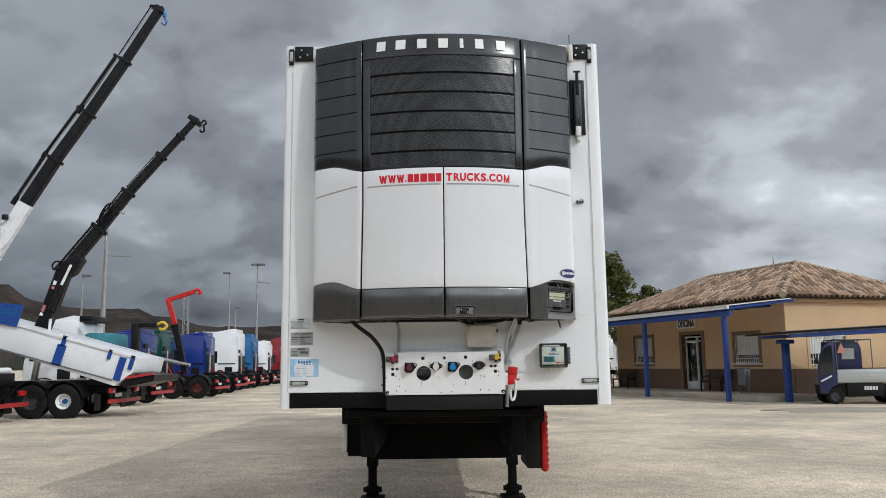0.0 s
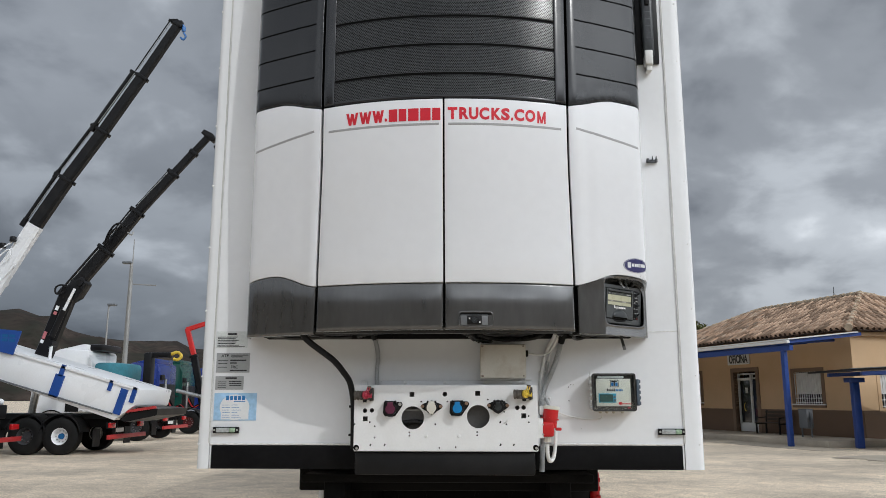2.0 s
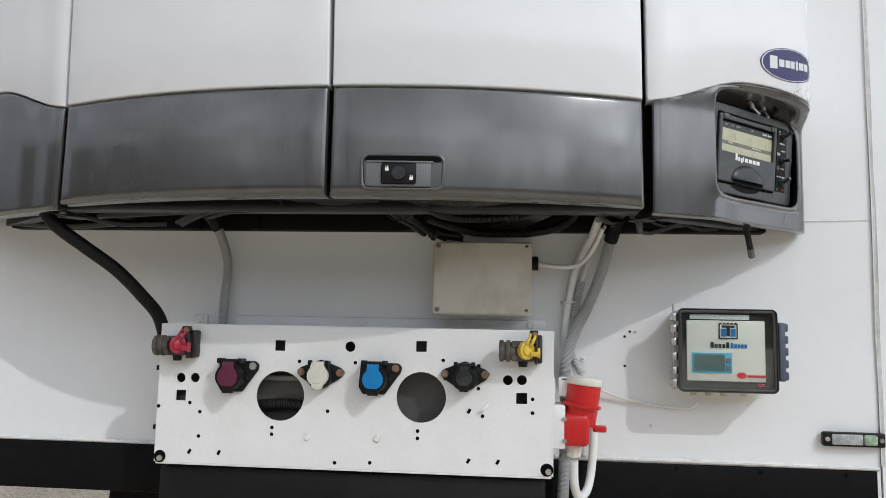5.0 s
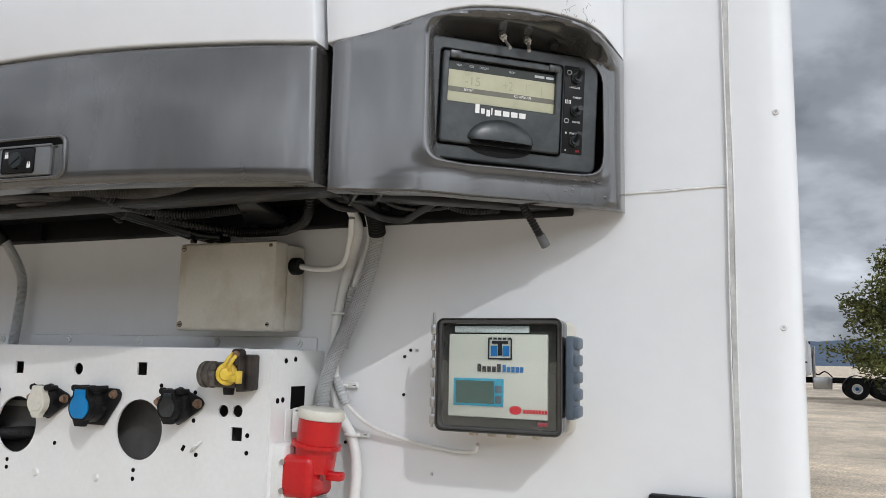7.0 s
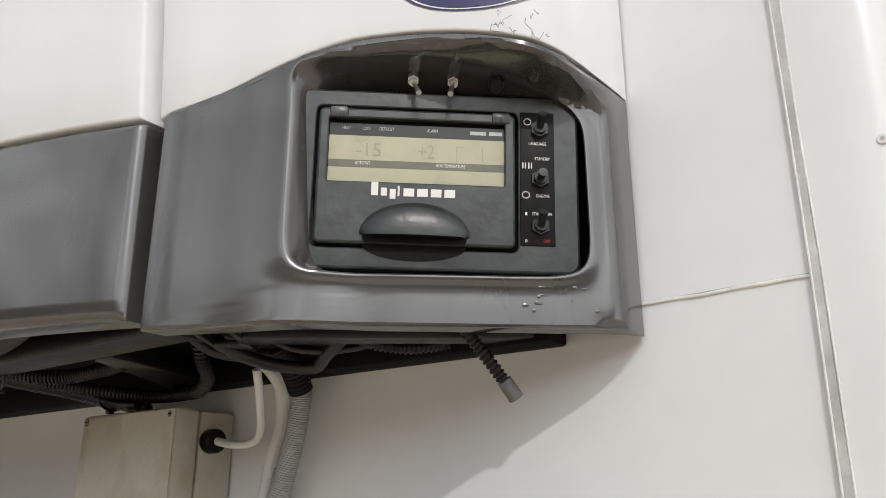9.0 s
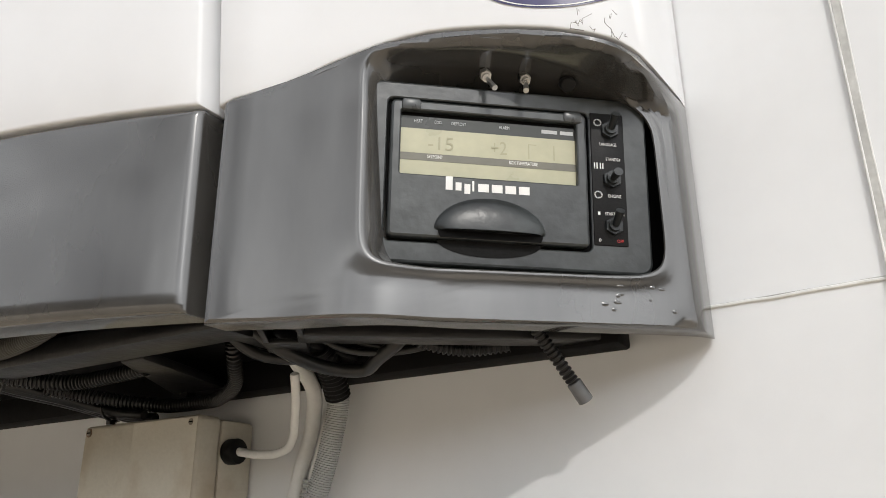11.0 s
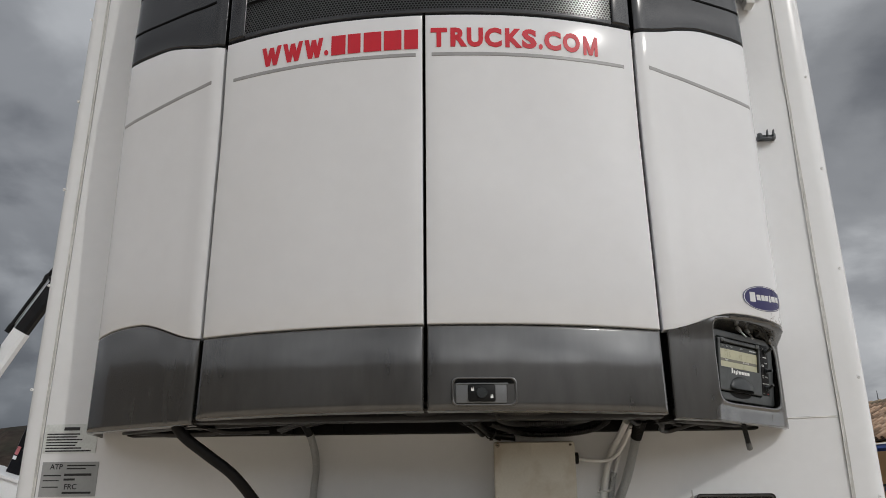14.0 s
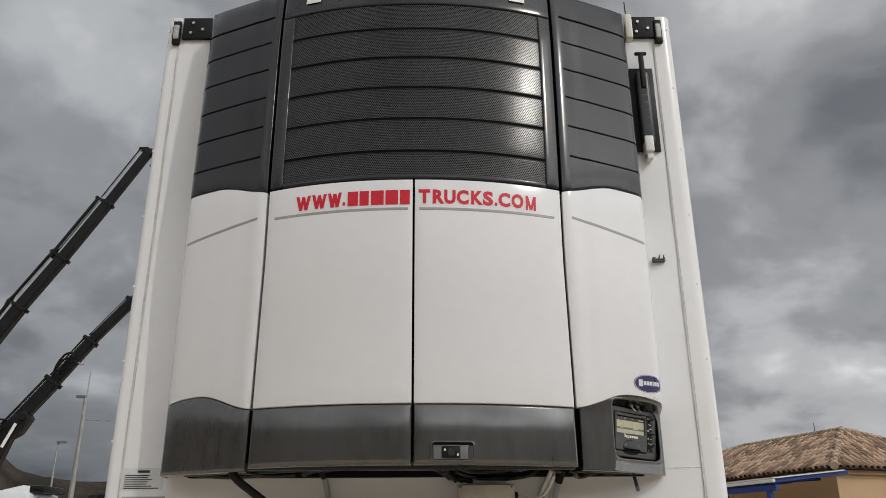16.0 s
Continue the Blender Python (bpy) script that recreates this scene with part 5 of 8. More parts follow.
part("lid_skirt", ring_frame(rounded(0.756, 0.972, 0.280, 0.465, 0.012), rounded(0.764, 0.964, 0.288, 0.457, 0.006), -0.098, -0.062, 0.003), SKIRT, rec, "smoky clear lid skirt")
part("seal", ring_frame(rounded(0.7545, 0.9735, 0.2785, 0.4665, 0.013), rounded(0.757, 0.971, 0.281, 0.464, 0.010), -0.101, -0.094, 0.002), POLYCARB_DARK, rec, "thin dark seal round the lid")
part("inner_back", B(0.762, 0.970, -0.084, -0.078, 0.286, 0.459), POLYCARB_DARK, rec)
part("inner_bar", B(0.784, 0.915, -0.0885, -0.0842, 0.4425, 0.4535, r=0.001), LABEL_PALE, rec, "pale metal strip behind the lid")
part("inner_bar", B(0.930, 0.946, -0.0865, -0.0842, 0.293, 0.299, r=0.001), RED_CAP, rec, "red mark behind the lid")
fas = part("fascia", B(0.7755, 0.9475, -0.092, -0.0845, 0.3035, 0.4400, r=0.002), CARD, rec, "cream front card")
wind = part("window", B(0.7645, 0.9635, -0.0975, -0.0960, 0.2885, 0.4565), POLYCARB, rec, "clear window")
wind.visible_shadow = False
Fy = -0.0925
bm = bmesh.new()
for a in ((0.846, 0.888, 0.3985, 0.401), (0.846, 0.8485, 0.3985, 0.433), (0.8855, 0.888, 0.3985, 0.433), (0.853, 0.881, 0.424, 0.429), (0.8635, 0.8705, 0.405, 0.424)):
    box(bm, a[0], a[1], Fy - 0.001, Fy, a[2], a[3])
for k in range(5):
    box(bm, 0.847 + 0.0083 * k, 0.853 + 0.0083 * k, Fy - 0.001, Fy, 0.431, 0.4345)
part("emblem", bm, INK, fas, "square black emblem", smooth=0)
bm = bmesh.new()
for a in ((0.851, 0.862, 0.404, 0.421), (0.872, 0.883, 0.404, 0.421)):
    box(bm, a[0], a[1], Fy - 0.001, Fy, a[2], a[3])
for k in range(5):
    box(bm, 0.872 + 0.0075 * k, 0.8775 + 0.0075 * k, Fy - 0.001, Fy, 0.378, 0.387 + (0.003 if k == 0 else 0))
part("product_mark", bm, INK_BLUE, fas, "plain blue bars", smooth=0)
bm = bmesh.new()
for k in range(5):
    box(bm, 0.828 + 0.0085 * k, 0.8345 + 0.0085 * k, Fy - 0.001, Fy, 0.378, 0.387 + (0.004 if k in (0, 4) else 0))
part("product_mark", bm, INK, fas, "plain dark bars", smooth=0)
bm = bmesh.new()
bmesh.ops.create_circle(bm, cap_ends=True, segments=24, radius=1)
bmesh.ops.transform(bm, matrix=Matrix.Translation((0.8945, Fy - 0.0006, 0.3175)) @ FACE @ Matrix.Diagonal((0.0105, 0.007, 1, 1)), verts=bm.verts)
for k in range(8):
    box(bm, 0.908 + 0.0051 * k, 0.9118 + 0.0051 * k, Fy - 0.001, Fy, 0.313, 0.319)
part("maker_mark", bm, RED_LETTER, fas, "plain red oval and bars", smooth=0)
part("lcd_frame", B(0.786, 0.874, -0.0945, -0.092, 0.322, 0.367, r=0.001), surf("cyan_frame", (0.02, 0.30, 0.45), 0.4), fas)
part("lcd", B(0.791, 0.858, -0.0953, -0.0946, 0.326, 0.363), LCD_TEAL, fas, smooth=0)
for z in (0.333, 0.350):
    part("button", B(0.860, 0.871, -0.0956, -0.0946, z - 0.006, z + 0.006, r=0.001), LATCH_GREY, fas)
hinge = bmesh.new()
rod(hinge, (0.7465, -0.092, 0.283), (0.7465, -0.092, 0.476), 0.0022, n=10)
for z in (0.297, 0.325, 0.357, 0.39, 0.42, 0.447):
    box(hinge, 0.7425, 0.753, -0.097, -0.066, z - 0.009, z + 0.009, r=0.003)
part("hinge", hinge, STEEL, rec, "bright metal hinge")
lat = bmesh.new()
box(lat, 0.977, 0.992, -0.095, -0.055, 0.306, 0.438, r=0.004)
for k in range(5):
    box(lat, 0.988, 0.998, -0.095, -0.058, 0.309 + 0.027 * k, 0.328 + 0.027 * k, r=0.004)
part("latch", lat, LATCH_GREY, rec, "blue-grey ribbed side latch")
for k in range(4):
    x = 0.800 + 0.034 * k + (0.012 if k == 3 else 0)
    part("gland", R((x, -0.035, 0.281), (x, -0.035, 0.268), 0.008, n=12, bev=0.002), GREY_BOX, rec)

rec.location += Vector((-0.008, 0, 0.008))

# ---------- connector plate ----------
INNER_GREY = surf("dull_grey_backing", (0.11, 0.105, 0.10), 0.7, var=0.15, scale=10, dirt=(0.12, 0.11, 0.10), dirt_amount=0.4, dirt_scale=8)
GREY_PAINT_IN = surf("dull_inner_strip", (0.22, 0.22, 0.21), 0.6, var=0.1, scale=12)
plate = thing("connector_plate", (0, -0.09, 0.09), "white folded steel plate with sockets, couplings and cut-outs", "connector plate")
PX0, PX1, PZ0, PZ1, PY = -0.440, 0.462, 0.100, 0.412, -0.17
holes = [("c", -0.152, 0.256, 0.056), ("c", 0.172, 0.262, 0.056), ("c", 0.007, 0.371, 0.012), ("q", -0.157, 0.370, 0.012), ("q", 0.170, 0.375, 0.012), ("c", -0.390, 0.291, 0.011), ("c", -0.356, 0.292, 0.011), ("q", -0.388, 0.251, 0.012), ("c", 0.365, 0.305, 0.011), ("c", 0.396, 0.306, 0.011), ("q", 0.396, 0.266, 0.012)]


def plate_with_holes(holes):
    """The plate's front skin: a flat sheet cut by round and square holes, filled between outlines."""
    bm = bmesh.new()
    loops = [[(PX0, PZ0), (PX1, PZ0), (PX1, PZ1), (PX0, PZ1)]]
    for kind, x, z, r in holes:
        n = 4 if kind == "q" else (32 if r > 0.03 else 16)
        rr = r * math.sqrt(2) if kind == "q" else r
        loops.append([(x + rr * math.cos(2 * math.pi * (k + 0.5) / n), z + rr * math.sin(2 * math.pi * (k + 0.5) / n)) for k in range(n)])
    edges, rings = [], []
    for lp in loops:
        vs = [bm.verts.new((x, PY, z)) for x, z in lp]
        rings.append(vs)
        edges += [bm.edges.new((vs[i], vs[(i + 1) % len(vs)])) for i in range(len(vs))]
    bmesh.ops.triangle_fill(bm, edges=edges, use_beauty=True)
    inside = []
    for f in bm.faces:
        c = f.calc_center_median()
        for kind, x, z, r in holes:
            d = max(abs(c.x - x), abs(c.z - z)) if kind == "q" else math.hypot(c.x - x, c.z - z)
            if d < r * 0.97 and all(math.hypot(v.co.x - x, v.co.z - z) < r * 1.45 for v in f.verts):
                inside.append(f)
                break
    bmesh.ops.delete(bm, geom=inside, context="FACES_ONLY")
    rim = [e for e in bm.edges if len(e.link_faces) == 1]
    new_geom = bmesh.ops.extrude_edge_only(bm, edges=rim)["geom"]
    for v in new_geom:
        if isinstance(v, bmesh.types.BMVert):
            v.co.y += 0.004
    return bm


part("face", plate_with_holes(holes), PLATE_WHITE, plate, "white sheet with round and square cut-outs", smooth=30)
part("top_flange", B(PX0, PX1, PY + 0.003, -0.002, PZ1 - 0.001, PZ1 + 0.004), PLATE_WHITE, plate)
bm = B(PX1 + 0.0003, PX1 + 0.004, PY + 0.0005, -0.002, PZ0, PZ1 + 0.003)
part("side_flange", bm, PLATE_WHITE, plate)
# openings in the flange: near-black patches in place of the shade inside
part("side_cutout", B(PX1 + 0.004, PX1 + 0.005, -0.110, -0.066, 0.255, 0.350), HOLE_SHADE, plate, smooth=0)
for a, c in ((-0.130, 0.396), (-0.100, 0.399), (-0.151, 0.326), (-0.135, 0.327)):
    part("drill_hole", R((PX1 + 0.003, a, c), (PX1 + 0.0048, a, c), 0.0048, n=12), HOLE_SHADE, plate, smooth=0)
part("back_plate", B(PX0 + 0.006, PX1 - 0.006, -0.116, -0.1145, PZ0 + 0.004, PZ1 - 0.004), INNER_GREY, plate, "dull grey backing behind the cut-outs", smooth=0)
part("inner_hose", U([(-0.26, -0.134, 0.228), (-0.20, -0.136, 0.232), (-0.15, -0.136, 0.236), (-0.09, -0.136, 0.232), (-0.04, -0.134, 0.236)], 0.014, n=12, ribs=0.0026, rib_pitch=0.0060), HOSE_DARK, plate, "black ribbed hose behind the cut-out")
part("inner_strip", B(-0.24, -0.06, -0.132, -0.126, 0.288, 0.300, r=0.001), GREY_PAINT_IN, plate, "grey strip behind the cut-out")
part("side_flange", B(PX0 - 0.004, PX0 - 0.0003, PY + 0.0005, -0.002, PZ0, PZ1 + 0.003), PLATE_WHITE, plate)
part("inner_hose", U([(-0.40, -0.05, 0.22), (-0.2, -0.06, 0.235), (-0.05, -0.05, 0.20), (0.06, -0.04, 0.15), (0.12, -0.05, 0.21), (0.10, -0.06, 0.27)], 0.016, n=10, ribs=0.002, rib_pitch=0.008), BLACK, plate)
part("bottom_lip", B(PX0, PX1, PY + 0.0005, PY + 0.05, PZ0 - 0.005, PZ0 - 0.0003, r=0.001), PLATE_WHITE, plate)
for a, b in ((-0.436, -0.400), (-0.330, 0.452)):
    part("wall_flange", B(a, b, -0.010, -0.0015, 0.400, 0.442, r=0.004), WHITE, plate)
for x in (-0.420, -0.205, 0.003, 0.210, 0.412):
    bm = R((x, -0.0095, 0.4305), (x, -0.0125, 0.4305), 0.0098, 0.0088, n=16)
    rod(bm, (x, -0.0120, 0.4305), (x, -0.0165, 0.4305), 0.0058, 0.0045, n=12)
    part("rivet", bm, PLATE_WHITE, plate)
# small holes as near-black discs and slips, shade painted rather than cut
for x, z in ((-0.44, 0.225), (-0.34, 0.16), (-0.365, 0.235), (-0.34, 0.215), (-0.245, 0.33), (-0.235, 0.29), (-0.11, 0.335), (-0.02, 0.30), (-0.04, 0.225), (0.02, 0.335), (0.105, 0.30), (0.22, 0.345), (0.30, 0.335), (0.30, 0.285), (-0.168, 0.185), (-0.168, 0.170), (0.166, 0.188), (0.166, 0.172), (0.42, 0.235), (0.42, 0.265), (0.06, 0.115), (-0.02, 0.112), (0.31, 0.225), (0.225, 0.305)):
    part("drill_hole", R((x, PY - 0.0008, z), (x, PY + 0.002, z), 0.0042, n=10), HOLE_SHADE, plate, smooth=0)
for x, z in ((-0.36, 0.125), (-0.29, 0.125), (0.28, 0.127), (0.345, 0.127), (0.28, 0.235)):
    small = box(bmesh.new(), -0.0032, 0.0032, -0.0008, 0.002, -0.0055, 0.0055, m=Matrix.Translation((x, PY, z)) @ Matrix.Rotation(0.5, 4, "Y"))
    part("slot_hole", small, HOLE_SHADE, plate, smooth=0)
for x, z in ((-0.085, 0.166), (0.075, 0.168)):
    bm = R((x, PY, z), (x, PY - 0.004, z), 0.0085, 0.006, n=14)
    part("rivet", bm, CABLE_WHITE, plate)
for x, z in ((-0.430, 0.106), (0.452, 0.108)):
    part("corner_hole", R((x, PY - 0.0008, z + 0.006), (x, PY + 0.002, z + 0.006), 0.014, n=18), HOLE_SHADE, plate, smooth=0)
    part("corner_bolt", R((x + 0.003, PY + 0.002, z + 0.003), (x + 0.003, PY - 0.010, z + 0.003), 0.0065, n=8), STEEL, plate)
bm = B(-0.44, 0.45, -0.15, -0.01, -0.02, 0.088, r=0.01)
part("lower_bracket", bm, BLACK, plate, "black steel bracket under the plate")


def keyhole(x, z, r, neck, up_, down, n=20):
    """Outline of a round lid with a hinge tab above and a pull tab below."""
    t0 = math.acos(min(1.0, neck / r))
    right = [(x + r * math.cos(a), z + r * math.sin(a)) for a in steps(t0, -math.pi / 2 + 0.45, n)]
    left = [(2 * x - a, b) for a, b in right[::-1]]
    tab = [(x + r * 0.42, z - r - down), (x - r * 0.42, z - r - down)] if down > 0 else []
    return [(x + neck, z + up_)] + right + tab + left + [(x - neck, z + up_)]


def flap_socket(x, z, cap, r, shell_mat, inset, diamond, tag):
    """An electrical socket: bolted flange, round body and a hinged flap with a coloured face."""
    d = 0.025 if diamond else 0.036
    if diamond:
        flange = [(x - 0.056, z + 0.008), (x - 0.048, z + 0.017), (x, z + 0.036), (x + 0.048, z + 0.017), (x + 0.056, z + 0.008), (x + 0.048, z - 0.004), (x, z - 0.034), (x - 0.048, z - 0.004)]
        bolts = ((-0.045, 0.007), (0.045, 0.007))
    else:
        flange = [(x - 0.036, z + 0.036), (x + 0.050, z + 0.034), (x + 0.058, z + 0.026), (x + 0.056, z + 0.014), (x + 0.020, z - 0.036), (x - 0.030, z - 0.036), (x - 0.040, z - 0.020)]
        bolts = ((0.044, 0.023),)
    s = part("socket", P(flange, "y", PY - 0.009, PY - 0.001, r=0.003), BLACK, plate, tag)
    part("barrel", R((x, PY - 0.005, z), (x, PY - d, z), 0.031, 0.029, n=28, bev=0.003), BLACK, s)
    bm = P(keyhole(x, z, r, r * 0.62, r * 1.35, r * 0.28), "y", PY - d - 0.012, PY - d, r=0.0022)
    flap = part("flap", bm, shell_mat, s)
    if inset:
        part("flap_face", P(keyhole(x, z - 0.001, r * 0.80, r * 0.46, r * 1.16, 0.0), "y", PY - d - 0.0145, PY - d - 0.0115, r=0.0008), cap, flap, "coloured face of the flap")
    else:
        part("flap_rib", P(keyhole(x, z - 0.001, r * 0.74, r * 0.40, r * 1.10, 0.0), "y", PY - d - 0.0140, PY - d - 0.0115, r=0.0008), cap, flap)
    part("flap_mark", B(x - r * 0.45, x + r * 0.45, PY - d - 0.0150, PY - d - 0.0142, z - 0.003, z + 0.002), cap, flap, smooth=0)
    hb = bmesh.new()
    for dx in (-r * 0.82, r * 0.82):
        rod(hb, (x + dx - 0.004, PY - d - 0.004, z + r * 1.20), (x + dx + 0.004, PY - d - 0.004, z + r * 1.20), 0.0062, n=12)
        box(hb, x + dx - 0.0035, x + dx + 0.0035, PY - d - 0.004, PY - 0.006, z + r * 0.95, z + r * 1.38, r=0.002)
    rod(hb, (x - r * 0.8, PY - d - 0.004, z + r * 1.20), (x + r * 0.8, PY - d - 0.004, z + r * 1.20), 0.003, n=8)
    part("hinge", hb, BLACK, s)
    part("side_screw", R((x + r * 1.10, PY - 0.020, z - 0.002), (x + r * 1.28, PY - 0.020, z - 0.002), 0.006, 0.005, n=12), BLACK, s)
    for dx, dz in bolts:
        bm = R((x + dx, PY - 0.008, z + dz), (x + dx, PY - 0.012, z + dz), 0.0085, n=16)
        rod(bm, (x + dx, PY - 0.011, z + dz), (x + dx, PY - 0.018, z + dz), 0.0055, n=6)
        part("bolt", bm, RUST_STEEL if diamond or cap is BLUE_PLASTIC else STEEL, s)
    return s


flap_socket(-0.260, 0.299, MAROON, 0.029, BLACK, True, False, "black socket with a maroon flap")
flap_socket(-0.058, 0.305, CREAM, 0.0235, CREAM, False, True, "black flange socket with a cream flap")
flap_socket(0.070, 0.302, BLUE_PLASTIC, 0.0285, BLACK, True, False, "black socket with a blue flap")
flap_socket(0.270, 0.309, BLACK_GLOSS, 0.0235, BLACK, False, True, "black socket with a black flap")


COUPLING_DARK = surf("grimy_dark_bracket", (0.026, 0.022, 0.019), 0.5, metal=0.2, var=0.4, scale=40, fine=140, bump=0.0008, bscale=120, dirt=(0.07, 0.045, 0.03), dirt_amount=0.4, dirt_scale=40)
COUPLING = surf("grimy_cast_coupling", (0.105, 0.092, 0.078), 0.6, metal=0.3, var=0.3, scale=30, fine=120, bump=0.0006, bscale=140, dirt=(0.03, 0.024, 0.02), dirt_amount=0.6, dirt_scale=25)


def air_coupling(x, z, cap, tag):
    """A palm coupling lying along the plate: ribbed cast body, bracket at one end, capped mouth with a lever."""
    y = PY - 0.034
    bm = R((x - 0.048, y, z - 0.002), (x - 0.012, y, z - 0.002), 0.0205, 0.019, n=22, bev=0.003)
    for a in (-0.047, -0.033):
        rod(bm, (x + a, y, z - 0.002), (x + a + 0.009, y, z - 0.002), 0.0235, n=22, bev=0.002)
    box(bm, x - 0.022, x + 0.028, y - 0.010, PY - 0.001, z - 0.024, z + 0.020, r=0.005)
    c = part("air_coupling", bm, COUPLING, plate, tag)
    bm = R((x - 0.014, y - 0.008, z + 0.012), (x - 0.014, y - 0.020, z + 0.012), 0.007, n=6)
    rod(bm, (x - 0.014, y - 0.008, z - 0.016), (x - 0.014, y - 0.020, z - 0.016), 0.006, n=6)
    part("bolt", bm, COUPLING, c)
    part("drain_plug", R((x + 0.004, y + 0.004, z - 0.022), (x + 0.004, y + 0.004, z - 0.036), 0.011, 0.009, n=12), BLACK, c)
    bm = B(x + 0.030, x + 0.036, PY - 0.046, PY - 0.001, z - 0.030, z + 0.034, r=0.002)
    box(bm, x + 0.034, x + 0.046, PY - 0.030, PY - 0.001, z - 0.028, z + 0.034, r=0.004)
    box(bm, x + 0.026, x + 0.034, PY - 0.050, PY - 0.028, z + 0.014, z + 0.036, r=0.003)
    rod(bm, (x + 0.018, y - 0.004, z + 0.034), (x + 0.036, y - 0.004, z + 0.034), 0.009, n=12)
    part("bracket", bm, COUPLING_DARK, c)
    part("pivot_screw", R((x + 0.030, y - 0.012, z + 0.034), (x + 0.030, y - 0.017, z + 0.034), 0.006, n=10), RUST_STEEL, c)
    bm = R((x + 0.008, y - 0.006, z), (x + 0.015, y - 0.017, z), 0.0205, 0.0195, n=24, bev=0.002)
    for dx in (0.0, 0.011):
        tube(bm, [(x + 0.008 + dx, y - 0.017, z + 0.006), (x + 0.013 + dx, y - 0.022, z + 0.016), (x + 0.018 + dx, y - 0.019, z + 0.027), (x + 0.020 + dx, y - 0.009, z + 0.036)], 0.0032, n=8, steps=4)
    rod(bm, (x + 0.012, y - 0.016, z), (x + 0.016, y - 0.021, z), 0.0125, 0.0105, n=20, bev=0.001)
    box(bm, x + 0.020, x + 0.040, y - 0.022, y - 0.008, z - 0.013, z - 0.002, r=0.002)
    box(bm, x + 0.035, x + 0.041, y - 0.022, y - 0.008, z - 0.016, z + 0.006, r=0.002)
    part("cap", bm, cap, c, "hinged plastic cap with a lever")


air_coupling(-0.392, 0.367, RED_CAP, "worn air coupling with a dark red cap")
air_coupling(0.394, 0.372, YELLOW, "worn air coupling with a yellow cap")
part("cable_tie", U([(0.300, PY - 0.002, 0.232), (0.312, PY - 0.010, 0.240), (0.322, PY - 0.002, 0.250)], 0.0025, n=6), CABLE_WHITE, plate)

# red three-phase inlet on the plate's side
inlet = thing("power_inlet", (0.51, -0.12, 0.14), "red industrial power inlet with a grey-white flap lid", "power socket")
part("mount_box", B(0.464, 0.492, -0.16, -0.07, 0.150, 0.245, r=0.004), CABLE_WHITE, inlet)
bm = B(0.480, 0.545, -0.160, -0.080, 0.156, 0.228, r=0.012, seg=3)
rod(bm, (0.525, -0.118, 0.20), (0.536, -0.118, 0.290), 0.036, 0.038, n=24)
rod(bm, (0.529, -0.118, 0.240), (0.530, -0.118, 0.247), 0.044, n=24)
box(bm, 0.555, 0.585, -0.128, -0.108, 0.185, 0.200, r=0.004)
part("body", bm, RED_PLASTIC, inlet, "red plastic body")
part("lid", R((0.536, -0.118, 0.288), (0.538, -0.118, 0.306), 0.042, 0.041, n=24, bev=0.004), CREAM, inlet, "off-white round lid")
bm = B(0.478, 0.500, -0.122, -0.112, 0.262, 0.305, r=0.003)
box(bm, 0.482, 0.515, -0.122, -0.112, 0.296, 0.306, r=0.003)
part("lid_spring", bm, CABLE_WHITE, inlet)
part("hinge_plate", B(0.4665, 0.470, -0.128, -0.062, 0.238, 0.302, r=0.001), CABLE_WHITE, inlet)
part("gland_nut", R((0.514, -0.118, 0.158), (0.513, -0.118, 0.130), 0.018, 0.015, n=8), CREAM, inlet)
for z in (0.168, 0.216):
    part("screw", R((0.490, -0.160, z), (0.490, -0.164, z), 0.005, n=10), STEEL, inlet)

inlet.location.z += 0.008

# ---------- labels on the wall ----------


def wall_label(name, x0, x1, z0, z1, mat, label, rows):
    t_ = thing(name, ((x0 + x1) / 2, 0, z0), label, "label", "labels on the trailer wall")
    part("sheet", B(x0, x1, -0.0022, -0.0008, z0, z1, r=0.0), mat, t_, smooth=0)
    for words, x, z, size, w, ink in rows:
        if words == "#":
            part("print_bar", B(x, x + w, -0.0028, -0.0022, z - size / 2, z + size / 2), ink, t_, smooth=0)
        else:
            lettering("words", words, size, Matrix.Translation((x, -0.0026, z)) @ FACE, ink, t_, w, 0.0003)
    return t_


rr = random.Random(4)
rows = [("#", -1.15, 0.686, 0.010, 0.05, INK)] + [("#", -1.202, 0.670 - 0.0085 * k, 0.004, 0.09 + 0.06 * rr.random(), INK) for k in range(7)]
wall_label("approval_plate", -1.21, -1.042, 0.612, 0.700, LABEL_PALE, "thin pale plate with small print riveted to the wall", rows)
rows = [("ATP", -1.158, 0.571, 0.022, 0.040, INK), ("FRC", -1.106, 0.512, 0.022, 0.038, INK), ("#", -1.125, 0.575, 0.004, 0.09, INK), ("#", -1.125, 0.566, 0.004, 0.06, INK), ("#", -1.195, 0.546, 0.004, 0.055, INK), ("#", -1.130, 0.548, 0.007, 0.085, INK), ("#", -1.130, 0.534, 0.006, 0.035, INK), ("#", -1.195, 0.531, 0.003, 0.05, INK), ("#", -1.195, 0.512, 0.003, 0.05, INK), ("#", -1.130, 0.495, 0.006, 0.09, INK)]
wall_label("approval_plate", -1.203, -1.026, 0.484, 0.586, LABEL_GREY, "grey certification plate marked ATP and FRC", rows)
rows = [("#", -1.150, 0.455, 0.009, 0.06, INK)] + [("#", -1.19, 0.436 - 0.010 * k, 0.003, 0.045, INK) for k in range(4)] + [("#", -1.130, 0.438 - 0.010 * k, 0.005, 0.065, INK) for k in range(3)]
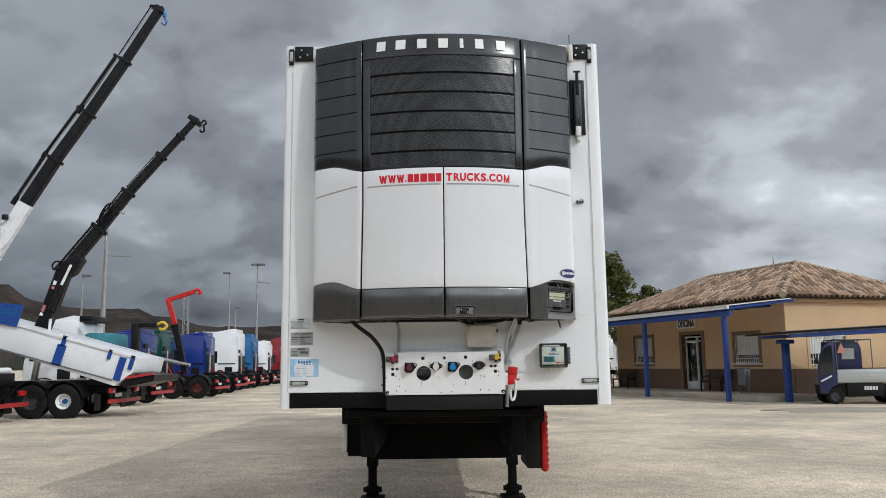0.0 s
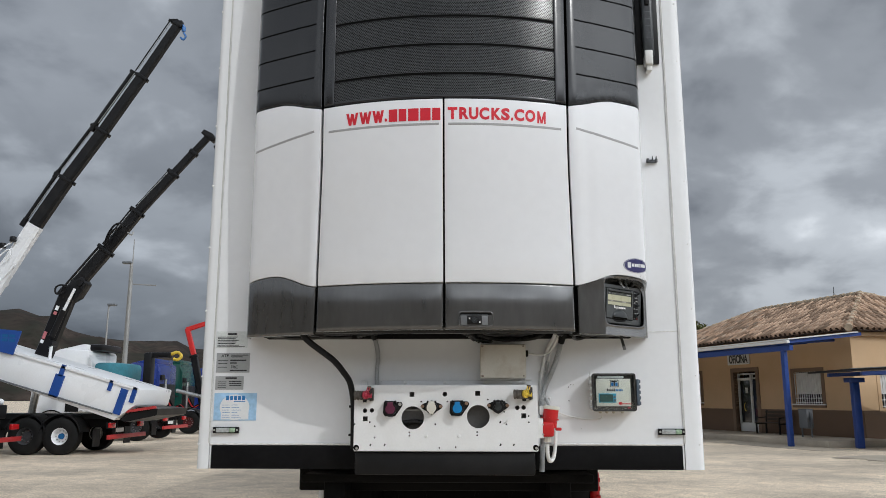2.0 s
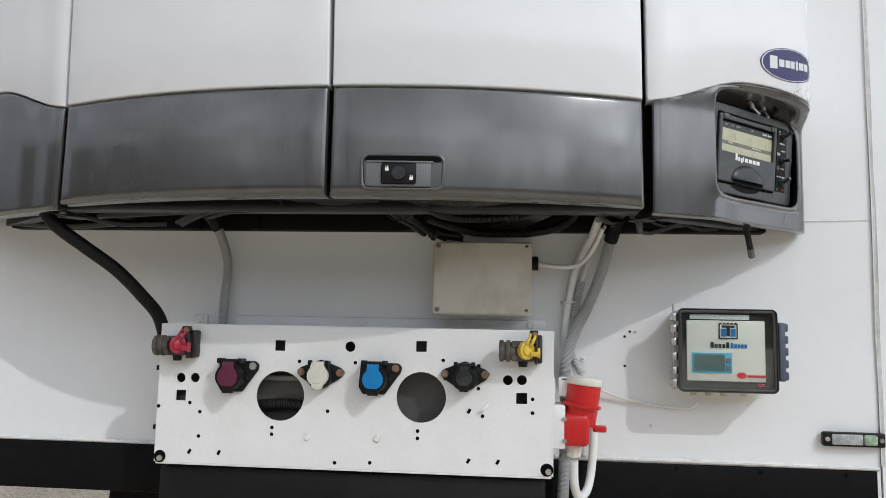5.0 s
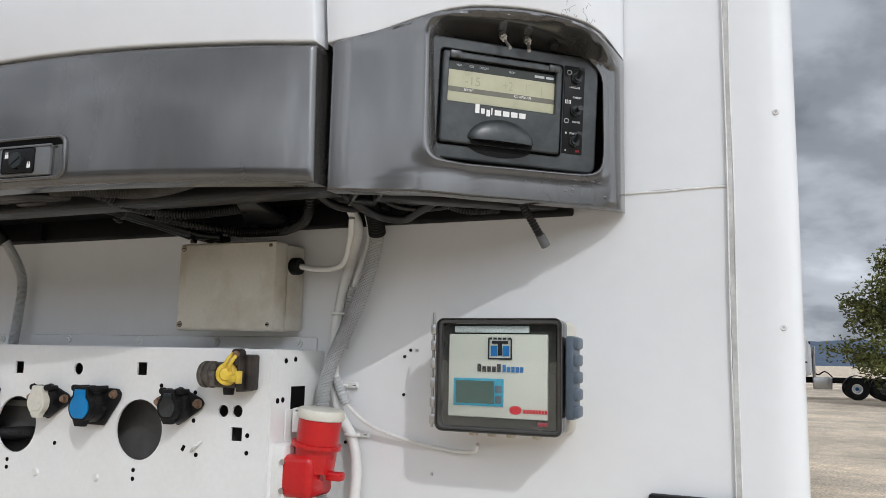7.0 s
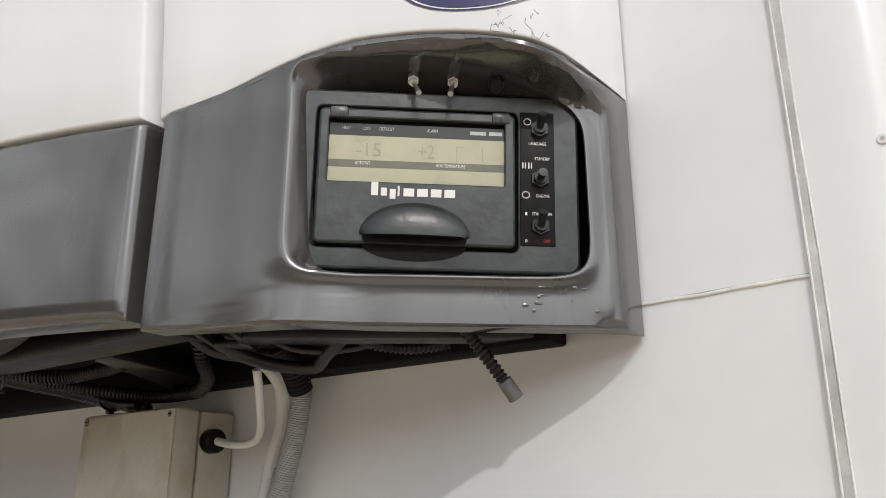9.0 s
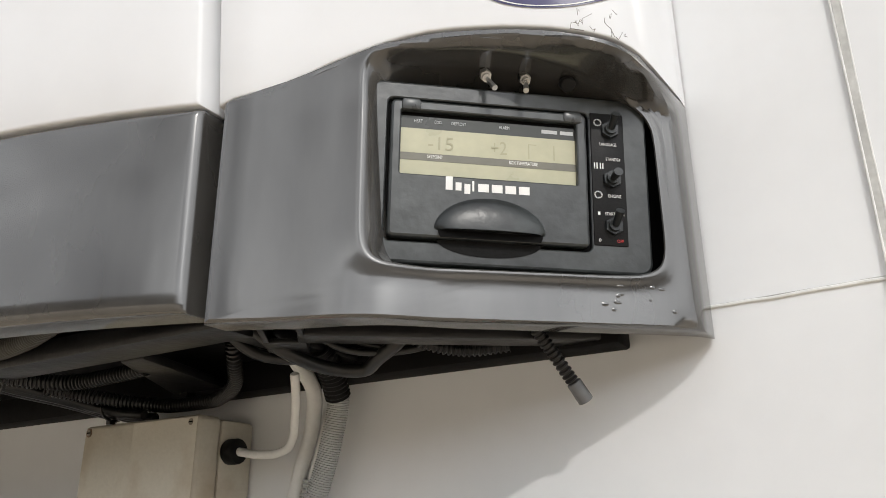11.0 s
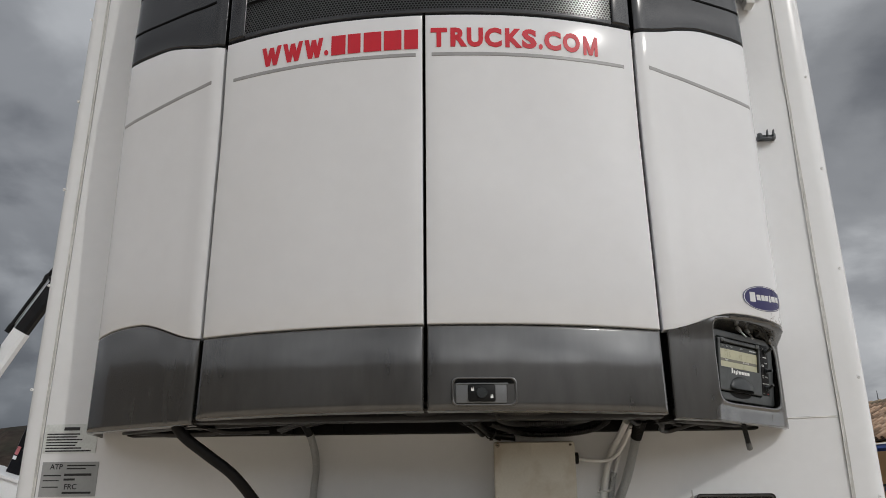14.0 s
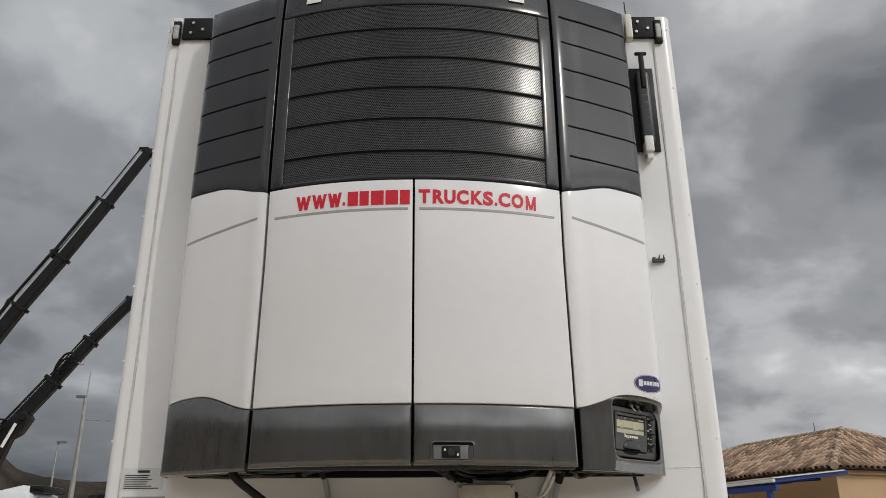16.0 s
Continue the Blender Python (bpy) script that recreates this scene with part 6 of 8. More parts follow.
wall_label("maker_plate", -1.203, -1.054, 0.395, 0.466, LABEL_GREY, "small grey rating plate with plain printed bars", rows)
lab = wall_label("dealer_sticker", -1.204, -0.980, 0.238, 0.378, LABEL_BLUE, "pale blue sticker with a white oval and printed lines", [])
bm = bmesh.new()
bmesh.ops.create_circle(bm, cap_ends=True, segments=40, radius=1)
bmesh.ops.transform(bm, matrix=Matrix.Translation((-1.095, -0.0026, 0.305)) @ FACE @ Matrix.Diagonal((0.078, 0.066, 1, 1)), verts=bm.verts)
part("white_oval", bm, LABEL_WHITE, lab, smooth=0)
part("white_foot", B(-1.165, -1.02, -0.0027, -0.0021, 0.243, 0.30), LABEL_WHITE, lab, smooth=0)
bm = bmesh.new()
for k in range(5):
    box(bm, -1.142 + 0.021 * k, -1.126 + 0.021 * k, -0.0032, -0.0026, 0.342, 0.364)
box(bm, -1.10, -1.04, -0.0032, -0.0026, 0.332, 0.336)
part("dealer_marks", bm, INK_BLUE, lab, "plain blue bars", smooth=0)
for k in range(6):
    part("print_bar", B(-1.160, -1.125 + 0.006 * (k % 2), -0.0033, -0.0028, 0.316 - 0.013 * k, 0.318 - 0.013 * k), INK_BLUE, lab, smooth=0)
    part("print_bar", B(-1.110, -1.080 + 0.010 * (k % 3), -0.0033, -0.0028, 0.316 - 0.013 * k, 0.318 - 0.013 * k), INK_BLUE, lab, smooth=0)

CATCH_GREY = surf("dark_grey_catch", (0.055, 0.062, 0.068), 0.5, var=0.15, scale=40)
# holder, knob and aerial at the upper right
hold = thing("document_holder", (1.125, -0.03, 2.17), "tall black plastic holder with a white clip on the wall", "holder")
part("back_plate", B(1.068, 1.192, -0.020, -0.002, 2.170, 2.640, r=0.006), BLACK, hold)
part("tube_body", B(1.095, 1.160, -0.058, -0.018, 2.20, 2.60, r=0.014, seg=3), BLACK_GLOSS, hold)
bm = bmesh.new()
for k in range(5):
    box(bm, 1.115, 1.142, -0.0588, -0.0578, 2.30 + 0.042 * k, 2.332 + 0.042 * k)
part("raised_marks", bm, GRILLE_GREY, hold, smooth=0)
bm = B(1.116, 1.140, -0.07, -0.045, 2.50, 2.69, r=0.006)
box(bm, 1.098, 1.158, -0.066, -0.050, 2.690, 2.706, r=0.005)
part("pull_handle", bm, BLACK, hold)
bm = B(1.103, 1.148, -0.064, -0.010, 2.150, 2.235, r=0.008, seg=3)
box(bm, 1.112, 1.142, -0.050, -0.004, 2.118, 2.150, r=0.004)
part("clip", bm, CABLE_WHITE, hold, "white plastic clip")
aer = thing("aerial", (1.082, -0.04, 2.78), "cream aerial base with a thin black whip", "aerial")
part("base", B(1.060, 1.100, -0.075, -0.02, 2.785, 2.930, r=0.010, seg=3), CREAM, aer)
part("whip", R((1.078, -0.045, 2.925), (1.076, -0.045, 3.02), 0.003, n=8), BLACK, aer)
knob = thing("door_catch", (1.120, -0.02, 1.605), "small dark grey catch with two prongs on the wall", "catch")
bm = B(1.092, 1.150, -0.022, -0.002, 1.602, 1.620, r=0.005)
rod(bm, (1.100, -0.020, 1.600), (1.100, -0.020, 1.624), 0.008, n=12, bev=0.002)
box(bm, 1.098, 1.136, -0.030, -0.010, 1.600, 1.607, r=0.002)
part("body", bm, CATCH_GREY, knob)
for x in (1.118, 1.138):
    part("prong", P([(x, 1.612), (x + 0.007, 1.612), (x + 0.008, 1.634), (x + 0.004, 1.634)], "y", -0.032, -0.022, r=0.001), CATCH_GREY, knob)
part("end_cap", B(1.140, 1.152, -0.025, -0.002, 1.603, 1.624, r=0.004), HANDLE_GREY, knob)
for x, z in ((0.640, 0.408), (0.652, 0.420), (0.640, 0.338), (0.665, 0.42), (0.52, 0.245), (0.70, 0.20)):
    sc = thing("wall_screw", (x, 0, z), "small screw in the white wall", "screw", "screws in the wall")
    part("head", R((x, -0.0005, z), (x, -0.003, z), 0.0032, 0.0026, n=10), BLACK if x < 0.66 else STEEL, sc)
chk = thing("tool_locker", (0.93, 1.7, -0.68), "black plastic locker with a red lid slung beside the chassis", "locker")
part("case", B(0.80, 0.940, 1.45, 2.05, -0.67, -0.14, r=0.02), BLACK, chk)
bm = B(0.940, 1.005, 1.43, 2.07, -0.70, -0.13, r=0.025, seg=3)
for k in range(9):
    box(bm, 0.972, 1.0065, 1.424, 1.50, -0.66 + 0.057 * k, -0.63 + 0.057 * k, r=0.004)
part("lid", bm, RED_PLASTIC, chk, "bright red ribbed lid")


# ---------- ground and distance ----------
def ground_material():
    m = surf("pale_gravelly_ground", (0.74, 0.625, 0.485), 0.9, var=0.28, scale=0.45, fine=48.0, bump=0.022, bscale=42.0, spec=0.15, dirt=(0.52, 0.435, 0.335), dirt_amount=0.7, dirt_scale=0.16)
    nt = m.node_tree
    bsdf = next(n for n in nt.nodes if n.type == "BSDF_PRINCIPLED")
    src = bsdf.inputs["Base Color"].links[0].from_socket
    place = nt.nodes.new("ShaderNodeNewGeometry")
    for scale, lo, hi, detail in ((3.2, 0.84, 1.12, 5.0), (26.0, 0.66, 1.28, 3.0)):
        grain, ramp, mul = nt.nodes.new("ShaderNodeTexNoise"), nt.nodes.new("ShaderNodeMapRange"), nt.nodes.new("ShaderNodeMixRGB")
        grain.inputs["Scale"].default_value, grain.inputs["Detail"].default_value, grain.inputs["Roughness"].default_value = scale, detail, 0.65
        nt.links.new(place.outputs["Position"], grain.inputs["Vector"])
        ramp.inputs["From Min"].default_value, ramp.inputs["From Max"].default_value = 0.34, 0.66
        ramp.inputs["To Min"].default_value, ramp.inputs["To Max"].default_value = lo, hi
        nt.links.new(grain.outputs[0], ramp.inputs["Value"])
        mul.blend_type = "MULTIPLY"
        mul.inputs[0].default_value = 1.0
        nt.links.new(src, mul.inputs[1])
        nt.links.new(ramp.outputs[0], mul.inputs[2])
        src = mul.outputs[0]
    nt.links.new(src, bsdf.inputs["Base Color"])
    return m


GROUND = ground_material()
HILL = surf("scrub_hill", (0.043, 0.033, 0.027), 0.95, var=0.6, scale=0.012, fine=0.08, spec=0.1, dirt=(0.020, 0.026, 0.018), dirt_amount=0.8, dirt_scale=0.02)
# the blue-grey is distance haze painted into the hills' colour
HAZY_HILL = surf("far_hazy_hill", (0.10, 0.13, 0.18), 0.95, var=0.2, scale=0.004, fine=0.03, spec=0.1)
CONCRETE = surf("worn_concrete", (0.43, 0.375, 0.30), 0.85, var=0.12, scale=1.2, fine=25, bump=0.006, bscale=30, spec=0.2, dirt=(0.25, 0.23, 0.19), dirt_amount=0.5, dirt_scale=0.8)
STUCCO = surf("peach_stucco", (0.61, 0.425, 0.255), 0.85, var=0.05, scale=0.7, fine=30, bump=0.004, bscale=60, spec=0.2, dirt=(0.50, 0.33, 0.18), dirt_amount=0.3, dirt_scale=1.0)
PLINTH = surf("brown_stucco", (0.17, 0.115, 0.080), 0.85, var=0.08, scale=0.7, fine=30, bump=0.004, bscale=60, spec=0.2)
TILE = surf("clay_tile", (0.37, 0.245, 0.165), 0.85, var=0.24, scale=3, fine=30, bump=0.004, bscale=40, spec=0.2, dirt=(0.47, 0.385, 0.30), dirt_amount=0.85, dirt_scale=2.5, random_tint=0.52)
BLUE_STEEL = surf("blue_painted_steel", (0.014, 0.050, 0.24), 0.4, var=0.12, scale=3, fine=40, dirt=(0.03, 0.05, 0.13), dirt_amount=0.4, dirt_scale=3)
WHITE_METAL = surf("white_painted_metal", (0.70, 0.70, 0.68), 0.45, var=0.05, scale=3, fine=40)
DARK_GLASS = surf("dark_window", (0.012, 0.015, 0.018), 0.06, var=0.2, scale=2, fine=10, coat=0.5)
BENCH_WOOD = surf("dark_slat_wood", (0.055, 0.035, 0.022), 0.6, var=0.25, scale=6, fine=60)
GREY_PAINT = surf("grey_painted_metal", (0.13, 0.14, 0.15), 0.5, var=0.1, scale=4, fine=40)
GALV = surf("galvanised_pole", (0.33, 0.33, 0.32), 0.5, 0.5, var=0.12, scale=2, fine=30)
BARK = surf("pine_bark", (0.10, 0.065, 0.045), 0.9, var=0.3, scale=4, fine=30, bump=0.02, bscale=20)
NEEDLE = surf("pine_needles", (0.120, 0.128, 0.042), 0.8, var=0.35, scale=0.9, fine=9, spec=0.2, random_tint=0.45)
CRANE_BLACK = surf("black_crane_paint", (0.007, 0.007, 0.008), 0.4, var=0.15, scale=2, fine=30, spec=0.25, dirt=(0.03, 0.027, 0.024), dirt_amount=0.2, dirt_scale=2)
CAB_WHITE = surf("white_cab_paint", (0.82, 0.83, 0.84), 0.30, var=0.03, scale=1, fine=20, dirt=(0.66, 0.64, 0.60), dirt_amount=0.12)
CAB_BLUE = surf("blue_cab_paint", (0.012, 0.032, 0.20), 0.25, var=0.08, scale=1, fine=20)
CAB_GREEN = surf("green_cab_paint", (0.008, 0.06, 0.045), 0.25, var=0.08, scale=1, fine=20)
CAB_RED = surf("dark_red_cab_paint", (0.22, 0.015, 0.02), 0.25, var=0.08, scale=1, fine=20)
CAB_STEEL_BLUE = surf("steel_blue_cab_paint", (0.02, 0.12, 0.30), 0.25, var=0.08, scale=1, fine=20)
ARM_RED = surf("red_arm_paint", (0.55, 0.02, 0.018), 0.35, var=0.08, scale=2, fine=30)
TEAL = surf("teal_tarpaulin", (0.05, 0.22, 0.28), 0.6, var=0.15, scale=4, fine=30, bump=0.02, bscale=6)
TAIL_RED = surf("red_tail_lens", (0.45, 0.01, 0.012), 0.15, var=0.1, scale=20, coat=0.5)
RIM_WHITE = surf("pale_wheel_rim", (0.80, 0.81, 0.82), 0.35, 0.0, var=0.08, scale=6)
RIM_RED = surf("red_wheel_hub", (0.10, 0.010, 0.012), 0.4, var=0.1, scale=6)
RIM_DARK = surf("dark_wheel_rim", (0.05, 0.05, 0.055), 0.45, var=0.15, scale=6)


def quiet(name, bm, mat, label, category="", kind="structure", smooth=0):
    ob = part(name, bm, mat, None, "", smooth)
    return tagged(ob, label, category, "", kind)


bm = bmesh.new()
n = 40
def gx(i):
    t = 2 * i / n - 1
    return math.copysign(abs(t) ** 4, t) * 3000 + t * 40
gv = [[bm.verts.new((gx(i), gx(j) + 20, 0.0)) for j in range(n + 1)] for i in range(n + 1)]
for i in range(n):
    for j in range(n):
        bm.faces.new((gv[i][j], gv[i + 1][j], gv[i + 1][j + 1], gv[i][j + 1]))
quiet("ground", bm, GROUND, "pale sandy compacted ground of the vehicle yard", "ground")


def ridge(name, dist, base, rough, seed, mat, a0, a1, label, lift):
    """A range of hills on an arc at dist, its crest from noise."""
    bm = bmesh.new()
    cols, rows_ = 150, 7
    grid = []
    for i in range(cols + 1):
        a = math.radians(a0 + (a1 - a0) * i / cols)
        h = lift(math.degrees(a)) * (base + rough * noise.fractal(Vector((a * 9, seed, 0)), 0.9, 2.1, 5) + 0.25 * rough * noise.noise(Vector((a * 60, seed, 3))))
        col = []
        for j in range(rows_ + 1):
            t = j / rows_
            d = dist * (1 + 0.35 * t)
            wob = 0.12 * h * noise.noise(Vector((a * 40, t * 5, seed)))
            col.append(bm.verts.new((d * math.sin(a), d * math.cos(a), -3 + (h + wob) * math.sin(t * math.pi / 2) ** 1.2)))
        grid.append(col)
    for i in range(cols):
        for j in range(rows_):
            bm.faces.new((grid[i][j], grid[i + 1][j], grid[i + 1][j + 1], grid[i][j + 1]))
    quiet(name, bm, mat, label, "hills", "structure", 60)


ridge("backdrop_hills", 1300, 104, 26, 1.7, HILL, -150, -3, "dark brown scrub-covered hills", lambda d: 0.72 * ease((-d - 2) / 5) + 0.30 * ease((-d - 5) / 18) + 0.22 * ease((-d - 17) / 5) + 0.20 * ease((-d - 22) / 9))
# added out of view: its height sets the dark reflections in the charcoal band
ridge("backdrop_hills", 500, 148, 16, 3.1, HILL, 100, 260, "unseen dark slope added behind the yard to darken reflections", lambda d: 1.0)
ridge("backdrop_far_hills", 2400, 88, 26, 5.2, HAZY_HILL, -80, 80, "distant hills with haze painted in as blue-grey", lambda d: 0.95)


# ---------- trees ----------
def pine(x, y, h, spread, seed, trunk_to=0.9, low=0.25):
    r = random.Random(seed)
    t_ = thing("pine_tree", (x, y, 0), "dark green bushy pine tree with an uneven crown", "tree", "pines behind the office", off=0.0)
    bm = bmesh.new()
    pts = [Vector((x + 0.15 * h * 0.1 * math.sin(k * 1.3 + seed), y, h * trunk_to * k / 6)) for k in range(7)]
    for k in range(6):
        rod(bm, pts[k], pts[k + 1] + Vector((0, 0, 0.05)), 0.035 * h * (1 - 0.13 * k), 0.035 * h * (1 - 0.13 * (k + 1)), n=9)
    tips = []
    for k in range(26):
        f = low + (1 - low) * (k + r.random()) / 26
        a = r.uniform(0, 2 * math.pi)
        reach = spread * (0.55 + 0.45 * r.random()) * (1.12 - 0.75 * max(0, f - 0.35))
        p = Vector((x, y, h * f * trunk_to * 0.95))
        q = p + Vector((math.cos(a) * reach, math.sin(a) * reach, 0.10 * h + 0.1 * reach))
        rod(bm, p, q, 0.010 * h * (1.1 - 0.5 * f), 0.003 * h, n=6)
        tips += [(q, 1.0), (p.lerp(q, 0.62), 0.9)]
    tips.append((Vector((x, y, h * 0.96)), 0.9))
    part("trunk", bm, BARK, t_)
    verts, faces = [], []
    for q, s in tips:
        rad = spread * 0.36 * s * r.uniform(0.75, 1.2)
        for _ in range(230):
            d = Vector((r.gauss(0, 1), r.gauss(0, 1), r.gauss(0, 0.62)))
            d = d.normalized() * rad * r.random() ** 0.45
            d.z *= 0.7
            c = q + d
            size = h * r.uniform(0.009, 0.020)
            u = Vector((r.gauss(0, 1), r.gauss(0, 1), r.gauss(0, 0.6))).normalized()
            w = u.cross(Vector((r.gauss(0, 1), r.gauss(0, 1), r.gauss(0, 1)))).normalized()
            b = len(verts)
            verts += [c - u * size, c + w * size * 0.45, c + u * size * 1.1, c - w * size * 0.45]
            faces.append((b, b + 1, b + 2, b + 3))
    me = bpy.data.meshes.new("crown")
    me.from_pydata(verts, [], faces)
    link("crown", me, NEEDLE, t_, "dense dark green needle clumps")


pine(11.2, 46, 8.8, 1.95, 3)
pine(17.7, 60, 7.9, 1.6, 8)
pine(5.9, 36, 6.6, 2.6, 12, low=0.10)
pine(9.0, 50, 7.4, 2.4, 21)


# ---------- the office ----------
KX, KY = 13.22, 23.71
UX, UY = -0.32, 0.9474          # along the front, away from the near corner
HOUSE = Matrix(((UX, 0.9474, 0, KX), (UY, 0.32, 0, KY), (0, 0, 1, 0), (0, 0, 0, 1)))   # local x: along the front, local y: into the house
LEN, DEEP, EAVE = 12.0, 7.2, 3.80


def local(bm):
    bmesh.ops.transform(bm, matrix=HOUSE, verts=bm.verts)
    return bm


house = thing("office_building", (KX, KY, 0), "single-storey peach stucco office with a hipped clay tile roof", "building", off=0.0)


def hpart(name, bm, mat, parent=house, label="", smooth=0):
    return part(name, local(bm), mat, parent, label, smooth)


def wall_pieces(name, openings, length, thick, at_front):
    """A wall split round its openings, above a darker foot."""
    xs = sorted({0.0, length, *[v for o in openings for v in o[:2]]})
    for a, b in zip(xs, xs[1:]):
        spans = [(0.1, EAVE)]
        for o in openings:
            if a >= o[0] - 1e-6 and b <= o[1] + 1e-6:
                spans = [(0.1, o[2]), (o[3], EAVE)]
        for z0, z1 in spans:
            for lo, hi, mat in ((z0, min(z1, 1.12), PLINTH), (max(z0, 1.12), z1, STUCCO)):
                if hi - lo > 0.01:
                    out = 0.02 if mat is PLINTH else 0.0
                    if at_front:
                        hpart(name, B(a, b, -out, thick, lo, hi), mat, label="brown painted foot of the wall" if mat is PLINTH else "")
                    else:
                        hpart(name, B(-out, thick, max(a, 0.282), b, lo, hi), mat, label="brown painted foot of the wall" if mat is PLINTH else "")


WINDOWS = [(1.5, 2.9, 1.34, 2.50), (8.8, 10.3, 1.38, 2.62)]
DOOR = (5.05, 6.45, 0.22, 2.62)
wall_pieces("front_wall", WINDOWS + [DOOR], LEN, 0.28, True)
SIDE_WINDOWS = [(1.1, 2.9, 1.2, 2.45)]
wall_pieces("side_wall", SIDE_WINDOWS, DEEP, 0.28, False)
hpart("back_wall", B(0.28, LEN, DEEP - 0.28, DEEP, 0.1, EAVE), STUCCO)
hpart("end_wall", B(LEN - 0.28, LEN, 0.28, DEEP - 0.28, 0.1, EAVE), STUCCO)
hpart("inner_floor", B(0.3, LEN - 0.3, 0.3, DEEP - 0.3, 0.1, 0.16), PLINTH)
SURROUND = surf("brown_window_surround", (0.20, 0.13, 0.085), 0.7, var=0.08, scale=3)
for a, b, z0, z1 in WINDOWS:
    w = hpart("window", B(a, b, 0.16, 0.20, z0, z1), DARK_GLASS, label="window behind white bars")
    bm = bmesh.new()
    for q in ((a - 0.14, b + 0.14, z1, z1 + 0.14), (a - 0.14, b + 0.14, z0 - 0.14, z0), (a - 0.14, a, z0, z1), (b, b + 0.14, z0, z1)):
        box(bm, q[0], q[1], -0.03, 0.06, q[2], q[3])
    hpart("surround", bm, SURROUND, w)
    hpart("sill", B(a - 0.16, b + 0.16, -0.06, 0.16, z0 - 0.05, z0), WHITE_METAL, w)
    hpart("blind", B(a + 0.02, b - 0.02, 0.10, 0.13, z0 + 0.36, z1 - 0.02), WHITE_METAL, w, "white roller blind")
    n_bar = 12
    for k in range(n_bar + 1):
        x = a + (b - a) * k / n_bar
        hpart("bar", B(x - 0.010, x + 0.010, 0.005, 0.03, z0, z1), WHITE_METAL, w)
    for z in (z0 + 0.05, z0 + 0.20, z0 + 0.36, z1 - 0.08):
        hpart("rail", B(a, b, 0.0, 0.035, z - 0.014, z + 0.014), WHITE_METAL, w)
for a, b, z0, z1 in SIDE_WINDOWS:
    w = hpart("window", B(0.16, 0.20, a, b, z0, z1), DARK_GLASS, label="wide window behind a white grille")
    bm = bmesh.new()
    for q in ((a - 0.14, b + 0.14, z1, z1 + 0.14), (a - 0.14, b + 0.14, z0 - 0.14, z0), (a - 0.14, a, z0, z1), (b, b + 0.14, z0, z1)):
        box(bm, -0.02, 0.06, q[0], q[1], q[2], q[3])
    hpart("surround", bm, STUCCO, w)
    hpart("blind", B(0.10, 0.13, a + 0.02, b - 0.02, z0 + 0.5, z1 - 0.02), WHITE_METAL, w, "white roller blind")
    for k in range(15):
        y = a + (b - a) * k / 14
        hpart("bar", B(0.005, 0.03, y - 0.012, y + 0.012, z0, z1), WHITE_METAL, w)
    for z in (z0 + 0.06, z0 + 0.28, z0 + 0.5, z1 - 0.08):
        hpart("rail", B(0.0, 0.035, a, b, z - 0.016, z + 0.016), WHITE_METAL, w)
a, b, z0, z1 = DOOR
door = hpart("door", B(a + 0.52, b - 0.10, 0.20, 0.24, z0, z1 - 0.25), WHITE_METAL, label="white framed glass door, closed")
for x0, x1 in ((a + 0.03, a + 0.55), (a + 0.62, b - 0.06)):
    hpart("pane", B(x0 + 0.06, x1 - 0.06, 0.185, 0.195, z0 + 0.35, z1 - 0.35), DARK_GLASS, door, "dark glass pane")
bm = bmesh.new()
for q in ((a, a + 0.06, z0, z1 - 0.1), (b - 0.06, b, z0, z1 - 0.1), (a + 0.54, a + 0.62, z0, z1 - 0.1), (a, b, z1 - 0.30, z1 - 0.24), (a, b, z1 - 0.12, z1 - 0.06), (a, b, z0, z0 + 0.30)):
    box(bm, q[0], q[1], 0.16, 0.26, q[2], q[3])
hpart("door_frame", bm, WHITE_METAL, door)
bm = bmesh.new()
for k in range(8):
    t0, t1 = -math.pi / 2 + math.pi * k / 8, -math.pi / 2 + math.pi * (k + 1) / 8
    rod(bm, (a + 0.95 + 0.08 * math.cos(t0), 0.14, 1.2 + 0.16 * math.sin(t0)), (a + 0.95 + 0.08 * math.cos(t1), 0.14, 1.2 + 0.16 * math.sin(t1)), 0.015, n=8)
hpart("door_handle", bm, YELLOW, door)
hpart("notice", B(a + 0.80, a + 0.95, 0.17, 0.184, 1.75, 1.98), WHITE_METAL, door, "white notice sheet")
bm = bmesh.new()
for q in ((a - 0.18, a, z0, z1 + 0.16), (b, b + 0.18, z0, z1 + 0.16), (a, b, z1, z1 + 0.16)):
    box(bm, q[0], q[1], -0.04, 0.30, q[2], q[3])
hpart("surround", bm, SURROUND, door)
# near-black sheet behind the door paints the shade of the room
hpart("dark_entry", B(a, b, 0.47, 0.5, z0, z1), HOLE_SHADE)
sign = hpart("sign_board", B(5.35, 6.75, -0.05, -0.025, 2.92, 3.34), WHITE_METAL, label="white sign with black lettering")
lettering("sign_letters", "OFICINA", 0.46, HOUSE @ Matrix.Translation((6.05, -0.056, 3.13)) @ Matrix.Rotation(math.pi, 4, "Z") @ Matrix.Rotation(math.pi, 4, "Z") @ Matrix(((-1, 0, 0, 0), (0, 0, -1, 0), (0, 1, 0, 0), (0, 0, 0, 1))), INK, sign, 1.2, 0.004, bold=0.03)

# hipped roof: boarding, then rows of half-round tiles
OV = 0.35
E0, E1, D0, D1 = -OV, LEN + OV, -OV, DEEP + OV
ZE, RZ = EAVE + 0.02, 5.56
RUN_A, RUN_B = 3.325, (D1 - D0) / 2          # the hip end's run along the ridge, and the front's
bm = bmesh.new()
cs = [bm.verts.new(p) for p in ((E0, D0, ZE), (E1, D0, ZE), (E1, D1, ZE), (E0, D1, ZE))]
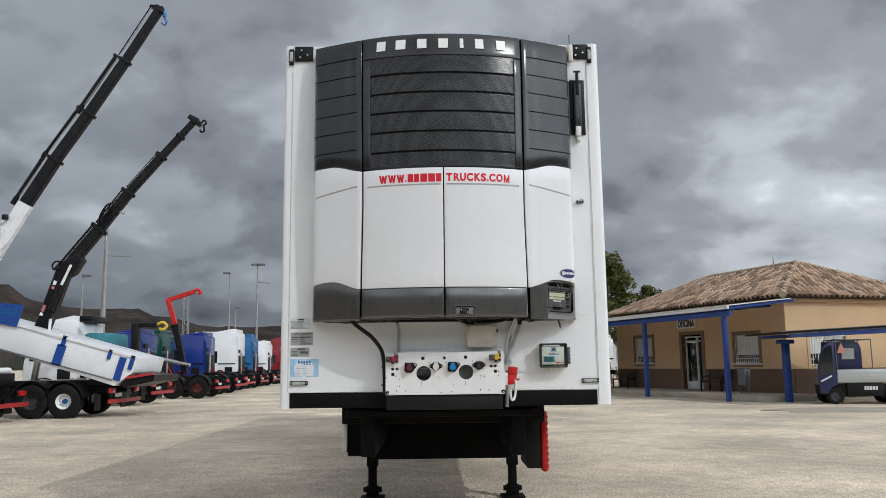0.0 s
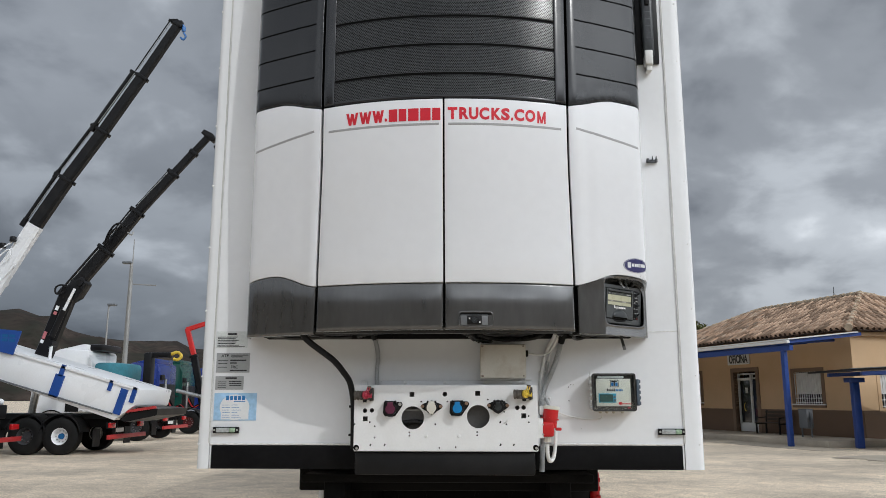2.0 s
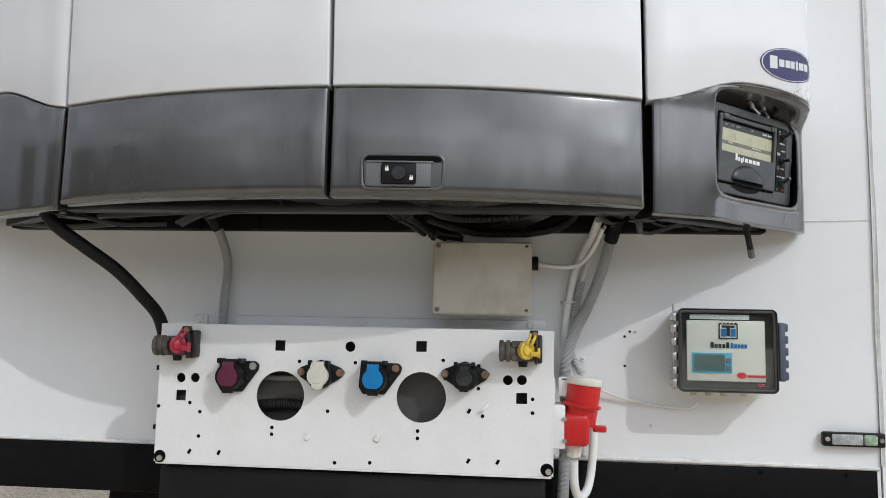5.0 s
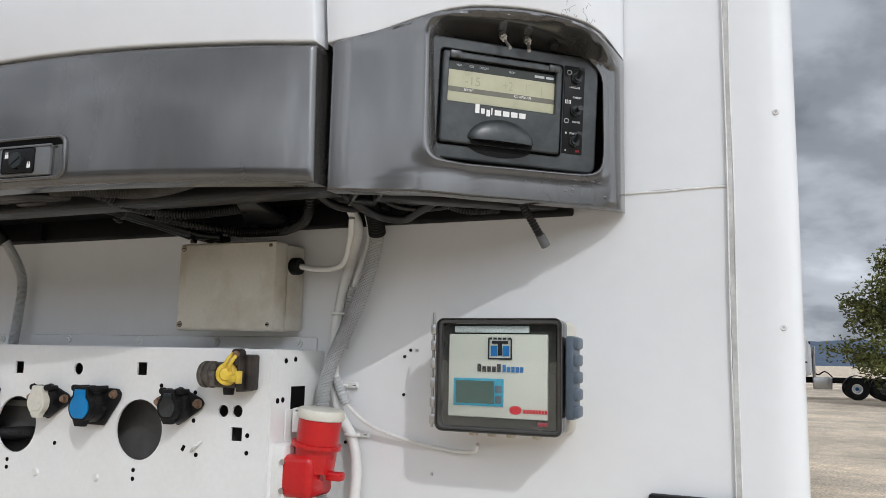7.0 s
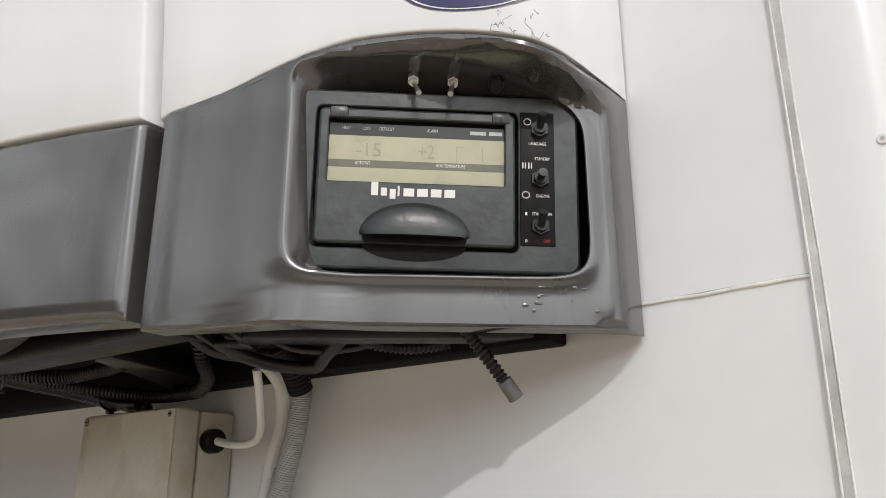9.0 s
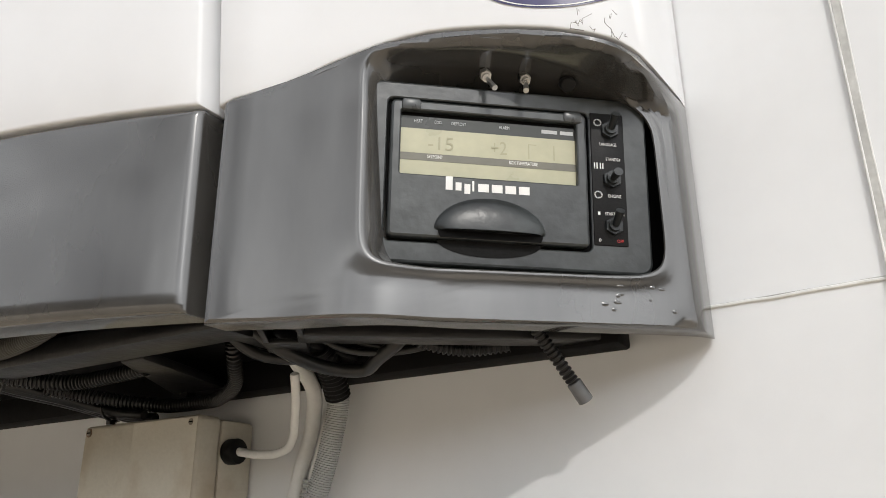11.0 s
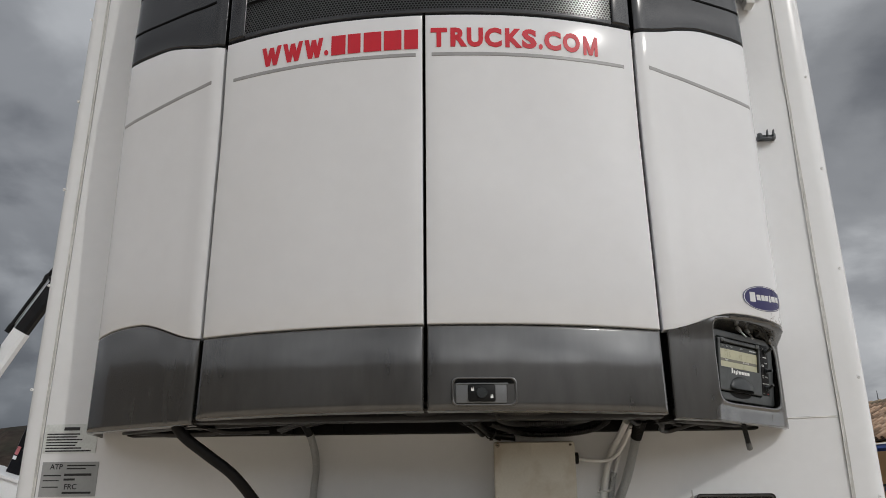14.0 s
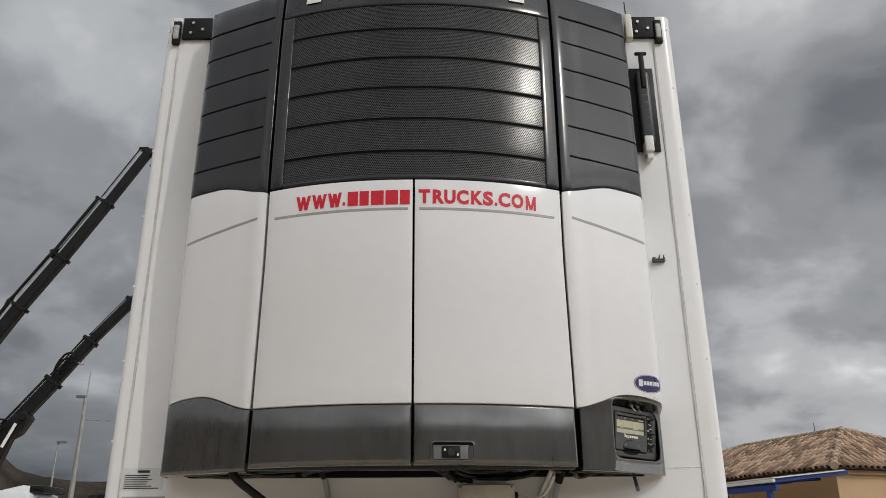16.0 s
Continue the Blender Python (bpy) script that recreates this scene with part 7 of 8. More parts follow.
rg = [bm.verts.new(p) for p in ((E0 + RUN_A, D0 + RUN_B, RZ), (E1 - RUN_A, D0 + RUN_B, RZ))]
for f in ((cs[0], cs[1], rg[1], rg[0]), (cs[1], cs[2], rg[1]), (cs[2], cs[3], rg[0], rg[1]), (cs[3], cs[0], rg[0]), (cs[3], cs[2], cs[1], cs[0])):
    bm.faces.new(f)
# the boarding is coloured dark to paint the shade between tiles
roof = hpart("roof", bm, surf("tile_gap_shade", (0.085, 0.055, 0.040), 0.9, var=0.2, scale=4), label="hipped roof of weathered clay tiles")
hpart("cornice", B(-0.12, LEN + 0.12, -0.12, DEEP + 0.12, EAVE - 0.14, EAVE), STUCCO, label="stucco cornice under the eaves")


def tile_mesh():
    """One half-round tile, a tapered shell with thickness, laid along +y, 0.46 long."""
    bm = bmesh.new()
    rings = []
    for y, r in ((0.0, 0.098), (0.46, 0.080)):
        for rr in (r, r - 0.016):
            rings.append([bm.verts.new((rr * math.cos(t), y, rr * math.sin(t) * 1.30)) for t in steps(0, math.pi, 6)])
    oa, ia, ob_ = rings[:3]
    for k in range(6):
        bm.faces.new((oa[k], oa[k + 1], ob_[k + 1], ob_[k]))
        bm.faces.new((oa[k + 1], oa[k], ia[k], ia[k + 1]))
    me = bpy.data.meshes.new("tile")
    bmesh.ops.recalc_face_normals(bm, faces=bm.faces[:])
    bm.to_mesh(me)
    bm.free()
    me.shade_smooth()
    me.materials.append(TILE)
    return me


TILE_ME = tile_mesh()
tr = random.Random(9)
loose, single = [], []


def tile_rows(origin, along, inward, length, run, trim):
    """Places of the tiles on one roof face that narrows to its ridge: run is its depth in plan, trim what each end loses by the ridge."""
    pitch, course = 0.262, 0.40
    slope = (RZ - ZE) / run
    slope_len = math.hypot(run, RZ - ZE)
    for c in range(int(slope_len / course)):
        part_up = c * course / slope_len
        f = part_up * run
        lo, hi = part_up * trim + 0.05, length - part_up * trim - 0.05
        k = int((hi - lo) / pitch)
        for i in range(k + 1):
            p = origin + along * (lo + (hi - lo) * (i + 0.5) / (k + 1)) + (inward * f + Vector((0, 0, slope * f)))
            yv = (inward + Vector((0, 0, slope))).normalized()
            xv = along
            zv = xv.cross(yv).normalized()
            if zv.z < 0:
                zv = -zv
            m = Matrix((xv, yv, zv)).transposed().to_4x4()
            m.translation = p + zv * (0.045 + 0.012 * tr.random()) - yv * 0.06 + xv * tr.uniform(-0.012, 0.012)
            m = m @ Matrix.Rotation(tr.uniform(-0.03, 0.03), 4, "Z") @ Matrix.Rotation(0.085, 4, "X")
            yield c, i, m


front_tiles = list(tile_rows(Vector((E0, D0, 0)) + Vector((0, 0, ZE)), Vector((1, 0, 0)), Vector((0, 1, 0)), E1 - E0, RUN_B, RUN_A))
side_tiles = list(tile_rows(Vector((E0, D0, 0)) + Vector((0, 0, ZE)), Vector((0, 1, 0)), Vector((1, 0, 0)), D1 - D0, RUN_A, RUN_B))
for c, i, m in front_tiles:
    (single if len(single) < 220 and i < 20 else loose).append(m)
for c, i, m in side_tiles:
    (single if len(single) < 296 and i < 12 else loose).append(m)
# ridge and hip caps
CAP = surf("mortared_cap", (0.42, 0.33, 0.23), 0.9, var=0.18, scale=3, fine=30, random_tint=0.15)
for p, q in (((E0, D0, ZE), (E0 + RUN_A, D0 + RUN_B, RZ)), ((E1, D0, ZE), (E1 - RUN_A, D0 + RUN_B, RZ)), ((E0 + RUN_A, D0 + RUN_B, RZ), (E1 - RUN_A, D0 + RUN_B, RZ)), ((E0, D1, ZE), (E0 + RUN_A, D0 + RUN_B, RZ))):
    p, q = Vector(p), Vector(q)
    k = int((q - p).length / 0.42)
    for j in range(k):
        a_, b_ = p.lerp(q, j / k), p.lerp(q, (j + 1.08) / k)
        hpart("hip_cap", R(a_ + Vector((0, 0, 0.08)), b_ + Vector((0, 0, 0.065)), 0.135, 0.110, n=12), CAP, roof, smooth=40)
part("finial", local(R((E0 + RUN_A + 1.4, D0 + RUN_B, RZ), (E0 + RUN_A + 1.4, D0 + RUN_B, RZ + 0.55), 0.03, 0.012, n=8)), GREY_PAINT, house)

# porch in front
porch = thing("porch", (10.6, 21.4, 0), "open porch with blue steel posts and a white-edged roof", "porch", off=0.0)
PY0 = -3.1


def ppart(name, bm, mat, parent=porch, label="", smooth=0):
    return part(name, local(bm), mat, parent, label, smooth)


for x in (-0.38, 4.72, 9.8):
    ppart("post", B(x - 0.075, x + 0.075, PY0 - 0.075, PY0 + 0.075, 0.0, 3.06, r=0.01), BLUE_STEEL, label="blue square steel post")
ppart("front_beam", B(-0.75, LEN + 0.2, PY0 - 0.07, PY0 + 0.07, 3.062, 3.23), BLUE_STEEL)
ppart("end_beam", P([(PY0 - 0.10, 3.28), (PY0 - 0.10, 3.40), (-0.20, 3.72), (-0.20, 3.61)], "x", -0.72, -0.62), BLUE_STEEL)
ppart("gutter", B(-0.80, LEN + 0.25, PY0 - 0.20, PY0 - 0.08, 3.29, 3.385, r=0.02), WHITE_METAL, label="white front gutter")
bm = P([(PY0 - 0.16, 3.40), (PY0 - 0.16, 3.44), (-0.40, 3.74), (-0.40, 3.70)], "x", -0.80, LEN + 0.25)
ppart("deck", bm, WHITE_METAL, label="pale sheet roof of the porch")
for k in range(9):
    x = 0.6 + k * 1.35
    ppart("rafter", P([(PY0, 3.28), (PY0, 3.39), (-0.13, 3.60), (-0.13, 3.50)], "x", x - 0.04, x + 0.04), BLUE_STEEL)
slab = part("porch_slab", local(B(-1.4, LEN + 1.0, -2.55, 0.3, -0.05, 0.21, r=0.02)), CONCRETE, None)
tagged(slab, "raised concrete slab along the office front", "pavement", "", "structure")
apron = part("concrete_apron", local(B(-2.6, LEN + 2, -3.9, -2.55, -0.05, 0.012)), CONCRETE, None)
tagged(apron, "worn concrete strip before the office", "pavement", "", "structure")
bm = bmesh.new()
rim_pts = []
for k in range(26):
    a_ = 2 * math.pi * k / 26
    rr_ = 1 + 0.12 * math.sin(3 * a_ + 1) + 0.06 * math.sin(7 * a_)
    rim_pts.append((12.6 + 3.2 * rr_ * math.cos(a_), 16.9 + 1.1 * rr_ * math.sin(a_)))
prism(bm, rim_pts, "z", -0.05, 0.02)
tagged(part("concrete_patch", bm, CONCRETE, None, "", 0), "irregular patch of poured concrete in the gravel", "pavement", "", "structure")


def bench(x):
    t_ = thing("bench", (x, 0, 0.21), "dark wooden slat bench with iron ends against the wall", "bench", "benches before the office", off=0.0)
    OFFSET.pop(t_.name)
    t_.matrix_basis = HOUSE @ Matrix.Translation((x, -0.55, 0.21))
    for k in range(4):
        part("seat_slat", B(-0.75, 0.75, -0.22 + 0.11 * k, -0.13 + 0.11 * k, 0.40, 0.43), BENCH_WOOD, t_)
    for k in range(3):
        part("back_slat", B(-0.75, 0.75, 0.25 + 0.02 * k, 0.275 + 0.02 * k, 0.50 + 0.13 * k, 0.60 + 0.13 * k), BENCH_WOOD, t_)
    for s in (-0.65, 0.65):
        bm = B(s - 0.025, s + 0.025, -0.24, -0.19, 0.0, 0.40)
        box(bm, s - 0.025, s + 0.025, 0.20, 0.25, 0.0, 0.42)
        box(bm, s - 0.025, s + 0.025, -0.24, 0.25, 0.36, 0.40)
        rod(bm, (s, 0.23, 0.40), (s, 0.31, 0.88), 0.025, n=6)
        rod(bm, (s, -0.24, 0.40), (s, -0.20, 0.60), 0.02, n=6)
        rod(bm, (s, -0.20, 0.60), (s, 0.25, 0.62), 0.02, n=6)
        part("bench_end", bm, CRANE_BLACK, t_)


bench(3.6)
bench(10.6)
bn = thing("litter_bin", (0, 0, 0), "grey metal litter bin on two legs", "bin", off=0.0)
OFFSET.pop(bn.name)
bn.matrix_basis = HOUSE @ Matrix.Translation((1.05, -1.2, 0.21))
part("tub", B(-0.20, 0.20, -0.14, 0.14, 0.30, 0.95, r=0.03), GREY_PAINT, bn)
part("rim", B(-0.21, 0.21, -0.15, 0.15, 0.93, 0.97, r=0.01), GREY_PAINT, bn)
for s in (-1, 1):
    part("leg", B(s * 0.23 - 0.02, s * 0.23 + 0.02, -0.02, 0.02, 0.0, 0.85), GREY_PAINT, bn)

# carport and the small utility truck under it
carport = thing("carport", (12.2, 21.5, 0), "low blue steel carport with a thin flat roof", "carport", off=0.0)
part("post", B(12.08, 12.30, 21.4, 21.62, 0, 2.10, r=0.02), BLUE_STEEL, carport, "thick blue post with a wider head")
part("post_head", B(11.96, 12.42, 21.28, 21.74, 2.02, 2.16, r=0.02), BLUE_STEEL, carport)
part("post", B(18.30, 18.52, 21.4, 21.62, 0, 2.40, r=0.02), BLUE_STEEL, carport)
part("main_beam", P([(11.4, 2.19), (11.4, 2.30), (22.5, 2.83), (22.5, 2.60)], "y", 21.44, 21.58), BLUE_STEEL, carport)
part("edge_beam", P([(11.6, 2.20), (11.6, 2.30), (22.5, 2.83), (22.5, 2.58)], "y", 19.72, 19.84), BLUE_STEEL, carport)
part("deck", P([(11.22, 2.32), (11.22, 2.38), (22.6, 2.92), (22.6, 2.85)], "y", 19.62, 22.6), CRANE_BLACK, carport, "dark thin roof sheet")
part("edge_flashing", P([(11.2, 2.37), (11.2, 2.39), (22.6, 2.935), (22.6, 2.915)], "y", 19.58, 19.62), GREY_PAINT, carport, "grey metal edge of the roof sheet")

ut = thing("utility_truck", (13.05, 19.85, 0), "small navy electric utility truck with an aluminium drop-side bed", "vehicle", off=0.0)
OFFSET.pop(ut.name)
ut.matrix_basis = Matrix.Translation((13.05, 19.85, 0)) @ Matrix.Rotation(-0.16, 4, "Z")
NAVY = surf("navy_cab_paint", (0.018, 0.022, 0.075), 0.35, var=0.1, scale=3)
ALU = surf("aluminium_bed", (0.52, 0.55, 0.54), 0.4, 0.4, var=0.06, scale=4)
cabp = [(-0.58, 0.34), (-0.63, 0.85), (-0.60, 1.22), (-0.52, 1.62), (-0.38, 1.90), (-0.20, 2.03), (0.02, 2.06), (0.04, 0.62), (-0.06, 0.62), (-0.22, 0.58), (-0.30, 0.46), (-0.33, 0.34)]
bm = P(cabp, "y", 0.02, 1.25, r=0.03)
for v in bm.verts:
    if v.co.x < -0.1:
        v.co.x += 0.07 + 0.30 * max(0.0, v.co.y - 0.02)      # the nose narrows towards the front
cabu = part("cab", bm, NAVY, ut)
part("side_window", P([(-0.46, 0.92), (-0.48, 1.22), (-0.41, 1.60), (-0.27, 1.84), (-0.06, 1.93), (-0.04, 1.06)], "y", 0.004, 0.026), DARK_GLASS, cabu, "large glazed door window")
part("cab_back", P([(0.05, 1.14), (0.05, 2.05), (0.78, 2.06), (0.92, 1.98), (0.98, 1.80), (0.98, 1.14)], "y", 0.36, 1.22, r=0.03), NAVY, cabu)
part("rear_window", P([(0.34, 1.46), (0.36, 1.82), (0.74, 1.82), (0.74, 1.46)], "y", 0.346, 0.356), LENS, cabu, "small pale rear quarter window")
part("mirror", B(-0.62, -0.54, -0.12, -0.04, 1.30, 1.52, r=0.02), BLACK, cabu)
part("door_stripe", P([(-0.46, 0.72), (-0.46, 0.78), (-0.12, 0.95), (-0.12, 0.89)], "y", 0.006, 0.018), WHITE_METAL, cabu, "pale stripe on the door")
part("chassis", B(-0.35, 2.6, 0.15, 1.1, 0.32, 0.62, r=0.02), BLACK, ut)
part("side_box", B(0.34, 1.45, 0.04, 0.25, 0.26, 0.69, r=0.02), BLACK, ut)
bm = bmesh.new()
for k in range(5):
    box(bm, 0.86 + 0.085 * k, 0.925 + 0.085 * k, 0.028, 0.040, 0.46, 0.58)
part("dealer_marks", bm, WHITE_METAL, ut, "plain white bars", 0)
bed = part("bed_side", B(0.06, 2.75, 0.0, 0.04, 0.72, 1.12, r=0.01), ALU, ut, "aluminium drop side")
for z in (0.82, 0.92, 1.02):
    part("side_rib", B(0.08, 2.73, -0.012, 0.0, z - 0.012, z + 0.012), ALU, bed)
part("bed_floor", B(0.06, 2.75, 0.04, 1.30, 0.70, 0.76), ALU, ut)
part("bed_side", B(0.06, 2.75, 1.28, 1.32, 0.72, 1.12, r=0.01), ALU, ut)
bm = bmesh.new()
for x, y in ((0.08, 0.06), (0.08, 1.26), (1.18, 0.06), (1.18, 1.26)):
    rod(bm, (x, y, 1.1), (x, y, 2.10), 0.018, n=8)
for y in (0.06, 1.26):
    rod(bm, (0.08, y, 2.10), (1.18, y, 2.10), 0.018, n=8)
for x in (0.08, 1.18):
    rod(bm, (x, 0.06, 2.10), (x, 1.26, 2.10), 0.018, n=8)
part("load_rack", bm, GREY_PAINT, ut)
part("warning_triangle", P([(0.10, 1.66), (0.38, 1.66), (0.24, 2.00)], "y", 0.02, 0.03), surf("faded_triangle", (0.55, 0.25, 0.18), 0.5), ut)
for x in (-0.02, 1.78):
    road_wheel(x, 0.16, 0.27, 0.27, 0.22, ut, RIM_DARK, axis=1)
    road_wheel(x, 1.10, 0.27, 0.27, -0.22, ut, RIM_DARK, axis=1)


# ---------- the row of trucks ----------
def rear_gear(t_, x, y0, y1, bar):
    """Tail lamps, bumper bar and mud flaps at a truck's back, which stands at x."""
    part("bumper_bar", B(x - 0.02, x + 0.06, y0, y1, 0.42, 0.54, r=0.01), bar, t_, "striped rear bumper bar")
    for y in (y0 + 0.12, y1 - 0.42):
        lamp = part("tail_lamp", B(x - 0.06, x + 0.03, y, y + 0.32, 0.72, 0.86, r=0.015), TAIL_RED, t_)
        part("lamp_case", B(x - 0.10, x - 0.06, y - 0.02, y + 0.34, 0.70, 0.88, r=0.01), BLACK, lamp)
    part("number_plate", B(x, x + 0.01, y0 + 0.5, y0 + 1.0, 0.60, 0.71), WHITE_METAL, t_)
    for y in (y0 + 0.02, y1 - 0.45):
        part("mud_flap", B(x - 0.42, x - 0.40, y, y + 0.42, 0.22, 0.70), BLACK, t_)


def truck(y0, rear, axles, cab_x, cab_mat, label, rim, bar, roof=3.3, visor=True, cab_len=2.1):
    """A truck parked nose to -x: chassis, axles with mudguards and a cab; its near side stands at y0."""
    y1 = y0 + 2.45
    t_ = thing("truck", (rear - 3, y0 + 1.2, 0), label, "truck", "row of parked trucks", off=0.0)
    front = cab_x - cab_len / 2 - 0.2
    for y in (y0 + 0.75, y1 - 0.85):
        part("chassis_rail", B(front, rear - 0.1, y, y + 0.10, 0.72, 0.98, r=0.01), CHASSIS, t_)
    for x in [*axles, cab_x - 0.2]:
        hub = RIM_DARK if rim is RIM_WHITE and x != axles[-1] else rim
        road_wheel(x, y0 + 0.18, 0.5, 0.5, 0.34, t_, hub, axis=1)
        road_wheel(x, y1 - 0.18, 0.5, 0.5, -0.34, t_, hub, axis=1)
        if hub is RIM_WHITE:
            part("hub_cap", R((x, y0 + 0.15, 0.5), (x, y0 + 0.085, 0.5), 0.085, 0.07, n=14), CAB_STEEL_BLUE, t_)
        bm = bmesh.new()
        arc = [(x + 0.60 * math.cos(a), 0.52 + 0.60 * math.sin(a)) for a in steps(0.05 * math.pi, 0.95 * math.pi, 12)]
        arc2 = [(x + 0.56 * math.cos(a), 0.52 + 0.56 * math.sin(a)) for a in steps(0.95 * math.pi, 0.05 * math.pi, 12)]
        prism(bm, arc + arc2, "y", y0 - 0.02, y0 + 0.55)
        part("mudguard", bm, BLACK, t_)
    part("fuel_tank", B(cab_x + cab_len / 2 + 0.15, cab_x + cab_len / 2 + 0.95, y0 + 0.05, y0 + 0.65, 0.45, 1.0, r=0.06), STEEL, t_)
    rear_gear(t_, rear, y0, y1, bar)
    a, b = cab_x - cab_len / 2, cab_x + cab_len / 2
    prof = [(a, 0.75), (a - 0.06, 1.3), (a + 0.02, 1.75), (a + 0.22, 2.70), (a + 0.55, roof - 0.12), (a + 1.0, roof), (b - 0.08, roof - 0.03), (b, roof - 0.14), (b, 1.02), (a + 1.25, 0.98), (a + 1.15, 0.75)]
    cab = part("cab", P(prof, "y", y0 + 0.04, y1 - 0.04, r=0.10), cab_mat, t_, smooth=30)
    part("side_window", P([(a + 0.22, 1.78), (a + 0.36, 2.50), (a + 1.02, 2.50), (a + 1.02, 1.72)], "y", y0 + 0.02, y0 + 0.045), DARK_GLASS, cab)
    part("rear_grille", B(b, b + 0.08, y0 + 0.3, y1 - 0.3, 1.1, 2.2, r=0.02), BLACK, cab)
    for z in (1.3, 1.7, 2.1, 2.5):
        part("rear_fitting", B(b, b + 0.10, y0 + 0.35, y0 + 0.75, z - 0.12, z + 0.10, r=0.02), BLACK, cab)
    part("air_deflector", P([(b - 0.02, 1.1), (b + 0.14, 1.2), (b + 0.10, roof - 0.45), (b - 0.02, roof - 0.3)], "y", y0 + 0.05, y0 + 0.08), cab_mat, cab)
    part("exhaust", R((b + 0.22, y0 + 0.5, 0.9), (b + 0.22, y0 + 0.5, 2.4), 0.07, n=12), STEEL, cab)
    part("roof_spoiler", P([(a + 0.75, roof - 0.02), (b - 0.35, roof + 0.20), (b - 0.12, roof + 0.17), (b - 0.12, roof - 0.05)], "y", y0 + 0.25, y1 - 0.25, r=0.03), cab_mat, cab)
    part("cab_step", B(b - 0.75, b - 0.25, y0 + 0.0, y0 + 0.035, 1.05, 1.45, r=0.01), BLACK, cab)
    part("side_trim", B(a + 1.10, b - 0.06, y0 + 0.025, y0 + 0.038, 1.62, 1.70), BLACK, cab)
    for k in range(3):
        part("rear_hose", U([(b + 0.04, y0 + 0.9 + 0.25 * k, 1.6), (b + 0.35, y0 + 0.95 + 0.25 * k, 1.1), (b + 0.7, y0 + 1.0 + 0.2 * k, 1.25), (b + 1.0, y0 + 1.1, 1.02)], 0.03, n=6, steps=4), ARM_RED if k == 1 else CHASSIS, cab)
    part("mirror", B(a + 0.02, a + 0.14, y0 - 0.22, y0 - 0.04, 1.9, 2.5, r=0.03), BLACK, cab)
    return t_


def boom(parent, name, pts, widths, mat, rams=(), collars=True):
    """A telescopic crane boom: box sections that step down; rams holds each section's (radius, height over its middle)."""
    for i, (p, q) in enumerate(zip(pts, pts[1:])):
        p, q = Vector(p), Vector(q)
        w = widths[min(i, len(widths) - 1)]
        d = q - p
        n = d.length
        m = Matrix.Translation(p) @ d.to_track_quat("X", "Z").to_matrix().to_4x4()
        prof = [(-w * 0.36, -w * 0.30), (-w * 0.22, -w / 2), (w * 0.22, -w / 2), (w * 0.36, -w * 0.30), (w * 0.36, w * 0.42), (w * 0.28, w / 2), (-w * 0.28, w / 2), (-w * 0.36, w * 0.42)]
        bm = prism(bmesh.new(), prof, "x", -0.04, n + 0.04)
        bmesh.ops.transform(bm, matrix=m, verts=bm.verts)
        sec = part(name, bm, mat, parent, smooth=20)
        if collars:
            bm = box(bmesh.new(), n - 0.10, n + 0.03, -w * 0.42, w * 0.42, -w * 0.60, w * 0.58, r=0.02)
            box(bm, n - 0.06, n + 0.01, -w * 0.10, w * 0.10, -w * 0.74, -w * 0.55, r=0.01)
            bmesh.ops.transform(bm, matrix=m, verts=bm.verts)
            part("collar", bm, CRANE_BLACK, sec)
        if i < len(rams) and rams[i]:
            r, h = rams[i]
            bm = rod(bmesh.new(), (0.06, 0.0, h), (n - 0.05, 0.0, h), r, n=10)
            if r > 0.04:
                rod(bm, (-0.22, 0.0, h), (0.08, 0.0, h), r * 1.25, n=10)
            bmesh.ops.transform(bm, matrix=m, verts=bm.verts)
            part("ram", bm, CRANE_BLACK, sec)
            bm = rod(bmesh.new(), (0.15, -0.06, h * 0.78), (n - 0.05, -0.06, h * 0.74), 0.016, n=6)
            bmesh.ops.transform(bm, matrix=m, verts=bm.verts)
            part("hydraulic_pipe", bm, STEEL, sec)
            bm = box(bmesh.new(), n - 0.09, n + 0.02, -0.07, 0.07, w * 0.5, h + r * 1.3, r=0.015)
            bmesh.ops.transform(bm, matrix=m, verts=bm.verts)
            part("ram_bracket", bm, CRANE_BLACK, sec)


BADGE_PINK = surf("faded_pink_sticker", (0.50, 0.16, 0.17), 0.5, var=0.1, scale=8)
BLUE_HOOK = surf("blue_hook_paint", (0.05, 0.16, 0.42), 0.4, var=0.1, scale=8)
BAR_RED = surf("red_white_bar", (0.42, 0.03, 0.03), 0.4, var=0.1, scale=6)
# the nearest truck, with a long crane behind its cab
ta = truck(14.3, -11.75, [-14.0, -12.75], -18.4, CAB_WHITE, "flat black-chassis truck with a red striped bumper", RIM_DARK, BAR_RED)
part("toolbox", B(-14.6, -12.0, 14.5, 16.5, 1.0, 1.35, r=0.03), CRANE_BLACK, ta)
part("rear_roll", R((-12.2, 14.5, 1.42), (-12.2, 16.5, 1.42), 0.09, n=12), CAB_WHITE, ta)
tk = truck(20.9, -13.2, [-15.2], -19.0, CAB_WHITE, "white truck with a tall white and black crane raised", RIM_DARK, BAR_RED)
CY = 22.1
part("crane_column", B(-17.6, -16.9, CY - 0.4, CY + 0.4, 0.9, 3.2, r=0.05), CAB_WHITE, tk)
boom(tk, "boom_section", [(-17.35, CY, 3.1), (-14.965, CY, 7.39)], [0.50], CAB_WHITE, collars=False)
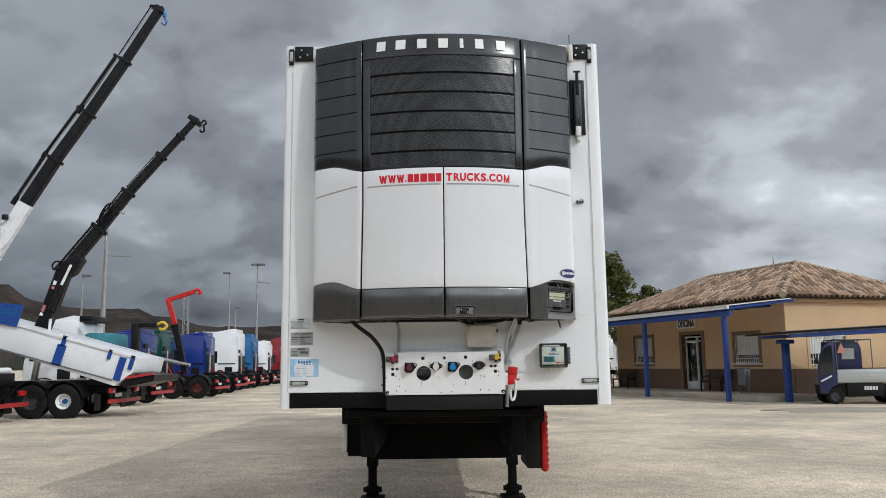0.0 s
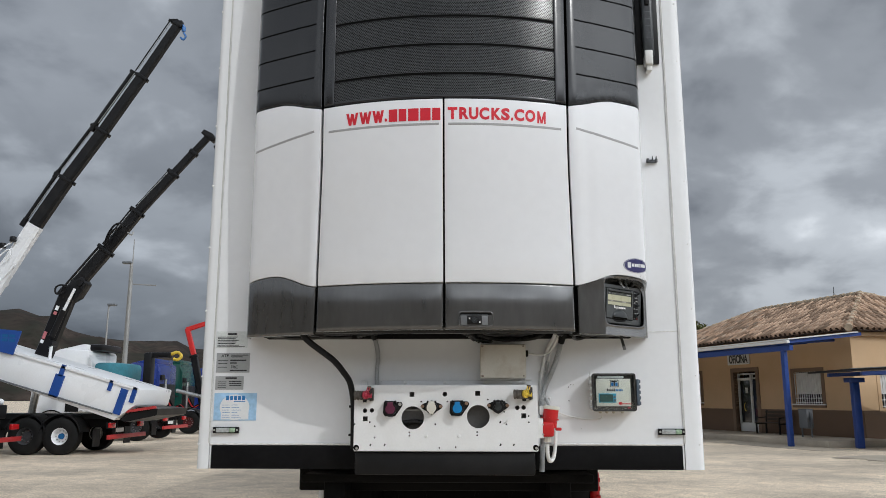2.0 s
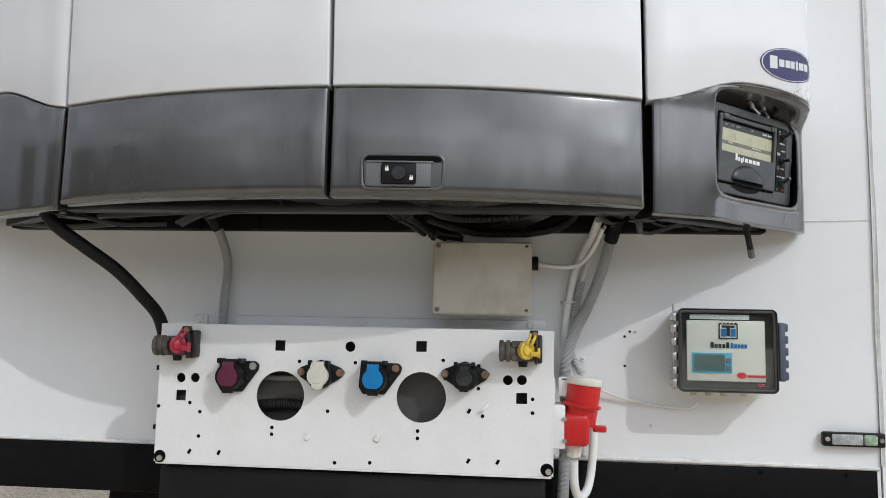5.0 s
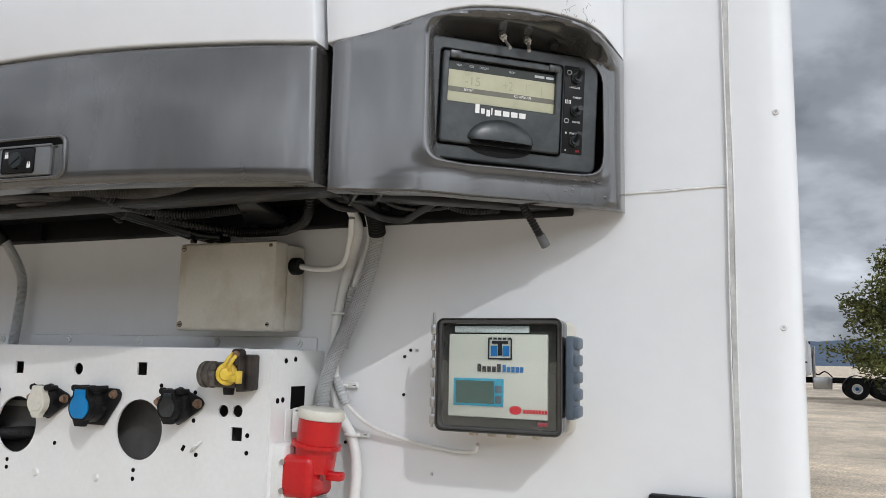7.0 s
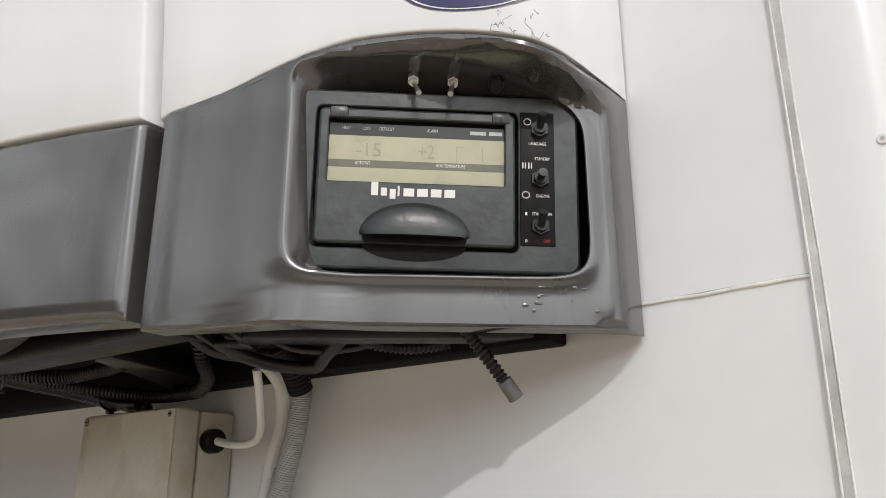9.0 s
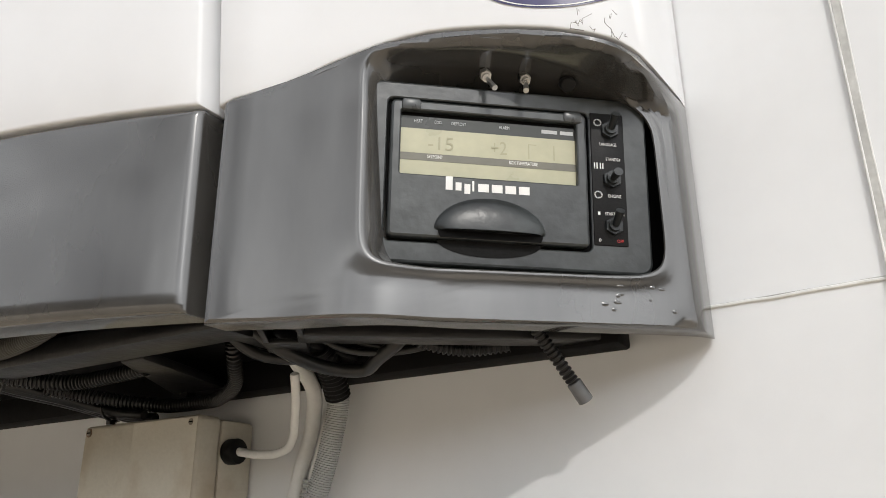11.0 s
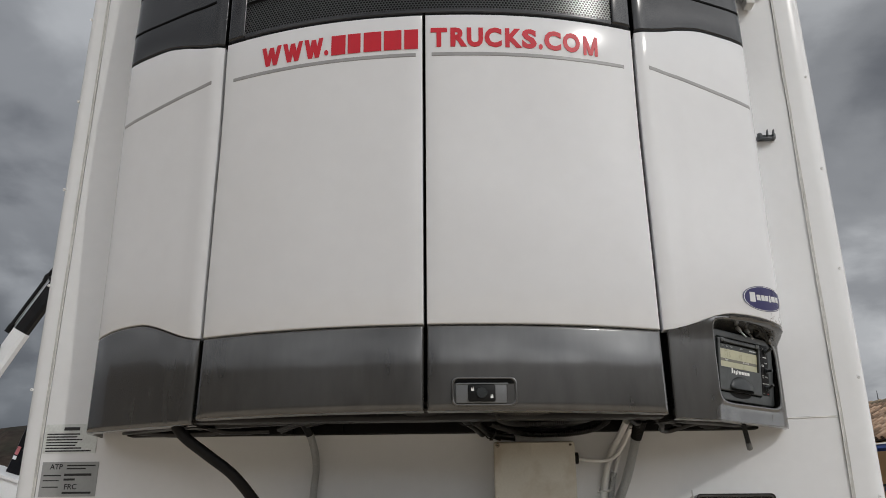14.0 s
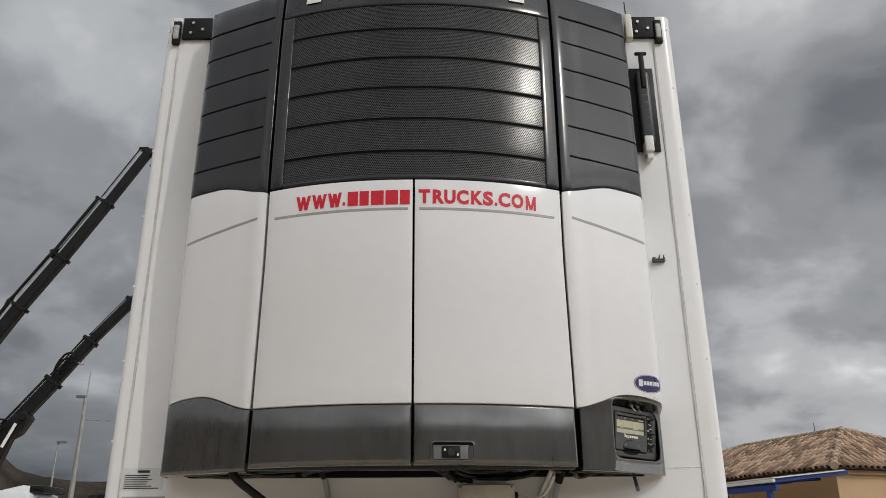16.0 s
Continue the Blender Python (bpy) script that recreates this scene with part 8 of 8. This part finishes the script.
boom(tk, "boom_section", [(-14.965, CY, 7.39), (-13.968, CY, 9.084), (-12.829, CY, 10.829), (-11.577, CY, 12.869), (-10.401, CY, 14.865)], [0.44, 0.40, 0.36, 0.31], CRANE_BLACK, [(0.075, 0.44), (0.06, 0.46), (0.085, 0.40), (0.022, 0.36)])
for a_, c_ in ((-15.52, 6.88), (-15.86, 6.66)):
    part("valve_knob", R((a_, CY - 0.30, c_ - 0.09), (a_, CY - 0.30, c_ + 0.10), 0.11, n=12, bev=0.03), CRANE_BLACK, tk)
part("white_hose", U([(-16.3, CY - 0.3, 5.8), (-15.95, CY - 0.34, 6.25), (-15.62, CY - 0.34, 6.52), (-15.55, CY - 0.34, 6.30), (-15.80, CY - 0.32, 6.12), (-16.05, CY - 0.3, 5.72)], 0.028, n=8, steps=5), CAB_WHITE, tk)
part("white_hose", U([(-16.2, CY - 0.3, 5.98), (-15.9, CY - 0.36, 6.5), (-15.55, CY - 0.3, 6.78)], 0.024, n=8, steps=5), CAB_WHITE, tk)
part("pivot_bracket", R((-15.98, CY - 0.36, 5.45), (-15.98, CY + 0.3, 5.45), 0.13, n=14), CAB_WHITE, tk)
part("hose_guard", R((-15.75, CY - 0.22, 5.60), (-15.42, CY - 0.22, 6.02), 0.035, n=8), CAB_WHITE, tk)
bm = B(-10.52, -10.24, CY - 0.12, CY + 0.12, 14.78, 14.98, r=0.03)
box(bm, -10.72, -10.40, CY - 0.10, CY + 0.10, 14.96, 15.05, r=0.02)
part("boom_tip", bm, CRANE_BLACK, tk)
part("hook", U([(-10.22, CY, 14.84), (-10.20, CY, 14.56), (-10.11, CY, 14.40), (-10.19, CY, 14.27), (-10.30, CY, 14.36)], 0.035, n=8, steps=5), BLUE_HOOK, tk, "blue lifting hook")
part("hook_shackle", R((-10.20, CY, 14.58), (-10.20, CY, 14.78), 0.07, n=10, bev=0.02), BLUE_HOOK, tk)

# tipper with its body raised
tb = truck(17.5, -9.75, [-12.05, -11.08], -16.4, CAB_WHITE, "white tipper truck, body half raised, with a black loader crane", RIM_WHITE, BAR_RED)
BODY_Y0, BODY_Y1 = 17.5, 19.95
bodyp = [(-14.25, 2.43), (-14.15, 3.23), (-8.97, 1.765), (-9.06, 1.33), (-9.60, 0.93)]
tip = part("tipper_body", P(bodyp, "y", BODY_Y0, BODY_Y1, r=0.03), CAB_WHITE, tb, "raised white drop-side tipper body")
along = Vector((-8.97 + 14.15, 0, 1.765 - 3.23)).normalized()
ux_, uz_ = along.x, along.z


def body_post(s0, w, d0, d1, name, mat=CAB_BLUE):
    """A strip across the body's side: s0 along its top edge from the front, d0..d1 down from it."""
    p = Vector((-14.15, 0, 3.23))
    u, v = Vector((ux_, 0, uz_)), Vector((uz_, 0, -ux_))
    c = [p + u * s0 + v * d0, p + u * (s0 + w) + v * d0, p + u * (s0 + w) + v * d1, p + u * s0 + v * d1]
    part(name, P([(q.x, q.z) for q in c], "y", BODY_Y0 - 0.05, BODY_Y0), mat, tip)


BLUE_TRIM = surf("bright_blue_trim", (0.010, 0.060, 0.28), 0.35, var=0.1, scale=3)
body_post(3.02, 0.26, 0.22, 0.84, "side_post", BLUE_TRIM)
body_post(3.10, 0.12, -0.06, 0.26, "side_post", BLUE_TRIM)
body_post(4.92, 0.20, 0.10, 0.80, "side_post", BLUE_TRIM)
body_post(4.55, 0.10, -0.03, 0.26, "side_post", BLUE_TRIM)
body_post(5.24, 0.12, -0.03, 0.40, "side_post", BLUE_TRIM)
body_post(0.0, 5.38, -0.03, 0.04, "top_rail", CAB_WHITE)
body_post(1.0, 3.9, 0.80, 0.84, "lower_rail", GREY_PAINT)
part("headboard", P([(-14.2, 3.10), (-14.1, 3.52), (-12.36, 3.36), (-12.55, 2.70)], "y", BODY_Y0 - 0.09, BODY_Y0 - 0.052), BLUE_TRIM, tip, "blue extension board")
for k in range(7):
    a_ = -13.95 + 0.21 * k
    for dz in (0.0, 0.12):
        part("board_slot", P([(a_, 3.34 - 0.012 * k - dz), (a_ + 0.17, 3.33 - 0.012 * k - dz), (a_ + 0.17, 3.25 - 0.012 * k - dz), (a_, 3.26 - 0.012 * k - dz)], "y", BODY_Y0 - 0.096, BODY_Y0 - 0.091), CAB_STEEL_BLUE, tip)
part("tail_chute", P([(-9.50, 0.96), (-8.98, 1.30), (-8.45, 1.24), (-8.47, 1.06), (-9.35, 0.88)], "y", BODY_Y0 + 0.1, BODY_Y1 - 0.1), CRANE_BLACK, tip)
part("chute_edge", P([(-9.30, 1.20), (-8.50, 1.32), (-8.47, 1.25), (-9.30, 1.13)], "y", BODY_Y0 + 0.02, BODY_Y0 + 0.1), BAR_RED, tip)
part("tip_ram", R((-12.6, 18.7, 0.9), (-12.4, 18.7, 2.3), 0.10, n=12), STEEL, tb)
part("subframe", B(-14.0, -9.6, 18.2, 19.3, 0.95, 1.10), CRANE_BLACK, tb)
boom(tb, "crane_arm", [(-12.62, 18.9, 2.3), (-11.84, 18.9, 4.72)], [0.46], CRANE_BLACK, collars=False)
part("arm_badge", P([(-12.49, 3.26), (-12.40, 3.23), (-12.33, 3.44), (-12.42, 3.47)], "y", 18.70, 18.715), BADGE_PINK, tb)
part("arm_badge", P([(-12.53, 3.14), (-12.44, 3.11), (-12.41, 3.20), (-12.50, 3.23)], "y", 18.70, 18.715), CAB_WHITE, tb)
part("maker_bar", P([(-12.17, 4.10), (-12.08, 4.07), (-12.04, 4.20), (-12.13, 4.23)], "y", 18.70, 18.715), CAB_WHITE, tb)
part("maker_bar", P([(-12.21, 3.97), (-12.12, 3.94), (-12.09, 4.03), (-12.18, 4.06)], "y", 18.70, 18.715), BADGE_PINK, tb)
boom(tb, "boom_section", [(-11.865, 18.9, 4.60), (-10.829, 18.9, 5.915), (-9.951, 18.9, 7.10), (-8.931, 18.9, 8.307), (-8.35, 18.9, 8.98), (-7.897, 18.9, 9.51)], [0.36, 0.31, 0.27, 0.23, 0.20], CRANE_BLACK, [(0.05, 0.27), (0.035, 0.24), (0.022, 0.20)])
part("elbow_block", P([(-12.02, 4.52), (-11.78, 4.95), (-11.42, 5.10), (-11.28, 4.88), (-11.52, 4.46), (-11.80, 4.30)], "y", 18.72, 19.08, r=0.03), CRANE_BLACK, tb)
part("elbow_pin", R((-11.48, 18.66, 4.90), (-11.48, 19.14, 4.90), 0.10, n=14), CRANE_BLACK, tb)
part("lift_ram", R((-12.17, 18.66, 3.30), (-11.88, 18.66, 4.08), 0.085, n=12), CRANE_BLACK, tb)
part("ram_rod", R((-11.90, 18.66, 4.02), (-11.60, 18.66, 4.72), 0.042, n=10), CAB_WHITE, tb)
part("lower_rod", R((-12.17, 18.66, 2.45), (-12.15, 18.66, 3.05), 0.045, n=10), CAB_WHITE, tb)
part("rod_pin", R((-12.17, 18.55, 3.10), (-12.17, 18.85, 3.10), 0.10, n=12), CRANE_BLACK, tb)
part("hose_loop", U([(-11.95, 18.66, 4.62), (-12.12, 18.62, 4.56), (-12.17, 18.62, 4.72), (-12.06, 18.62, 4.82), (-11.86, 18.66, 4.82)], 0.028, n=8, steps=5), CRANE_BLACK, tb)
part("hose_loop", U([(-10.82, 18.66, 6.02), (-10.72, 18.62, 6.34), (-10.55, 18.62, 6.62), (-10.36, 18.62, 6.68), (-10.30, 18.64, 6.56)], 0.032, n=8, steps=5), CRANE_BLACK, tb)
part("hose_loop", U([(-10.74, 18.62, 6.10), (-10.60, 18.58, 6.42), (-10.44, 18.6, 6.55)], 0.026, n=8, steps=5), CRANE_BLACK, tb)
part("side_bracket", U([(-10.16, 18.7, 6.42), (-10.02, 18.68, 6.34), (-9.98, 18.68, 6.44)], 0.022, n=6), STEEL, tb)
bm = P([(-8.14, 9.56), (-8.06, 9.68), (-7.78, 9.54), (-7.68, 9.34), (-7.80, 9.28)], "y", 18.78, 19.02, r=0.01)
part("boom_tip", bm, CRANE_BLACK, tb)
part("hook", U([(-7.70, 18.9, 9.40), (-7.62, 18.9, 9.50), (-7.54, 18.9, 9.40), (-7.62, 18.9, 9.32), (-7.60, 18.9, 9.14), (-7.70, 18.9, 9.10), (-7.74, 18.9, 9.18)], 0.030, n=8, steps=4), CRANE_BLACK, tb)

# trucks further back, their cabs in a line
tc_ = truck(25.0, -11.15, [-13.25, -12.15], -15.15, CAB_WHITE, "white-cabbed truck with a teal sheeted load frame", RIM_DARK, BAR_RED, roof=3.35)
part("sheeted_load", B(-13.95, -12.95, 25.1, 27.2, 2.2, 2.85, r=0.14), TEAL, tc_)
part("roof_hatch", B(-14.55, -13.75, 25.3, 27.0, 3.30, 3.55, r=0.08), CRANE_BLACK, tc_)
bm = bmesh.new()
box(bm, -12.4, -12.1, 25.9, 26.3, 1.0, 3.25, r=0.03)
box(bm, -12.35, -11.4, 25.95, 26.25, 3.08, 3.28, r=0.03)
box(bm, -12.55, -11.85, 25.8, 26.4, 1.0, 1.5, r=0.05)
part("hook_frame", bm, CRANE_BLACK, tc_)
part("yellow_hook", U([(-11.45, 26.1, 3.20), (-11.18, 26.1, 3.28), (-11.02, 26.1, 3.14), (-11.16, 26.1, 3.0), (-11.32, 26.1, 3.03)], 0.06, n=10), YELLOW, tc_)
td = truck(31.3, -10.4, [-12.45, -11.25], -15.05, CAB_BLUE, "blue hook-loader truck with a tall red hook arm", RIM_RED, BAR_RED, roof=3.15)
boom(td, "lower_arm", [(-12.2, 32.4, 1.2), (-12.75, 32.4, 3.5)], [0.30], CRANE_BLACK)
boom(td, "hook_arm", [(-12.75, 32.4, 3.5), (-13.13, 32.4, 4.72), (-11.87, 32.4, 5.12)], [0.23, 0.21], ARM_RED, collars=False)
part("hook_tip", U([(-11.95, 32.4, 5.12), (-11.72, 32.4, 5.22), (-11.57, 32.4, 5.1), (-11.67, 32.4, 4.98)], 0.075, n=10), ARM_RED, td)
part("ram", R((-13.4, 32.2, 1.9), (-11.9, 32.2, 1.55), 0.09, n=10), STEEL, td)
for y0, mat, lb, rf, bar, rear, cab_x in ((36.6, CAB_GREEN, "dark green tractor unit", 3.35, BAR_RED, -10.8, -16.05), (42.0, CAB_BLUE, "bright blue tractor unit", 3.4, ARM_RED, -11.55, -15.25), (47.2, CAB_WHITE, "white high-roofed tractor unit", 3.8, BAR_RED, -11.8, -14.6), (53.0, CAB_STEEL_BLUE, "steel blue tractor unit", 3.7, BAR_RED, -12.15, -14.95), (59.5, CAB_WHITE, "low white tractor unit", 3.4, BAR_RED, -12.4, -15.2), (66.0, CAB_RED, "dark red tractor unit", 4.0, BAR_RED, -12.5, -14.5)):
    tt = truck(y0, rear, [rear - 0.95], cab_x, mat, lb + " parked in the row", RIM_RED if mat is CAB_BLUE else RIM_DARK, bar, roof=rf, cab_len=2.3)
    part("fifth_wheel", B(rear - 1.9, rear - 0.7, y0 + 0.8, y0 + 1.7, 1.0, 1.16, r=0.03), CHASSIS, tt)

# white trucks seen far off past the trailer's other side
for k, (x, y, mat) in enumerate(((3.2, 39.2, CAB_WHITE), (11.5, 41.5, CAB_WHITE))):
    tx = truck(y, x + 3.4, [x + 2.2, x + 1.1], x - 1.9, mat, "white truck behind the trees", RIM_WHITE, BAR_RED, roof=2.9)

# lamp posts and masts
def lamp_post(x, y, h, heads, r=0.09, arm=0.0):
    t_ = thing("street_lamp", (x, y, 0), "tall galvanised yard lamp post", "lamp post", "yard lamp posts", off=0.0)
    part("pole", R((x, y, 0), (x, y, h), r, r * 0.55, n=10), GALV, t_)
    for dx in heads:
        part("lamp_head", B(x + dx - 0.30, x + dx + 0.30, y - 0.18, y + 0.18, h - 0.05, h + 0.10, r=0.04), GREY_PAINT, t_)
        part("bracket", R((x, y, h - 0.10), (x + dx, y, h), 0.03, n=6), GALV, t_)
    if arm:
        part("cross_arm", R((x, y, h - 1.35), (x + arm, y, h - 1.45), 0.04, n=6), GALV, t_)


lamp_post(-21.6, 45, 10.1, (-0.25,), 0.16, 1.7)
lamp_post(-25.2, 50, 8.0, (0.25,), 0.09)
lamp_post(-17.35, 60, 9.25, (-0.25,), 0.10)
lamp_post(-13.9, 55, 9.3, (-0.2, 0.25), 0.11, 1.0)
lamp_post(-21.85, 80, 7.8, (0.3,), 0.10)
mast = thing("mast", (-20.9, 45.5, 0), "tall slim grey mast beside a lamp post", "mast", off=0.0)
part("pole", R((-21.20, 44.2, 0), (-21.20, 44.2, 8.9), 0.15, 0.11, n=10), GALV, mast)
part("whip", R((-21.17, 44.2, 8.8), (-21.17, 44.2, 11.5), 0.045, 0.03, n=8), GALV, mast, "thin upper pole")
pyl = thing("lattice_mast", (-15.4, 46, 0), "slim lattice mast behind the trucks", "mast", off=0.0)
for sx, sy in ((-0.22, -0.22), (0.22, -0.22), (0.22, 0.22), (-0.22, 0.22)):
    part("leg", R((-15.9 + sx, 44 + sy, 0), (-15.9 + sx * 0.5, 44 + sy * 0.5, 6.2), 0.03, n=6), GALV, pyl)
bm = bmesh.new()
for k in range(12):
    z = 0.5 * k
    s = 1 if k % 2 else -1
    rod(bm, (-15.9 - 0.2 * s, 43.8, z), (-15.9 + 0.2 * s, 43.8, z + 0.5), 0.018, n=5)
part("lattice", bm, GALV, pyl)
sg = thing("yard_sign", (-17.0, 56, 0), "white notice board on two posts", "sign", off=0.0)
part("board", B(-18.9, -16.6, 56, 56.06, 3.1, 4.2), WHITE_METAL, sg)
for k in range(2):
    part("print_bar", B(-18.6, -16.9 - 0.3 * k, 55.98, 56.0, 3.75 - 0.35 * k, 3.92 - 0.35 * k), INK, sg, smooth=0)
for x in (-18.6, -16.9):
    part("post", R((x, 56.1, 0), (x, 56.1, 3.2), 0.05, n=8), GALV, sg)

# roof tiles, last
for m in single:
    ob = new("tile", TILE_ME)
    ob.parent = roof
    ob.matrix_local = HOUSE @ m
verts, faces = [], []
tv = [v.co.copy() for v in TILE_ME.vertices]
tf = [tuple(p.vertices) for p in TILE_ME.polygons]
for m in loose:
    b = len(verts)
    mm = HOUSE @ m
    verts += [mm @ v for v in tv]
    faces += [tuple(b + i for i in f) for f in tf]
me = bpy.data.meshes.new("roof_tiles")
me.from_pydata(verts, [], faces)
me.shade_smooth()
tagged(link("roof_tiles", me, TILE, roof, "rows of half-round clay tiles"), kind="stuff")
